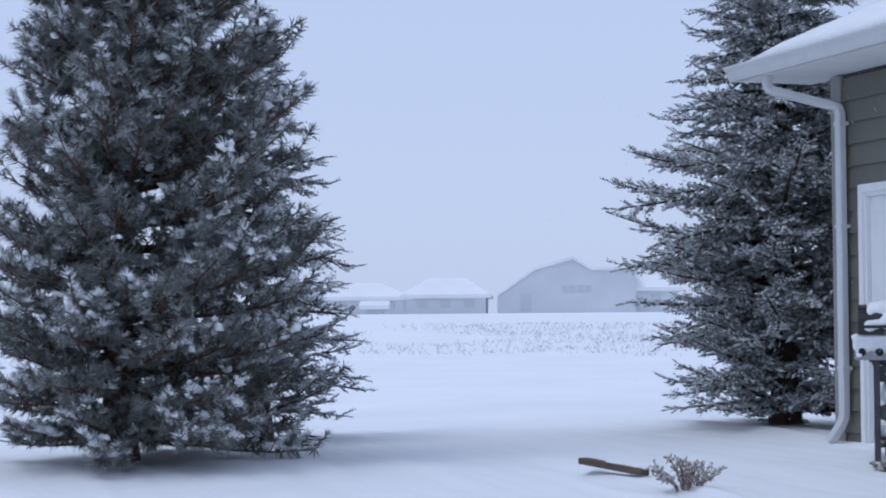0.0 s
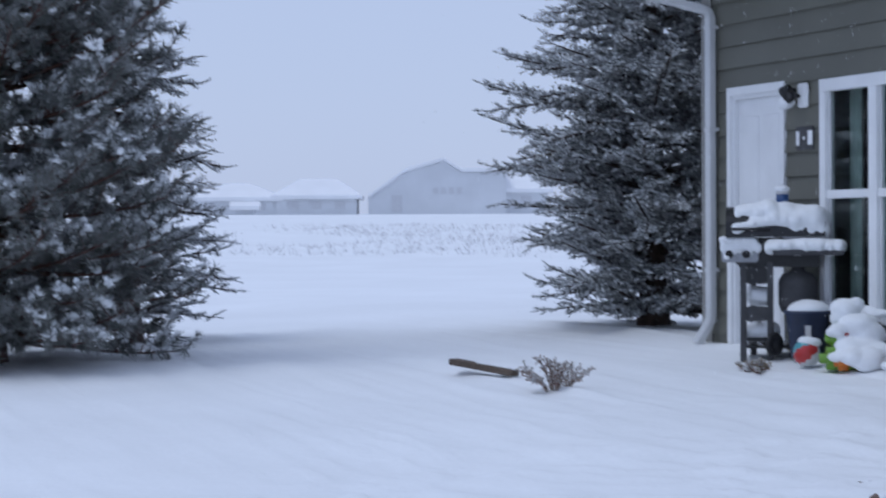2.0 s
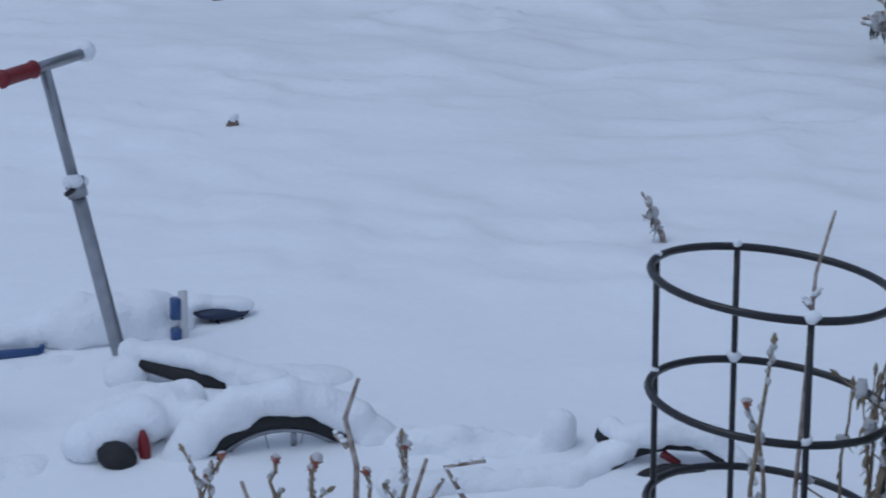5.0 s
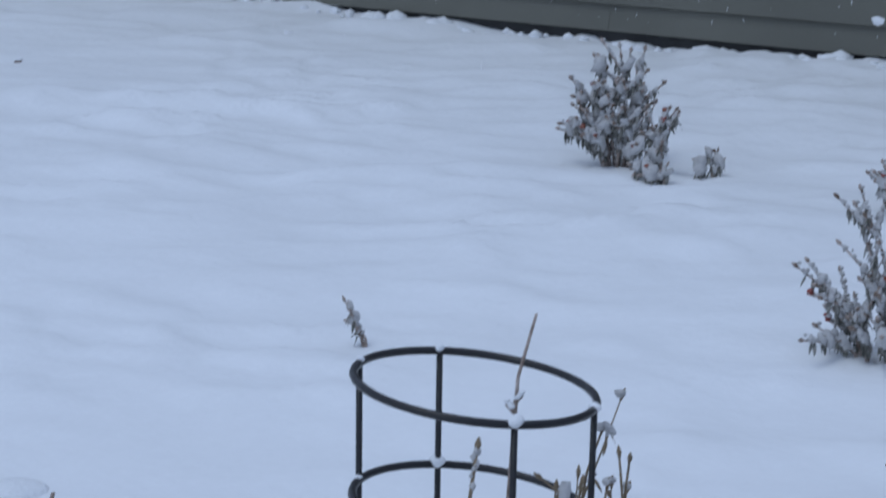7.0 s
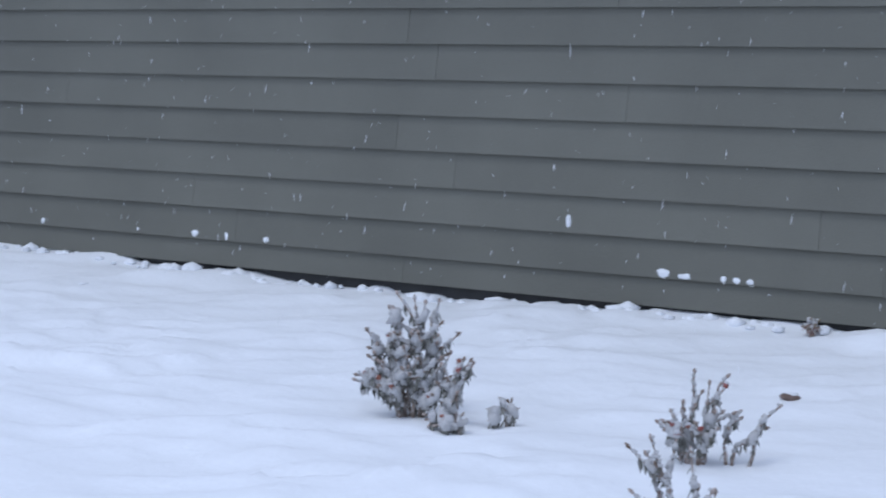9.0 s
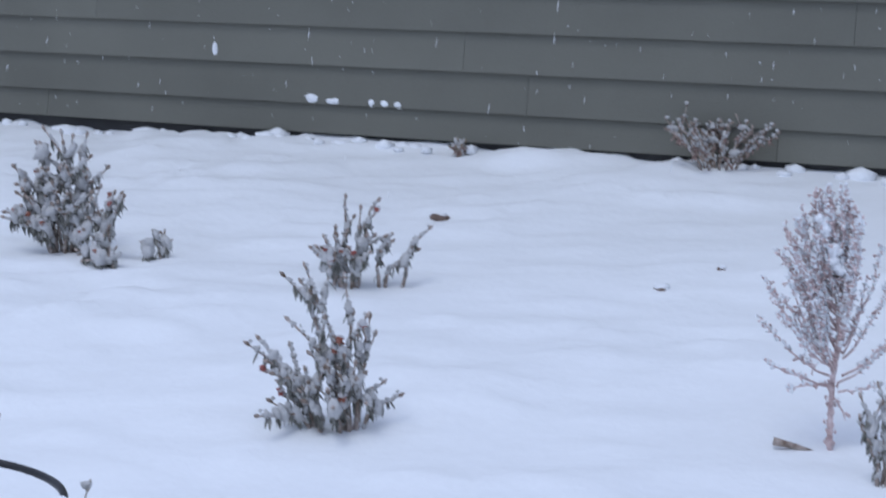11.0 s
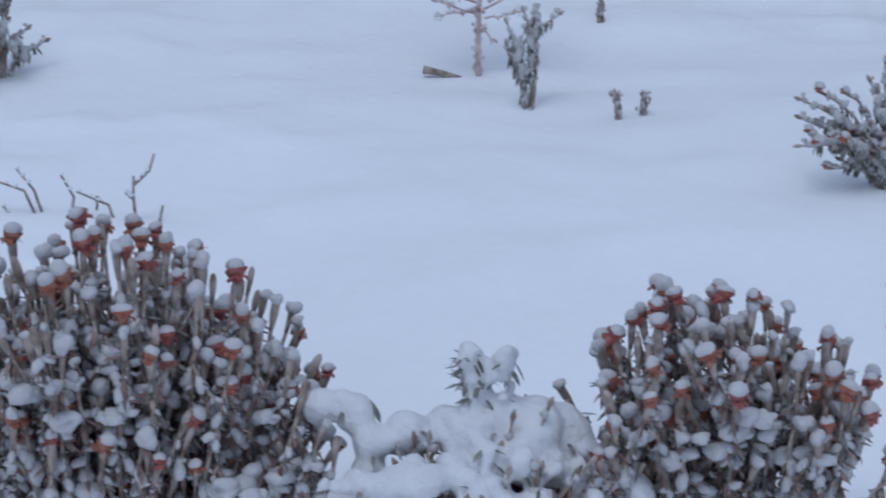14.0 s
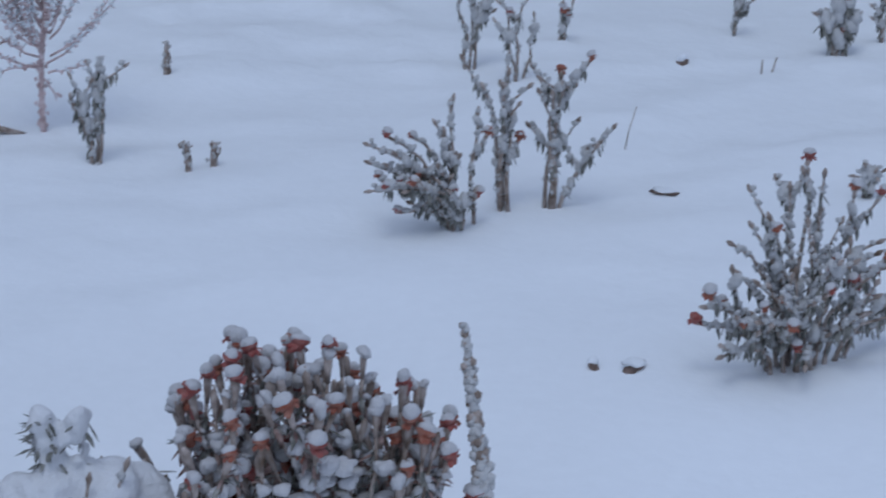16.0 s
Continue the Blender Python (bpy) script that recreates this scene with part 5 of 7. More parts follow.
    ("dark leafy stub by the wall", (7.05, 0.70), 0.12, 219, dict(heads=0.1, leaves=19, leaf_len=0.028, tops=[(-0.05, 0.09, -0.03, 0), (0.0, 0.12, 0, 0), (0.06, 0.08, 0.03, 0)])),
]
for label, (x, y), hgt, seed, kw in BUSHES:
    frosted_plant("marigold_bush", label, "plant", on_snow(x, y), hgt, 0.1, 0, seed, **coat, **kw)
frosted_plant("marigold_bush", "single thick frosted stalk with a drooping top", "plant", on_snow(4.64, 1.33), 0.235, 0.022, 4, 220, leaves=20, heads=0.12, leaf_len=0.024, branch=1.0, droop=2.6, coat=0.5, tops=[(-0.01, 0.20, 0.005, 0), (0.0, 0.235, 0.005, 0.01), (0.03, 0.22, 0.01, 0), (-0.045, 0.16, 0.0, 0), (0.01, 0.12, 0.0, 0.01)])
for x, y, hgt, seed, tip in ((4.66, 1.11, 0.066, 230, -0.012), (4.70, 1.06, 0.052, 231, 0.006), (5.34, 1.33, 0.10, 232, 0.004)):
    stub = thing("stub", "short frosted stub poking from the snow", "plant", on_snow(x, y), "stubs")
    r = np.random.default_rng(seed)
    h1, h2 = Heap(), Heap()
    q = np.array([across(0, -0.03), across(0.001, hgt * 0.4), across(tip * 0.4, hgt * 0.8), across(tip, hgt)])
    h1.tube(q, [0.0085, 0.0078, 0.0060, 0.0042], 8)
    for i in range(46):
        u = r.uniform(0.3, 2.95)
        k = int(u)
        p = q[k] + (q[k + 1] - q[k]) * (u - k) + np.array(across(r.normal(0, 0.005), 0, r.normal(0, 0.005)))
        (h2 if i % 2 else h1).add(OCTAS[i % 4][0] * (0.004, 0.004, 0.007) * r.uniform(0.6, 1.2) + p, OCTAS[i % 4][1])
    put("stem", h1.mesh("stem", STEM, True), stub)
    put("snow_load", h2.mesh("snow_load", SHADED_RIME, True), stub)

# dry twiggy bushes
for x, y, hgt, spr, n, seed, label in ((5.75, 12.6, 0.24, 0.24, 26, 240, "dry twiggy bush poking through the snow"), (2.43, 6.19, 0.27, 0.19, 26, 241, "bare tan twigs dusted with snow"),
                                       (7.93, 2.96, 0.26, 0.22, 19, 242, "dry pale bush against the siding"), (7.24, 12.6, 0.09, 0.16, 22, 243, "low dry weeds beside the grill"), (7.96, 4.14, 0.06, 0.03, 4, 244, "tiny dry weed at the wall")):
    frosted_plant("dry_bush", label, "bush", on_snow(x, y), hgt, spr, n, seed, leaves=7, heads=0, snow=1.0, leaf_len=0.030 if hgt > 0.2 else 0.03, stem_r=0.0045, stem_mat=STEM if hgt > 0.2 else TWIG, leaf_mat=LEAF_BROWN, upright=0.7, branch=2.6, low=0.1, droop=0.3, coat=0.25, group="dry bushes")

# sparse bare shoots behind the marigolds and by the hoop
def shoot(at, lines, label, r0=0.0042, mat=None):
    t = thing("bare_shoot", label, "twig", at, "bare shoots")
    st, sn = Heap(), Heap()
    for q in lines:
        q = np.array(q)
        st.tube(q, np.linspace(r0, r0 * 0.55, len(q)), 6)
        for a, b in zip(q, q[1:]):
            if abs(unit(b - a)[2]) < 0.9:
                for u in (0.3, 0.6, 0.9):
                    sn.add(LUMPS[int(u * 10) % 5][0] * (0.006, 0.006, 0.004) + a + (b - a) * u + (0, 0, 0.005), LUMPS[0][1])
    put("stem", st.mesh("stem", mat or STEM, True), t)
    if sn.n:
        tagged(put("snow_load", sn.mesh("snow_load", SNOW_CAP, True), t), kind="stuff")
    return t



shoot(on_snow(3.70, 2.10), [[across(0, -0.03), across(-0.03, 0.05), across(-0.09, 0.075)], [across(0.012, -0.03), across(-0.01, 0.05), across(-0.045, 0.10)], [across(-0.05, -0.02), across(-0.075, 0.02)]], "forked bare shoots in the snow")
shoot(on_snow(3.70, 1.98), [[across(-0.05, -0.03), across(-0.035, 0.05), across(-0.06, 0.10)], [across(0.05, -0.03), across(0.035, 0.03), across(-0.03, 0.062)], [across(0.012, 0.05), across(0.01, 0.02)]], "bent bare shoot with a snowy crook")
shoot(on_snow(3.72, 1.89), [[across(0, -0.03), across(-0.004, 0.06), across(-0.002, 0.10)], [across(-0.003, 0.08), across(0.03, 0.11), across(0.042, 0.145)], [across(0.045, -0.01), across(0.055, 0.035)], [across(-0.003, 0.05), across(-0.02, 0.065)]], "forked bare shoot in the snow")
frosted_plant("bare_shoot", "small leaning sprig with frosted leaves", "twig", on_snow(3.84, 3.82), 0.12, 0.012, 2, 250, leaves=8, heads=0, leaf_len=0.03, upright=0.1, lean=(-0.28, 0.50), group="bare shoots")
shoot(on_snow(4.96, 0.12), [[across(0, -0.02), across(0.012, 0.05), across(0.03, 0.11)]], "thin dry stem in the snow", 0.0018)
shoot(on_snow(5.69, -0.22), [[across(0, -0.02), across(0.002, 0.04)], [across(0.03, -0.01), across(0.045, 0.045)]], "tiny dry stems in the snow", 0.003)

# clods, dead leaves and buds lying on the snow
CLOD = material("brown_clod", (0.20, 0.14, 0.115), 0.9, vary=0.4, scale=30, bump=0.4)
# At (4.67, 0.01) a thin clod stands for a snow bump's dark edge.
for i, (x, y, w, hgt) in enumerate(((6.91, 3.68, 0.035, 0.014), (6.17, 2.49, 0.024, 0.02), (6.49, 2.40, 0.015, 0.014), (5.26, 8.18, 0.028, 0.014), (5.05, 7.73, 0.030, 0.026), (5.14, 7.73, 0.018, 0.022), (3.80, 5.77, 0.016, 0.03),
                                    (5.74, -0.01, 0.02, 0.022), (4.67, 0.01, 0.034, 0.006), (3.66, 0.12, 0.014, 0.014), (3.65, 0.05, 0.026, 0.014), (6.07, 8.39, 0.018, 0.012), (7.41, 7.95, 0.022, 0.012))):
    v, f = lump(BALL2, 400 + i, 0.5)
    clod = put("clod", raw_mesh("clod", v * (w, w * 0.8, hgt), f, CLOD, True), at=Matrix.Translation(on_snow(x, y, hgt * 0.1)))
    tagged(clod, "dark clod or dead leaf half sunk in snow", "clod", "clods on the snow")
    v2, f2 = lump(BALL2, 450 + i, 0.3)
    put("snow_cap", raw_mesh("snow_cap", v2 * (w * 1.05, w * 0.9, hgt * 0.6) + np.array([w * 0.3, 0, hgt * 0.75]), f2, SNOW_CAP, True), clod)
stick = thing("broken_stick", "short snowy stick at the foot of the russet plant", "stick", on_snow(4.83, 1.60), "")
hs = Heap()
hs.tube([across(-0.045, 0.022), across(0.0, 0.012), across(0.055, -0.004)], [0.011, 0.008, 0.005], 7)
put("wood", hs.mesh("wood", STEM, True), stick)

# the russet feathery plant
kochia = thing("kochia_plant", "feathery russet kochia plant crusted with snow", "plant", on_snow(4.87, 1.515))
r = np.random.default_rng(77)
ks, kl, ksn = Heap(), Heap(), Heap()
s = np.linspace(0, 1, 10)
main = np.array([across(0.03 * q - 0.01 * math.sin(q * 5), 0.63 * q - 0.03, 0.01 * math.sin(q * 7)) for q in s])
ks.tube(main, np.linspace(0.008, 0.003, 10), 7)
# long lower limbs: (across, height) at the root and at the tip, and how thickly they are set
limbs = [(a, b, r.normal(0, 0.05), k) for a, b, k in (
    ((0.0, 0.16), (-0.163, 0.215), 1.0), ((0.0, 0.17), (-0.12, 0.16), 0.5), ((0.0, 0.18), (-0.165, 0.305), 1.0), ((0.0, 0.21), (-0.15, 0.36), 1.2), ((0.0, 0.22), (-0.175, 0.425), 1.3), ((0.0, 0.24), (-0.13, 0.38), 1.2),
    ((0.01, 0.15), (0.10, 0.165), 0.5), ((0.01, 0.17), (0.21, 0.335), 0.8), ((0.02, 0.19), (0.152, 0.345), 0.8), ((0.02, 0.23), (0.135, 0.485), 0.9), ((0.02, 0.26), (0.105, 0.51), 0.9), ((0.02, 0.24), (0.09, 0.42), 0.6), ((0.0, 0.13), (0.035, 0.08), 0.6))]
# the plume above, leaning over to one side
rim_u, rim_h = [-0.135, -0.142, -0.128, -0.095, -0.065, -0.015, 0.03, 0.052, 0.058, 0.05], [0.42, 0.49, 0.54, 0.585, 0.63, 0.655, 0.64, 0.60, 0.55, 0.47]
for i in range(64):
    q = r.uniform(0, 9)
    back = r.uniform(0.55, 1.0)
    end = (np.interp(q, range(10), rim_u) * back, 0.36 + (np.interp(q, range(10), rim_h) - 0.36) * (back if i % 3 else 1.0))
    root = max(0.2, end[1] - r.uniform(0.12, 0.30))
    limbs.append(((0.02 * root, root), end, r.normal(0, 0.045), 1.1))
for a, b, w_, thick in limbs:
    t = np.linspace(0, 1, 7)
    q = np.array([across(a[0] + (b[0] - a[0]) * v ** 0.85, a[1] + (b[1] - a[1]) * v ** 1.25, w_ * v) for v in t]) + r.normal(0, 0.002, (7, 3))
    ks.tube(q, np.linspace(0.0032, 0.0014, 7), 4)
    L = np.linalg.norm(q[-1] - q[0])
    for _ in range(int(L / 0.0042 * thick)):
        u = (0.2 + 0.8 * r.uniform()) * 5.999
        k = int(u)
        p = q[k] + (q[k + 1] - q[k]) * (u - k)
        d = unit(unit(q[k + 1] - q[k]) * 0.7 + r.normal(0, 0.8, 3) + (0, 0, 0.35))
        ll = r.uniform(0.006, 0.017)
        kl.many((OCTA[0] * (0.5 * ll, 0.0022, 0.0022), OCTA[1]), frames_along(d[None]), [p + d * ll * 0.5])
        V, F = OCTAS[r.integers(0, 4)]
        (ksn if r.uniform() < 0.62 else kl).add(V * r.uniform(0.0022, 0.0050) + p + d * ll, F)
        if r.uniform() < 0.25:
            ksn.add(V * r.uniform(0.004, 0.007) * (1.2, 1.2, 0.8) + p + (0, 0, 0.004), F)
for _ in range(150):
    u = r.uniform(0.05, 1) * 8.999
    k = int(u)
    kl.add(OCTAS[0][0] * (0.004, 0.004, 0.006) + main[k] + (main[k + 1] - main[k]) * (u - k) + r.normal(0, 0.006, 3), OCTAS[0][1])
for _ in range(16):
    v = r.uniform()
    ksn.add(LUMPS[1][0] * (0.012, 0.012, 0.011) * r.uniform(0.6, 1.3) + np.array(across(-0.045 + 0.045 * v + r.normal(0, 0.006), 0.58 - 0.13 * v, -0.03)), LUMPS[1][1])
put("stem", ks.mesh("stem", RUSSET, True), kochia)
put("foliage", kl.mesh("foliage", RUSSET, True), kochia, "russet seed clusters")
put("snow_load", ksn.mesh("snow_load", SNOW_CAP, True), kochia)

# ---- hoop cage with dead stems ----
cage = thing("plant_cage", "black steel hoop cage standing in the snow", "plant cage", on_snow(2.451, 2.20))
CZ = on_snow(2.451, 2.20).z


def hoop(R, z, tilt):
    w = np.linspace(0, 2 * np.pi, 49)
    h = Heap()
    u = np.array([E_[0], E_[1], 0]) * np.cos(w)[:, None] + np.array([0.89, 0.45, 0]) * np.sin(w)[:, None]
    pts = u * R + np.column_stack([0 * w, 0 * w, z - tilt * np.cos(w)])
    h.tube(pts, 0.0068, 8)
    return h


for z in (0.741, 0.548, 0.36):
    put("hoop", hoop(0.190, z - CZ, 0.020).mesh("hoop", BLACK_METAL, True), cage)
for a in (0.0, 2.15, math.pi, 5.29):
    u = np.array(across(math.cos(a), 0, math.sin(a)))
    top = u * 0.190 + np.array([0, 0, 0.741 - CZ - 0.02 * math.cos(a) - 0.004])
    foot = u * 0.186 + np.array([0, 0, -0.12])
    hl2 = Heap()
    hl2.tube([foot, (foot + top) / 2, top], 0.0052, 8)
    put("leg", hl2.mesh("leg", BLACK_METAL, True), cage)
r = np.random.default_rng(52)
for a in (0.0, 2.15, math.pi, 5.29):
    for z in (0.741, 0.548):
        u = np.array(across(math.cos(a), 0, math.sin(a))) * 0.190
        v, f = lump(BALL2, int(r.integers(0, 60)), 0.4)
        g = r.uniform(0.007, 0.012)
        put("snow_cap", raw_mesh("snow_cap", v * (g, g, g * 0.8) + u + np.array([0, 0, z - CZ - 0.02 * math.cos(a) + 0.006]), f, SNOW_CAP, True), cage)
frosted_plant("tomato_vine", "dead curled vine hanging on a hoop cage", "plant", on_snow(2.50, 2.05), 0.58, 0.08, 7, 260, leaves=14, heads=0, leaf_len=0.024, stem_r=0.0032, snow=1.0, branch=2.2, lean=(0.05, -0.05), upright=0.3, leaf_mat=TWIG, stem_mat=TWIG)
shoot(on_snow(2.43, 2.10), [[across(-0.03, -0.05), across(-0.012, 0.30), across(0.0, 0.53), across(0.004, 0.60), across(0.03, 0.70)], [across(0.0, 0.545), across(-0.014, 0.556)], [across(0.0, 0.56), across(0.012, 0.572)]], "tall thin dead stem inside the cage", 0.0045)
for (x, y), lines, label in (((1.91, 2.86), [[across(0.0, -0.05), across(0.01, 0.12), across(-0.02, 0.20)], [across(0.008, 0.10), across(0.035, 0.17)], [across(-0.05, -0.05), across(-0.06, 0.14)]], "short forked stalks before a buried wheel"),
                             ((2.00, 2.70), [[across(0.0, -0.05), across(0.01, 0.25), across(-0.01, 0.33), across(0.015, 0.40)], [across(-0.005, 0.28), across(-0.03, 0.30)]], "dead stalk standing before a buried wheel"),
                             ((2.06, 2.62), [[across(0.02, -0.05), across(0.0, 0.18), across(0.03, 0.27)], [across(0.005, 0.15), across(0.06, 0.24)]], "forked dead stalk before a buried wheel"),
                             ((2.10, 2.52), [[across(-0.02, -0.05), across(0.0, 0.20), across(-0.04, 0.26), across(0.03, 0.28)]], "crooked dead stalk dusted with snow")):
    shoot(on_snow(x, y), lines, label, 0.0060)

for x, y, seed, tops in ((2.055, 3.01, 270, [(0.0, 0.15, 0.0, 0.0), (0.02, 0.10, 0.0, 0.0)]), (2.118, 2.966, 271, [(0.0, 0.14, 0.0, 0.0), (-0.02, 0.12, 0.0, 0.01), (0.02, 0.09, 0.0, 0.0)]),
                         (2.128, 2.835, 272, [(0.0, 0.15, 0.01, 0.0)]), (2.175, 2.80, 273, [(0.005, 0.22, 0.0, 0.0)]), (2.017, 3.155, 274, [(0.0, 0.11, 0.0, 0.0), (-0.05, 0.13, -0.01, 0.0)]), (2.26, 2.04, 275, [(0.012, 0.54, -0.02, 0.0), (-0.03, 0.44, 0.0, 0.02)])):
    frosted_plant("dead_stalk", "frosted dead stalk with a snowy bud", "plant", on_snow(x, y), max(q[1] for q in tops), 0.03, 0, seed, leaves=3, heads=0.4, head_scale=0.7, snow=1.0, leaf_len=0.018, stem_r=0.0042, branch=0.4, coat=0.35, tops=tops, stem_mat=TWIG, leaf_mat=LEAF_BROWN)

# ---- scooter and bicycles sunk in the snow ----
RED = material("red_rubber", (0.18, 0.008, 0.012), 0.5, vary=0.2, scale=30, bump=0.2)
YELLOW = material("yellow_rubber", (0.32, 0.30, 0.03), 0.55, vary=0.2, scale=30, bump=0.2)
RUBBER = material("black_rubber", (0.014, 0.014, 0.016), 0.7, vary=0.3, scale=40, bump=0.3)
BLUE = material("blue_enamel", (0.022, 0.07, 0.20), 0.35, vary=0.2, scale=12, bump=0.05, coat=0.3)
NAVY = material("navy_plastic", (0.018, 0.03, 0.07), 0.5, vary=0.25, scale=12, bump=0.1)
WHITE_PLASTIC = material("white_plastic", (0.6, 0.6, 0.6), 0.45, vary=0.1, scale=10, bump=0.05)


def tube_part(name, pts, rad, mat, parent, label="", sides=12, world=True):
    h = Heap()
    h.tube(pts, rad, sides)
    me = h.mesh(name, mat, True)
    if world:
        me.transform(Matrix.Translation(-parent.matrix_basis.translation))
    return put(name, me, parent, label)


def cover(parent, lumps, seed, name="snow_cover", rough=0.15, voxel=0.008):
    """Snow lying over a thing, as its part; lumps in world coordinates."""
    ob = snow_heap(name, "", (0, 0, 0), lumps, seed, rough=rough)
    for key in ("category", "label"):
        if key in ob:
            del ob[key]
    ob.modifiers["melt"].voxel_size = voxel
    ob["kind"] = "stuff"
    ob.parent = parent
    ob.matrix_basis = Matrix.Translation(-parent.matrix_basis.translation)
    return ob


def along(a, b, n, rad, dz=0.0, flat=1.0):
    """Lumps strung between two points."""
    a, b = np.array(a), np.array(b)
    return [(*(a + (b - a) * u + (0, 0, dz)), rad, rad, rad * flat) for u in np.linspace(0, 1, n)]


def wheel_of(parent, center, axis, R, tyre, spokes=14, rim_mat=None):
    """Tyre, rim, hub and spokes about an axis; in world coordinates."""
    ax = unit(np.array(axis))
    u = unit(np.cross(ax, (0, 0, 1.0)))
    v = np.cross(ax, u)
    w = np.linspace(0, 2 * np.pi, 41)
    ring = np.array(center) + R * (np.cos(w)[:, None] * u + np.sin(w)[:, None] * v)
    wh = tube_part("wheel", ring, tyre, RUBBER, parent, "black tyre half sunk in snow", 8)
    ring2 = np.array(center) + (R - tyre * 1.2) * (np.cos(w)[:, None] * u + np.sin(w)[:, None] * v)

    def sub(name, pts, rad, mat, sides):
        h = Heap()
        h.tube(pts, rad, sides)
        me = h.mesh(name, mat, True)
        me.transform(Matrix.Translation(-parent.matrix_basis.translation))
        put(name, me, wh)
    sub("rim", ring2, tyre * 0.35, rim_mat or STEEL, 6)
    sub("hub", [np.array(center) - ax * 0.03, np.array(center) + ax * 0.03], 0.018, STEEL, 8)
    for i in range(spokes):
        a = 2 * np.pi * i / spokes
        sub("spoke", [np.array(center) + ax * 0.015 * (1 if i % 2 else -1), np.array(center) + (R - tyre * 1.2) * (np.cos(a) * u + np.sin(a) * v)], 0.0016, STEEL, 4)
    return wh


scooter = thing("kick_scooter", "steel kick scooter with red grip leaning in the snow", "scooter", on_snow(2.33, 3.96))
hd_l, hd_r, hd_m = np.array((2.071, 4.010, 0.872)), np.array((2.348, 4.145, 0.886)), np.array((2.211, 4.076, 0.879))
base_p = np.array((2.341, 4.011, 0.184))
tube_part("handlebar", [hd_l * 0.4 + hd_m * 0.6, hd_m, hd_r], 0.0125, STEEL, scooter)
g1 = tube_part("grip", [hd_l, hd_l * 0.96 + hd_m * 0.04, hd_l * 0.88 + hd_m * 0.12, hd_l * 0.3 + hd_m * 0.7, hd_l * 0.26 + hd_m * 0.74, hd_l * 0.24 + hd_m * 0.76], [0.014, 0.021, 0.0175, 0.0175, 0.0205, 0.0205], RED, scooter, "red rubber grip")
mid = hd_m + (base_p - hd_m) * 0.385
tube_part("upper_pole", [hd_m, mid], 0.0125, STEEL, scooter)
tube_part("lower_pole", [mid, base_p, base_p + (base_p - mid) * 0.35], 0.0165, STEEL, scooter)
cl = unit(base_p - hd_m)
tube_part("clamp", [mid - cl * 0.02, mid + cl * 0.022], 0.0225, STEEL, scooter)
tube_part("clamp_lever", [mid + (-0.005, -0.01, 0), mid + (-0.04, -0.03, -0.006)], 0.006, BLACK_METAL, scooter)
tube_part("wheel", [base_p + (0.02, -0.01, -0.15) + 0.05 * np.array((np.cos(w) * 0.9, np.cos(w) * -0.4, np.sin(w))) for w in np.linspace(0, 6.283, 20)], 0.014, RUBBER, scooter)
v, f = lump(BALL2, 5, 0.15)
for p, sc in ((hd_r + (0.004, 0.002, 0.004), (0.026, 0.026, 0.026)), (mid + (-0.012, -0.012, 0.016), (0.025, 0.022, 0.016)), (mid + (0.016, 0.0, 0.01), (0.016, 0.016, 0.014))):
    put("snow_cap", raw_mesh("snow_cap", v * sc + p - np.array(scooter.matrix_basis.translation), f, SNOW_CAP, True), scooter)
tube_part("deck_edge", [(2.322, 3.905, 0.232), (2.383, 3.811, 0.213), (2.428, 3.723, 0.209)], [0.014, 0.018, 0.014], RUBBER, scooter, "black deck edge under snow")
cover(scooter, along((2.325, 3.945, 0.252), (2.42, 3.79, 0.246), 8, 0.034, 0.0, 0.75) + along((2.42, 3.79, 0.243), (2.50, 3.64, 0.215), 7, 0.040, 0.0, 0.7) + along((2.34, 4.01, 0.19), (2.30, 3.93, 0.20), 4, 0.05, 0.0, 0.8)
      + along((2.48, 3.72, 0.20), (2.60, 3.62, 0.205), 5, 0.07, 0.0, 0.5), 500)

bike = thing("bicycle", "child's blue bicycle lying buried under snow", "bicycle", on_snow(2.45, 4.10))
seat_bm = Heap()
v, f = BALL3
sv = v.copy()
sv[:, 0] *= 0.068
sv[:, 1] *= 0.045 * (1 - 0.35 * v[:, 0])
sv[:, 2] *= 0.018
turn = np.array([[0.84, -0.54, 0], [0.54, 0.84, 0], [0, 0, 1]])
seat_bm.add(sv @ turn + np.array((2.690, 4.150, 0.234)) - np.array(bike.matrix_basis.translation), f)
put("saddle", seat_bm.mesh("saddle", NAVY, True), bike, "navy saddle capped with snow")
tube_part("seat_post", [(2.690, 4.150, 0.225), (2.688, 4.150, 0.10)], 0.016, WHITE_PLASTIC, bike, "white seat post")
for dy in (-0.016, 0.016):
    tube_part("spring", [(2.66, 4.15 + dy, 0.226), (2.668, 4.13 + dy, 0.206), (2.70, 4.12 + dy, 0.204), (2.722, 4.12 + dy, 0.222)], 0.0032, BLACK_METAL, bike)
tube_part("head_tube", [(2.535, 4.100, 0.304), (2.534, 4.100, 0.254)], 0.014, BLUE, bike, "blue tube end")
tube_part("fork_end", [(2.535, 4.100, 0.232), (2.534, 4.100, 0.180)], 0.014, BLUE, bike)
tube_part("stay", [(2.550, 4.094, 0.318), (2.549, 4.094, 0.165)], 0.011, WHITE_PLASTIC, bike)
tube_part("down_tube", [(2.13, 4.335, 0.180), (2.19, 4.30, 0.186), (2.265, 4.26, 0.188)], 0.012, BLUE, bike, "dark blue frame tube")
tube_part("brake_lever", [(2.265, 4.262, 0.18), (2.272, 4.258, 0.205)], 0.007, BLUE, bike)
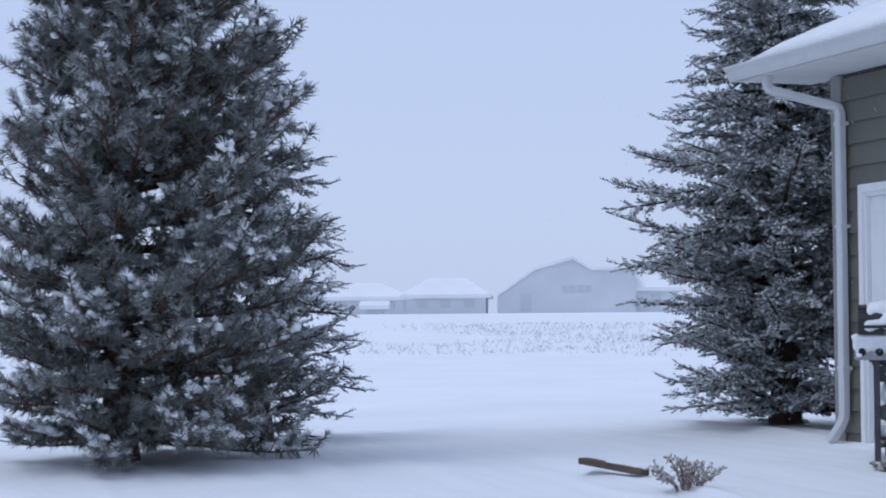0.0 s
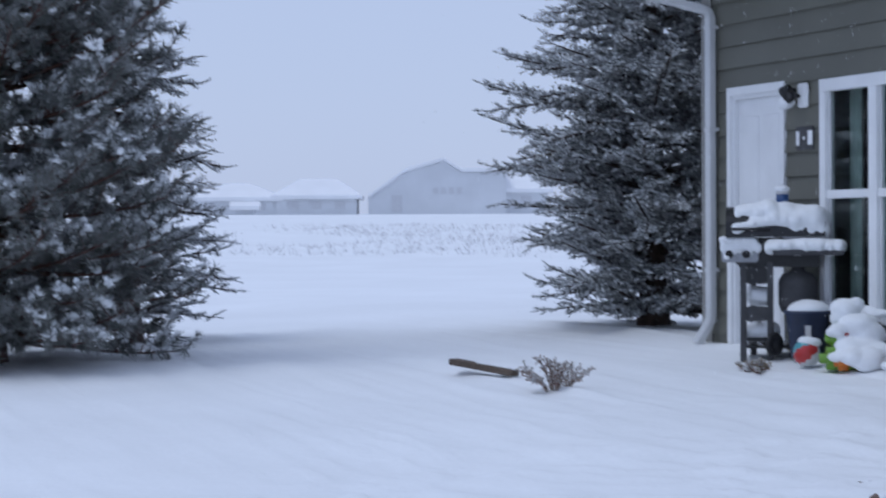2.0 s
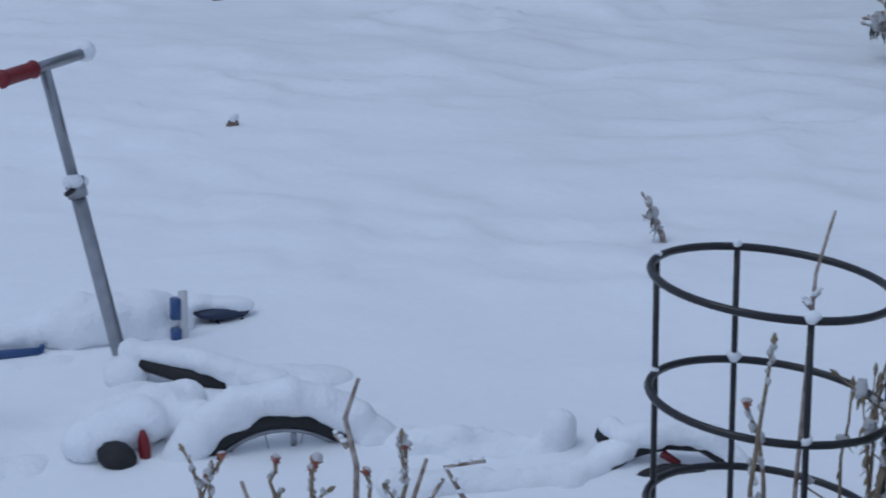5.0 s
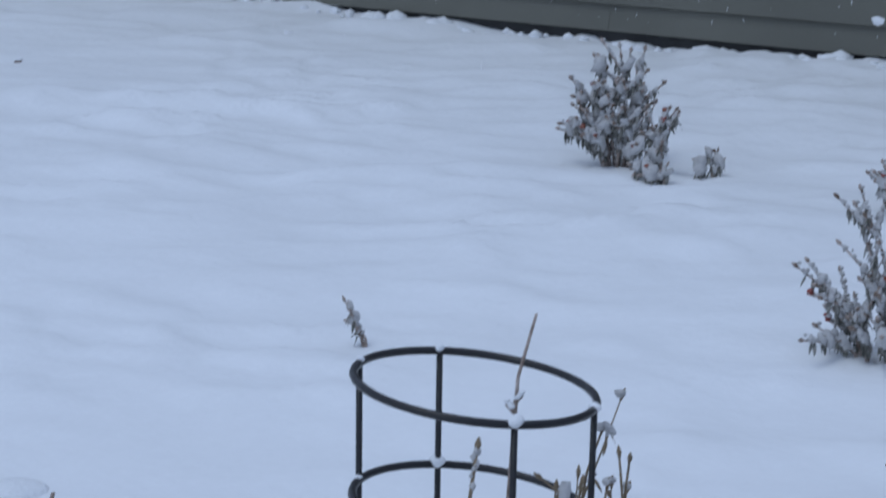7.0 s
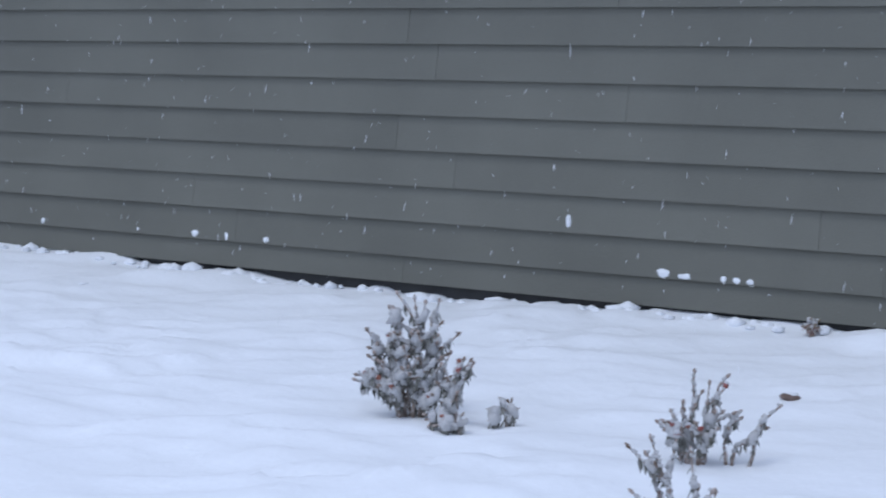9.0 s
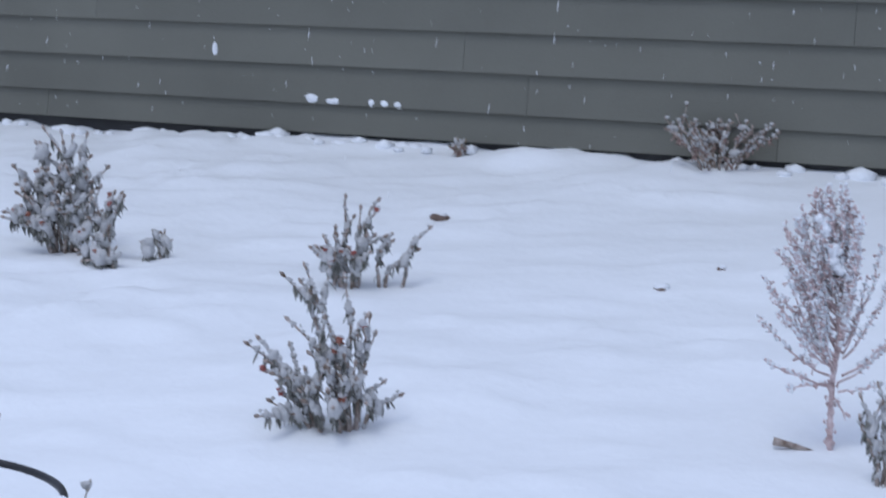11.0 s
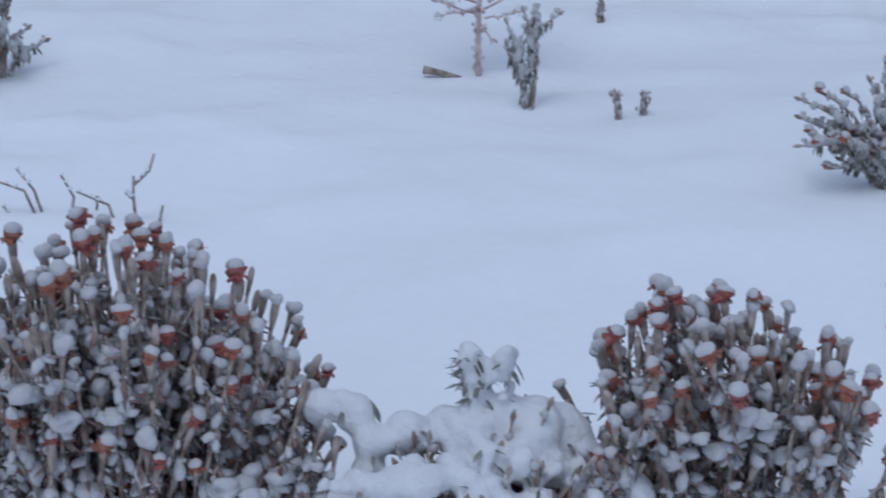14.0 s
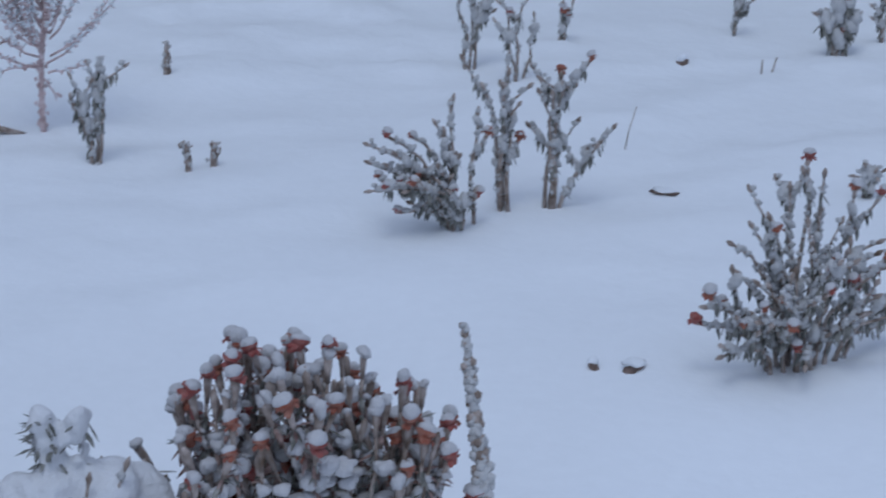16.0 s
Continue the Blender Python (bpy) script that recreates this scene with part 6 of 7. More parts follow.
tube_part("twig", [(2.20, 4.16, 0.15), (2.235, 4.14, 0.165), (2.25, 4.13, 0.145)], 0.003, TWIG, bike)
cover(bike, along((2.10, 4.42, 0.195), (2.32, 4.31, 0.215), 9, 0.046, 0.0, 0.85) + along((2.34, 4.29, 0.236), (2.53, 4.18, 0.240), 11, 0.064, 0.0, 1.0) + along((2.50, 4.20, 0.21), (2.555, 4.165, 0.21), 4, 0.062) + along((2.645, 4.18, 0.256), (2.735, 4.12, 0.250), 6, 0.030, 0.0, 0.6)
      + along((2.20, 4.22, 0.160), (2.50, 4.06, 0.165), 8, 0.065, 0.0, 0.40) + along((2.69, 4.17, 0.165), (2.72, 4.14, 0.165), 3, 0.045, 0.0, 0.6), 520, rough=0.22)

bike2 = thing("bicycle", "small bicycle with snow-laden wheels standing half buried", "bicycle", on_snow(2.33, 3.30))
WC, ux = np.array((2.322, 3.360, 0.052)), np.array((0.82, -0.57, 0))
wheel_of(bike2, WC, (0.57, 0.82, 0.06), 0.196, 0.017)
arch = [(*(WC + ux * 0.235 * -np.cos(a) + np.array((0, 0, 0.238)) * np.sin(a)), 0.042, 0.042, 0.038) for a in np.linspace(0.30, 2.86, 24)]
cover(bike2, arch + along((2.10, 3.70, 0.175), (2.21, 3.745, 0.195), 5, 0.085, 0.0, 0.62) + along((2.02, 3.62, 0.195), (2.12, 3.58, 0.225), 5, 0.056, 0.0, 0.85) + along((2.13, 3.64, 0.215), (2.24, 3.61, 0.225), 5, 0.058, 0.0, 0.9)
      + along((2.20, 3.60, 0.21), (2.235, 3.53, 0.205), 4, 0.050) + along((2.22, 3.55, 0.17), (2.20, 3.50, 0.15), 3, 0.045) + along((2.30, 3.66, 0.19), (2.42, 3.56, 0.20), 5, 0.08, 0.0, 0.45), 540, rough=0.2)
cover(bike2, along((2.50, 3.19, 0.195), (2.66, 2.98, 0.185), 9, 0.055, 0.0, 0.55) + along((2.50, 3.16, 0.215), (2.56, 3.10, 0.225), 4, 0.035, 0.0, 0.7) + along((2.60, 3.08, 0.205), (2.67, 2.97, 0.20), 4, 0.032) + along((2.692, 2.952, 0.19), (2.692, 2.952, 0.262), 5, 0.037)
      + along((2.36, 3.04, 0.185), (2.603, 2.84, 0.195), 10, 0.040, 0.0, 0.8) + along((2.61, 2.84, 0.197), (2.735, 2.815, 0.238), 6, 0.034, 0.0, 0.85), 560, rough=0.25)
v, f = lump(BALL2, 8, 0.3)
# First ball paints a dark cavity in the snow, the last a lump's underside shade.
for name, p, sc, m in (("grip", (2.042, 3.535, 0.178), (0.036, 0.034, 0.030), RUBBER), ("reflector", (2.095, 3.520, 0.188), (0.011, 0.012, 0.036), RED), ("pedal", (2.40, 3.22, 0.150), (0.026, 0.018, 0.018), RUBBER), ("dark_underside", (2.729, 2.849, 0.252), (0.026, 0.024, 0.022), RUBBER)):
    put(name, raw_mesh(name, v * sc + np.array(p) - np.array(bike2.matrix_basis.translation), f, m, True), bike2)
tube_part("valve", [(2.335, 3.345, 0.225), (2.334, 3.345, 0.190)], 0.006, STEEL, bike2)
# Added black tube for the dark patch between the snow mounds.
tube_part("dark_patch", [(1.93, 3.665, 0.115), (1.96, 3.655, 0.105), (1.99, 3.64, 0.09)], 0.020, RUBBER, bike2)
c2 = np.array((2.765, 2.705, 0.10))
wheel_of(bike2, c2, (0.68, 0.73, 0.05), 0.120, 0.015)
# Mudguard tube; its first stretch paints the shaded underside of the snowy bar.
guard = [(2.60, 2.832, 0.178), (2.67, 2.815, 0.200), (2.735, 2.803, 0.236), (2.775, 2.74, 0.262), (2.815, 2.69, 0.262), (2.845, 2.655, 0.235), (2.866, 2.636, 0.205)]
tube_part("mudguard", guard, 0.014, RUBBER, bike2, "black mudguard under snow, one end a bar's underside shade")
cover(bike2, along((2.735, 2.812, 0.258), (2.785, 2.735, 0.284), 6, 0.028) + along((2.785, 2.735, 0.285), (2.83, 2.68, 0.278), 4, 0.028) + along((2.83, 2.68, 0.272), (2.872, 2.635, 0.225), 5, 0.024) + along((2.729, 2.851, 0.272), (2.733, 2.849, 0.274), 2, 0.025), 580, rough=0.2)
tube_part("fork_blade", [(2.765, 2.745, 0.242), (2.785, 2.725, 0.225), (2.79, 2.72, 0.115)], 0.009, RED, bike2, "red fork blade")
cover(bike2, along((1.79, 3.74, 0.115), (1.91, 3.68, 0.11), 4, 0.085, 0.0, 0.7) + along((1.97, 3.70, 0.115), (2.06, 3.64, 0.125), 4, 0.07, 0.0, 0.65), 590, rough=0.2)

bars = thing("handlebars", "upturned bicycle handlebars with a yellow grip", "bicycle", on_snow(1.72, 3.93))
tube_part("bar", [(1.850, 3.904, 0.463), (1.779, 3.970, 0.344), (1.75, 3.965, 0.25), (1.74, 3.95, 0.08)], 0.014, STEEL, bars)
tube_part("grip", [(1.915, 3.873, 0.506), (1.909, 3.876, 0.501), (1.89, 3.885, 0.488), (1.852, 3.903, 0.464)], [0.020, 0.021, 0.0175, 0.018], YELLOW, bars, "yellow rubber grip")
tube_part("stem_clamp", [(1.705, 3.85, 0.385), (1.69, 3.845, 0.415), (1.675, 3.845, 0.445)], [0.016, 0.024, 0.016], RUBBER, bars)
tube_part("fork", [(1.612, 3.872, 0.58), (1.665, 3.85, 0.44), (1.71, 3.86, 0.25), (1.72, 3.88, 0.08)], 0.018, BLACK_METAL, bars, "black fork arm lined with snow")
cover(bars, along((1.632, 3.868, 0.588), (1.708, 3.862, 0.43), 10, 0.025) + along((1.712, 3.865, 0.40), (1.735, 3.875, 0.30), 6, 0.026) + along((1.72, 3.88, 0.30), (1.74, 3.92, 0.20), 5, 0.05) + along((1.70, 3.88, 0.20), (1.80, 3.80, 0.14), 5, 0.07, 0, 0.8) + along((1.916, 3.873, 0.516), (1.920, 3.872, 0.514), 2, 0.016), 600)

wagon = thing("buried_wagon", "toy wagon buried in snow, one small wheel showing", "toy", on_snow(2.45, 5.50))
tube_part("wheel", [np.array((2.575, 5.35, 0.232)) + 0.036 * (np.cos(w) * np.array((0.80, -0.42, 0.15)) + np.sin(w) * np.array((-0.1, 0.15, 0.85))) for w in np.linspace(0, 6.2832, 25)], 0.015, RUBBER, wagon, "small black wheel")
tube_part("wheel_disc", [(2.570, 5.355, 0.232), (2.582, 5.372, 0.232)], 0.032, WHITE_PLASTIC, wagon)
tube_part("rail", [(2.30, 5.72, 0.222), (2.40, 5.67, 0.212), (2.50, 5.64, 0.218), (2.56, 5.62, 0.226)], [0.006, 0.020, 0.020, 0.006], RUBBER, wagon, "dark rail edge")
tube_part("sill", [(2.05, 5.38, 0.215), (2.11, 5.33, 0.215), (2.18, 5.30, 0.215)], [0.008, 0.02, 0.006], CLOD, wagon)
cover(wagon, along((2.28, 5.60, 0.185), (2.56, 5.50, 0.20), 7, 0.11, 0.0, 0.32) + along((2.30, 5.50, 0.18), (2.55, 5.38, 0.195), 6, 0.11, 0.0, 0.30) + along((2.06, 5.36, 0.19), (2.15, 5.33, 0.19), 4, 0.055, 0.008, 0.5), 620)

# ---- the board lying out in the yard ----
board = thing("board", "weathered wooden board sticking out of the snow", "board", on_snow(5.72, 13.85))
pa, pb = Vector((5.63, 14.12, 0.692)), Vector((5.83, 13.46, 0.645))
d = (pb - pa).normalized()
side = d.cross(Vector((0, 0, 1))).normalized()
bm = bevel_box((0, -0.045, -0.022), ((pb - pa).length, 0.045, 0.022), 0.006)
for v_ in bm.verts:
    v_.co.z += 0.012 * math.sin(v_.co.x * 5)
    v_.co.y *= 1 - 0.25 * v_.co.x
bm.transform(Matrix.Translation(pa - board.matrix_basis.translation) @ Matrix((d, -side, d.cross(-side))).transposed().to_4x4())
part("plank", bm, WOOD, board)
cover(board, along(pa + d * 0.3 + Vector((0, 0, 0.018)), pb + Vector((0, 0, 0.02)), 10, 0.028, 0.006, 0.35), 640)

# ---- by the door: grill, bin, toys, lamp and number plate ----
# Shade under the grill is put into this grey; the number plate shares it.
GREY_WOOD = material("shaded_weathered_wood", (0.075, 0.075, 0.08), 0.8, vary=0.3, scale=9, bump=0.3)
GO = Vector((7.73, 13.14, float(snow_at(7.73, 13.14))))
GU, GW = Vector((0.866, -0.5, 0)), Vector((0.5, 0.866, 0))
GM = Matrix.Translation(GO) @ Matrix((GU, GW, Vector((0, 0, 1)))).transposed().to_4x4()
GZ0 = GO.z
grill = thing("gas_grill", "snow-covered gas grill on a grey cart by the door", "grill", GM)


def gpart(name, lo, hi, mat, rad=0.006, label="", parent=None):
    return part(name, bevel_box((lo[0], lo[1], lo[2] - GZ0), (hi[0], hi[1], hi[2] - GZ0), rad, 2), mat, parent or grill, label)


for u, w in ((-0.27, 0.0), (-0.08, 0.0), (-0.20, 0.40), (0.22, 0.40)):
    gpart("leg", (u, w, 0.60), (u + 0.045, w + 0.045, 1.40), GREY_WOOD)
gpart("end_panel", (-0.225, 0.005, 0.975), (-0.08, 0.03, 1.08), GREY_WOOD)
gpart("end_panel", (-0.225, 0.008, 1.24), (-0.08, 0.03, 1.36), BLACK_METAL)
gpart("foot_rail", (-0.225, 0.005, 0.83), (-0.08, 0.03, 0.86), BLACK_METAL)
gpart("bottom_shelf", (-0.25, 0.03, 0.78), (0.25, 0.42, 0.80), BLACK_METAL)
firebox = gpart("firebox", (-0.30, 0.02, 1.36), (0.30, 0.44, 1.57), BLACK_METAL, 0.02)
gpart("side_shelf", (-0.04, -0.20, 1.445), (0.45, 0.05, 1.485), GREY_WOOD, 0.005, "grey side shelf under thick snow")
panel = gpart("control_panel", (-0.40, -0.03, 1.395), (-0.14, 0.02, 1.545), STEEL, 0.01, "snow-dusted control panel")
for u in (-0.345, -0.225):
    h = Heap()
    h.tube([(u, -0.03, 1.455 - GZ0), (u, -0.065, 1.45 - GZ0)], [0.030, 0.026], 14)
    put("knob", h.mesh("knob", RUBBER, True), panel, "black knob")
hood = Heap()
w = np.linspace(0, math.pi, 17)
prof_h = [(0.18 - 0.26 * math.cos(a), 1.575 + 0.215 * math.sin(a) ** 0.7) for a in w]
n = len(prof_h)
hood.add([(u, y, z - GZ0) for u in (-0.37, 0.33) for y, z in prof_h], [t for i in range(n - 1) for t in ((i, n + i, n + i + 1), (i, n + i + 1, i + 1))] + [(0, i, i + 1) for i in range(1, n - 1)] + [(n, n + i + 1, n + i) for i in range(1, n - 1)] + [(0, n - 1, 2 * n - 1), (0, 2 * n - 1, n)])
put("hood", hood.mesh("hood", BLACK_METAL, False), grill, "dark hood under snow")
h = Heap()
h.tube([(-0.33, -0.10, 1.63 - GZ0), (-0.06, -0.10, 1.63 - GZ0)], 0.011, 8)
put("hood_handle", h.mesh("hood_handle", BLACK_METAL, True), grill)


def gcover(lumps, seed, rough=0.15):
    ob = snow_heap("snow_cover", "", (0, 0, 0), [(x, y, z - GZ0, a, b, c) for x, y, z, a, b, c in lumps], seed, rough=rough)
    for key in ("category", "label"):
        if key in ob:
            del ob[key]
    ob.modifiers["melt"].voxel_size = 0.012
    ob["kind"] = "stuff"
    ob.parent = grill
    return ob


gcover([(-0.05 + 0.058 * i, -0.08, 1.505, 0.065, 0.14, 0.06) for i in range(9)], 660)
gcover([(-0.27 + 0.07 * i, 0.12, 1.725 + 0.028 * math.sin(i * 0.5), 0.085, 0.18, 0.085) for i in range(9)] + [(-0.30 + 0.06 * i, 0.03, 1.63 + 0.012 * i, 0.075, 0.12, 0.07) for i in range(10)] + [(0.06 + 0.06 * i, 0.0, 1.62, 0.07, 0.08, 0.07) for i in range(5)] + [(-0.02 + 0.07 * i, 0.02, 1.70, 0.08, 0.13, 0.085) for i in range(5)], 680)
gcover([(-0.38 + 0.05 * i, -0.02, 1.555, 0.04, 0.05, 0.028) for i in range(5)] + [(-0.36, -0.05, 1.43, 0.03, 0.03, 0.02), (-0.28, -0.045, 1.49, 0.03, 0.02, 0.02)] + [(-0.385 + 0.06 * i, -0.036, 1.50 - 0.02 * (i % 2), 0.034, 0.018, 0.045) for i in range(5)], 700)
gcover([(-0.20 + 0.05 * i, 0.16, 0.88 + 0.02 * (i % 2), 0.06, 0.12, 0.075) for i in range(4)] + [(-0.19 + 0.05 * i, 0.14, 1.15, 0.05, 0.10, 0.075) for i in range(3)] + [(0.05 + 0.06 * i, 0.10, 1.40, 0.05, 0.08, 0.02) for i in range(4)], 710)
for u, z in ((-0.03, 0.815),):
    h = Heap()
    a = np.linspace(0, 6.2832, 22)
    h.tube([(u + 0.058 * math.cos(q) * 0.75, -0.05 + 0.02 * math.cos(q), z + 0.065 * math.sin(q) - GZ0) for q in a], 0.022, 8)
    h.tube([(u, -0.06, z - GZ0), (u, -0.04, z - GZ0)], 0.05, 12)
    put("wheel", h.mesh("wheel", RUBBER, True), grill, "black cart wheel")
h = Heap()
zz = np.array([1.02, 1.04, 1.10, 1.26, 1.31, 1.33, 1.36])
h.tube(np.column_stack([np.full(7, 0.14), np.full(7, 0.12), zz - GZ0]), [0.07, 0.12, 0.14, 0.14, 0.11, 0.05, 0.045], 16)
put("gas_bottle", h.mesh("gas_bottle", GREY_WOOD, True), grill, "grimy white gas bottle darkened for the shade below the shelf")
can = thing("can", "blue and white can standing on the snowy grill", "can", GM @ Matrix.Translation((0.03, 0.12, 1.81 - GZ0)))
for name, z0, z1, rad, m in (("body", 0.0, 0.07, 0.045, BLUE), ("band", 0.07, 0.10, 0.047, WHITE_PLASTIC)):
    h = Heap()
    h.tube([(0, 0, z0), (0, 0, z1)], rad, 16)
    put(name, h.mesh(name, m, True), can)
v, f = lump(BALL2, 3, 0.2)
put("snow_cap", raw_mesh("snow_cap", v * (0.05, 0.05, 0.025) + np.array((0, 0, 0.105)), f, SNOW_CAP, True), can)

binp = thing("storage_bin", "navy plastic tub heaped with snow", "bin", GM @ Matrix.Translation((0.20, -0.18, 0.0)))
h = Heap()
h.tube([(0, 0, 0.02), (0, 0, 0.06), (0, 0, 0.33), (0, 0, 0.34), (0, 0, 0.36)], [0.11, 0.12, 0.15, 0.165, 0.165], 20)
put("tub", h.mesh("tub", NAVY, True), binp)
h = Heap()
h.box((-0.02, -0.155, 0.10), (0.02, -0.135, 0.26))
put("sticker", h.mesh("sticker", WHITE_PLASTIC), binp, "pale label strip")
v, f = lump(BALL3, 31, 0.12)
put("snow_cap", raw_mesh("snow_cap", v * (0.155, 0.155, 0.085) + np.array((0, 0, 0.355)), f, SNOW_CAP, True), binp)

# plastic toys heaped by the wall
TOYS = [(c, material(n_ + "_plastic", c, 0.4, vary=0.12, scale=10, bump=0.03, coat=0.2)) for n_, c in (("green", (0.16, 0.34, 0.035)), ("red_toy", (0.5, 0.03, 0.03)), ("orange", (0.62, 0.17, 0.02)), ("yellow_toy", (0.65, 0.45, 0.03)), ("teal", (0.05, 0.28, 0.32)))]
GREEN, TRED, ORANGE, TYEL, TEAL = [m for _, m in TOYS]


def rounded(name, at, size, mat, label, parent=None, turn=0.0, tilt=0.0, rad=0.3, category="toy"):
    """A moulded plastic body with fat rounded edges."""
    bm = bevel_box([-s / 2 for s in size], [s / 2 for s in size], min(size) * rad, 4)
    ob = part(name, bm, mat, parent, smooth=True)
    ob.matrix_basis = Matrix.Translation(at) @ pose(0, 0, 0, tilt, 0, turn)
    if parent is None:
        tagged(ob, label, category, "plastic toys by the wall")
    return ob


G_T = float(snow_at(7.7, 12.2))
ride = thing("ride_on_toy", "green and yellow plastic ride-on toy under snow", "toy", (7.70, 12.22, G_T), "plastic toys by the wall")
rounded("body", (0.0, 0.0, 0.08), (0.34, 0.22, 0.15), GREEN, "", ride, -25, 0)
rounded("bumper", (-0.08, -0.10, 0.05), (0.12, 0.10, 0.09), ORANGE, "", ride, -25)
rounded("fender", (0.11, -0.13, 0.055), (0.10, 0.10, 0.08), TRED, "", ride, -25)
rounded("stripe", (0.03, -0.10, 0.12), (0.06, 0.08, 0.13), TYEL, "", ride, -20)
rounded("back", (-0.03, 0.05, 0.21), (0.16, 0.16, 0.10), GREEN, "", ride, -25, 10)
rounded("horn", (-0.03, -0.02, 0.235), (0.07, 0.06, 0.09), TRED, "", ride, 20, 20)
rounded("wing", (0.10, 0.02, 0.21), (0.12, 0.10, 0.05), TEAL, "", ride, -10, 5)
cover(ride, [(7.71, 12.16, G_T + 0.17, 0.12, 0.12, 0.06), (7.80, 12.12, G_T + 0.14, 0.14, 0.13, 0.09), (7.88, 12.02, G_T + 0.10, 0.13, 0.12, 0.10), (7.64, 12.22, G_T + 0.26, 0.07, 0.07, 0.05), (7.78, 12.20, G_T + 0.30, 0.10, 0.11, 0.09), (7.84, 12.14, G_T + 0.24, 0.12, 0.10, 0.10), (7.60, 12.14, G_T + 0.09, 0.07, 0.07, 0.04), (7.66, 12.05, G_T + 0.10, 0.10, 0.09, 0.07), (7.74, 12.00, G_T + 0.07, 0.13, 0.10, 0.09)], 720, voxel=0.012)
ball_toy = thing("toy_ball", "red, white and teal beach ball in snow", "ball", (7.62, 12.58, G_T + 0.10), "plastic toys by the wall")
v, f = BALL3
cen = v[f].mean(axis=1)
sect = (np.floor((np.arctan2(cen[:, 1], cen[:, 0]) + math.pi) / (math.pi / 3)).astype(int)) % 3
for k, m in enumerate((TRED, WHITE_PLASTIC, TEAL)):
    put("panel", raw_mesh("panel", v * 0.095, f[sect == k], m, True), ball_toy, at=pose(0, 0, 0, 60, 20, 30))
v, f = lump(BALL2, 61, 0.25)
put("snow_cap", raw_mesh("snow_cap", v * (0.078, 0.085, 0.045) + np.array((0.01, 0.0, 0.068)), f, SNOW_CAP, True), ball_toy)
plush = thing("snow_topped_toy", "tall plastic toy hidden under rounded snow", "toy", (7.80, 12.38, G_T), "plastic toys by the wall")
rounded("post", (0.0, 0.0, 0.22), (0.12, 0.12, 0.40), WHITE_PLASTIC, "", plush, 10)
rounded("ear", (0.075, -0.02, 0.455), (0.05, 0.05, 0.05), TYEL, "", plush, 10)
cover(plush, [(7.79, 12.36, G_T + 0.40, 0.10, 0.10, 0.075), (7.75, 12.36, G_T + 0.34, 0.075, 0.075, 0.07), (7.85, 12.32, G_T + 0.44, 0.055, 0.055, 0.045), (7.82, 12.34, G_T + 0.29, 0.085, 0.09, 0.12), (7.86, 12.28, G_T + 0.16, 0.12, 0.12, 0.12)], 740, voxel=0.012)
tub = thing("grey_planter", "grey plastic planter under the window with snow", "planter", (7.94, 12.42, G_T), "")
h = Heap()
h.tube([(0, 0, 0.0), (0, 0, 0.05), (0, 0, 0.28), (0, 0, 0.31)], [0.10, 0.11, 0.14, 0.145], 18)
put("pot", h.mesh("pot", TRIM, True), tub)
v, f = lump(BALL3, 44, 0.1)
put("snow_cap", raw_mesh("snow_cap", v * (0.14, 0.14, 0.05) + np.array((0, 0, 0.315)), f, SNOW_CAP, True), tub)
car = thing("toy_truck", "orange and yellow toy truck loaded with snow", "toy", (7.84, 11.52, float(snow_at(7.84, 11.52))), "plastic toys by the wall")
rounded("bed", (-0.02, 0.08, 0.12), (0.17, 0.26, 0.11), ORANGE, "", car, 14)
rounded("cab", (0.05, -0.14, 0.12), (0.15, 0.09, 0.20), WHITE_PLASTIC, "", car, 14)
rounded("cab_front", (0.02, -0.13, 0.10), (0.06, 0.10, 0.13), TYEL, "", car, 14)
rounded("grille", (0.06, -0.19, 0.13), (0.11, 0.03, 0.12), RED, "", car, 14)
for px, py in ((-0.08, 0.16), (-0.06, 0.0), (0.10, 0.16)):
    h = Heap()
    h.tube([(px - 0.02, py, 0.05), (px + 0.02, py, 0.05)], 0.05, 16)
    put("wheel", h.mesh("wheel", RUBBER, True), car)
cz = float(snow_at(7.84, 11.52))
cover(car, along((7.80, 11.70, cz + 0.195), (7.87, 11.40, cz + 0.20), 7, 0.085, 0, 0.5) + along((7.72, 11.72, cz + 0.04), (7.76, 11.50, cz + 0.03), 5, 0.06, 0, 0.7) + [(7.88, 11.38, cz + 0.22, 0.07, 0.06, 0.03), (7.74, 11.62, cz + 0.03, 0.08, 0.09, 0.06), (7.86, 11.33, cz + 0.04, 0.09, 0.07, 0.07)], 760, voxel=0.012)

lamp = thing("security_light", "white security light with twin dark lenses and snow", "lamp", (WALL_X - 0.012, 13.365, 2.60))
part("plate", bevel_box((-0.03, -0.065, -0.09), (0.003, 0.065, 0.09), 0.012, 3), WHITE, lamp)
for yy, zz in ((0.02, -0.005), (0.075, 0.04)):
    h = Heap()
    h.tube([(-0.03, yy, zz), (-0.08, yy + 0.02, zz + 0.01)], 0.014, 8)
    h.tube([(-0.07, yy + 0.03, zz + 0.012), (-0.13, yy + 0.005, zz - 0.015)], [0.035, 0.043], 14)
    hd = put("lamp_head", h.mesh("lamp_head", BLACK_METAL, True), lamp)
v, f = lump(BALL2, 12, 0.2)
put("snow_cap", raw_mesh("snow_cap", v * (0.06, 0.07, 0.06) + np.array((-0.10, 0.10, -0.05)), f, SNOW_CAP, True), lamp)
plate = thing("number_plate", "dark house plate with three pale bars", "sign", (WALL_X - 0.0125, 13.35, 2.29))
part("board", bevel_box((-0.016, -0.115, -0.085), (0.0, 0.115, 0.085), 0.004), GREY_WOOD, plate)
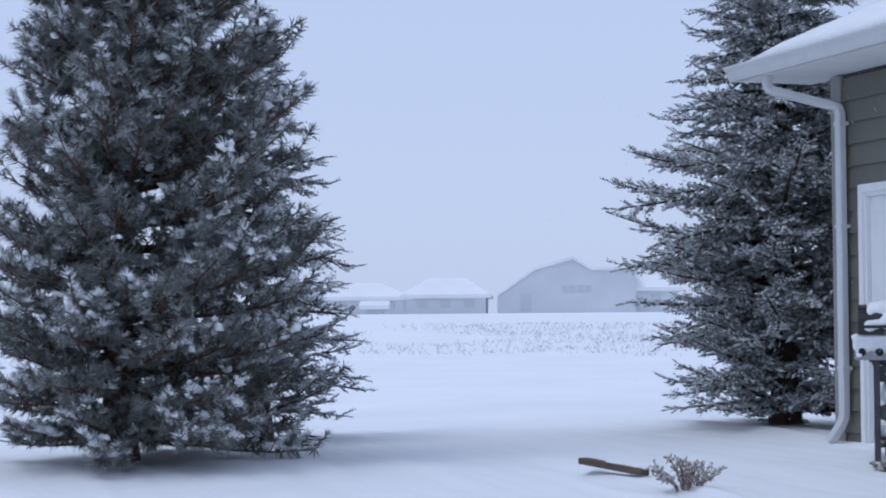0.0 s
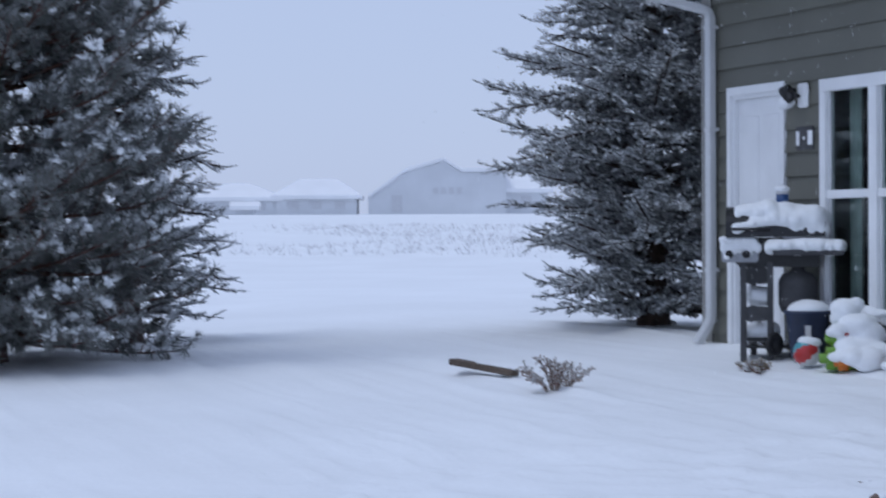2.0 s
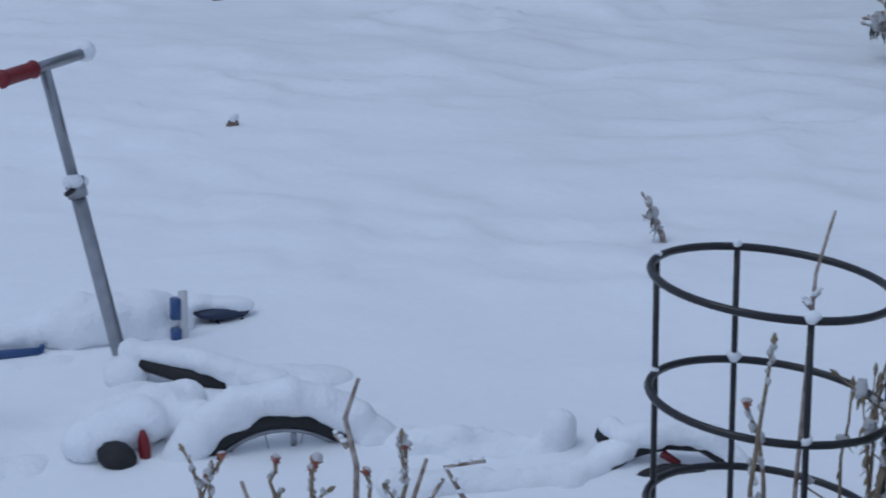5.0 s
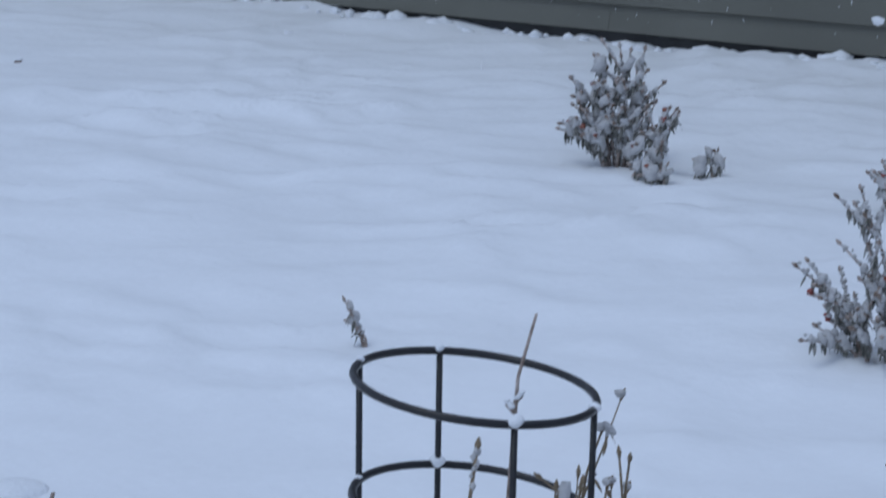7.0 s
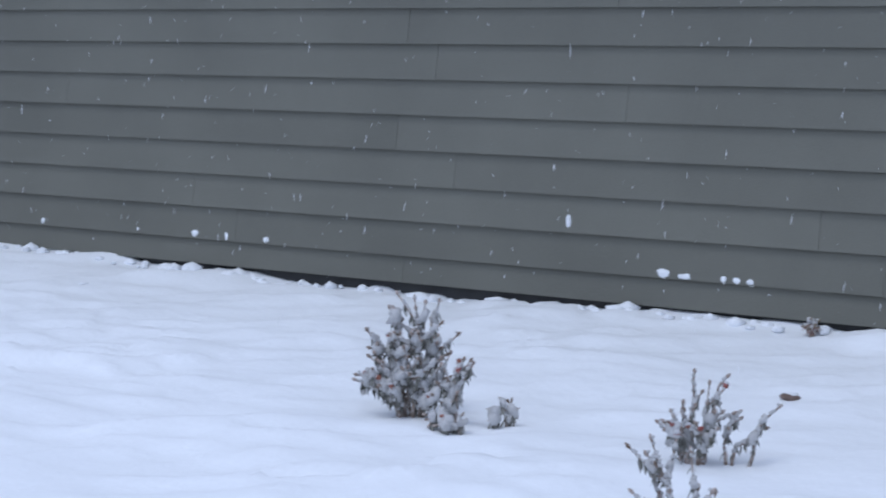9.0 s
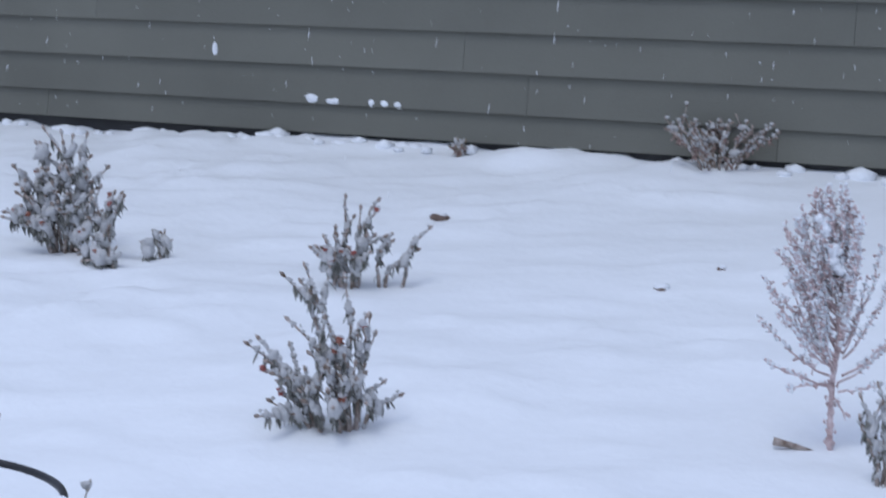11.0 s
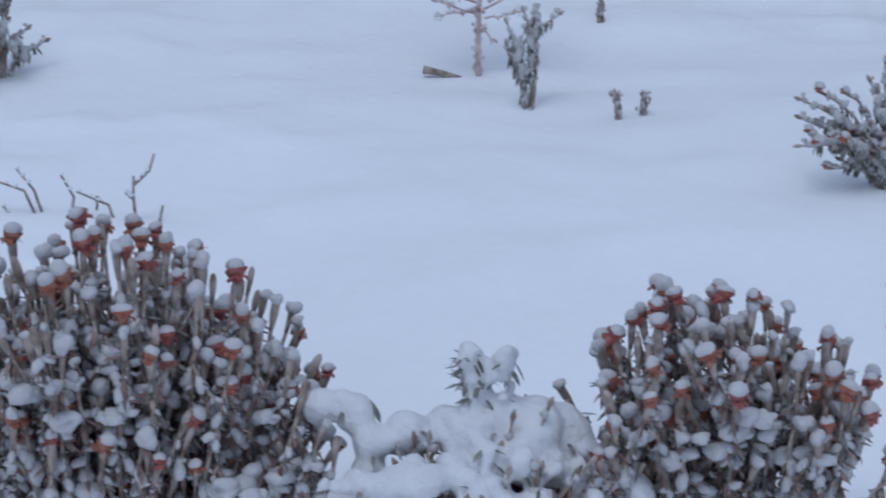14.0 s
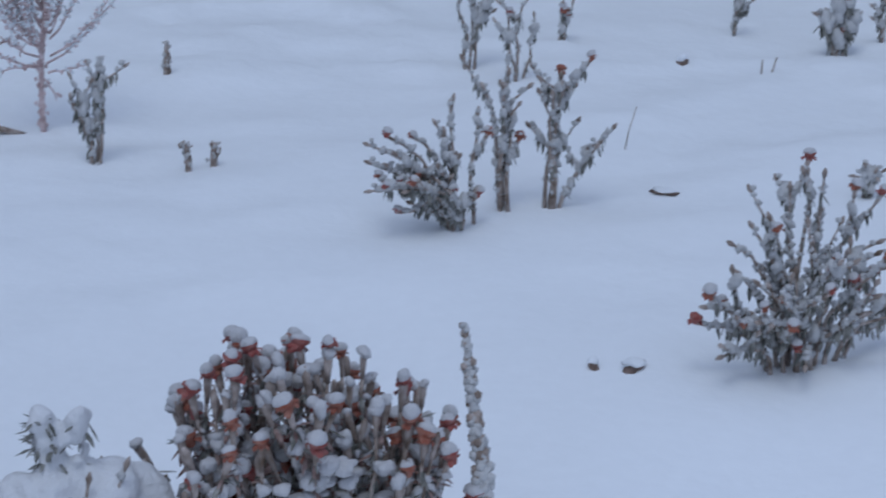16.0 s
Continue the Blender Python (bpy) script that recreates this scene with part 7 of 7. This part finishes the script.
for yy, ww in ((0.085, 0.045), (-0.085, 0.065), (0.0, 0.03)):
    zlo, zhi = (-0.052, 0.052) if abs(yy) > 0.01 else (-0.012, 0.012)
    part("bar", bevel_box((-0.021, yy - ww / 2, zlo), (-0.0165, yy + ww / 2, zhi), 0.002), WHITE, plate)

# ---- snow stuck to the siding and shed along its foot ----
r = np.random.default_rng(31)
for i, (y, z, wid) in enumerate(((4.949, 0.835, 0.03), (4.833, 0.831, 0.045), (4.635, 0.831, 0.02), (4.572, 0.829, 0.025), (4.498, 0.828, 0.028), (10.547, 0.861, 0.07), (10.409, 0.861, 0.03), (9.667, 0.849, 0.035), (8.251, 0.839, 0.014),
                                 (7.825, 0.838, 0.024), (7.32, 0.837, 0.02), (10.831, 0.859, 0.03), (7.6, 0.836, 0.012), (9.0, 0.842, 0.012), (5.46, 1.04, 0.012))):
    tall = 0.035 if i == 14 else 0.018
    v, f = lump(BALL2, 800 + i, 0.45)
    ob = put("snow_chip", raw_mesh("snow_chip", v * (0.012, wid, tall) + np.array((WALL_X - 0.012, y, z)), f, SNOW_CAP, True))
    tagged(ob, "crust of snow stuck to the siding", "snow", "snow crusts on the siding")
ch = Heap()
for y in np.concatenate([np.arange(0.5, 12, 0.11), r.uniform(0.5, 11.5, 60)]):
    y = y + r.normal(0, 0.04)
    x = WALL_X - r.uniform(0.03, 0.16)
    s_ = r.uniform(0.012, 0.030) * (1.8 if r.uniform() < 0.14 else 1)
    v, f = LUMPS[r.integers(0, 5)]
    ch.add(v * (s_ * 1.1, s_ * 1.4, s_ * 0.8) + np.array((x, y, float(snow_at(x, y)) + 0.004)), f)
shed = put("shed_snow", ch.mesh("shed_snow", SNOW_CAP, True))
tagged(shed, "small lumps of snow shed along the wall's foot", "snow", kind="stuff")

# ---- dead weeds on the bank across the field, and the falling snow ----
# Weeds paled almost to snow; distance haze is put into their colour.
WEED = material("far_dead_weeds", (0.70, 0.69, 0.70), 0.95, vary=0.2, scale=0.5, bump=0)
wh = Heap()
r = np.random.default_rng(41)
for _ in range(3000):
    rad = 54 + 38 * r.uniform() ** 0.9
    a = radians(r.uniform(-2, 46))
    x, y = rad * math.sin(a), rad * math.cos(a)
    if noise.noise((x * 0.09, y * 0.09, 4)) + 0.35 * noise.noise((x * 0.4, y * 0.4, 1)) < 0.06:
        continue
    z = float(snow_at(x, y))
    for _ in range(4):
        dx, dy, hh = r.normal(0, 0.35), r.normal(0, 0.35), r.uniform(0.04, 0.16)
        lx, ly = r.normal(0, 0.08), r.normal(0, 0.08)
        wh.add([(x + dx - 0.02, y + dy, z - 0.02), (x + dx + 0.02, y + dy, z - 0.02), (x + dx, y + dy + 0.03, z - 0.02), (x + dx + lx, y + dy + ly, z + hh)], [(0, 1, 3), (1, 2, 3), (2, 0, 3)])
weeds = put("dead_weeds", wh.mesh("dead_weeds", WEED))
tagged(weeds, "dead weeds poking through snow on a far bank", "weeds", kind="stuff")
fh = Heap()
for _ in range(2300):
    p = np.array((r.uniform(4.5, 8.0), r.uniform(1.0, 13.0), r.uniform(0.9, 3.2)))
    v, f = OCTA
    d = frames_along(np.array([(r.normal(0, 0.1), r.normal(0.12, 0.1), -1)]))[0]
    s_ = r.uniform(0.4, 1.0) ** 2
    fh.add((v * (r.uniform(0.006, 0.024), 0.0016, 0.0016) * s_) @ d.T + p, f)
flakes = put("falling_snow", fh.mesh("falling_snow", SNOW_CAP, True))
tagged(flakes, "snowflakes falling in front of the house", "snow", kind="stuff")
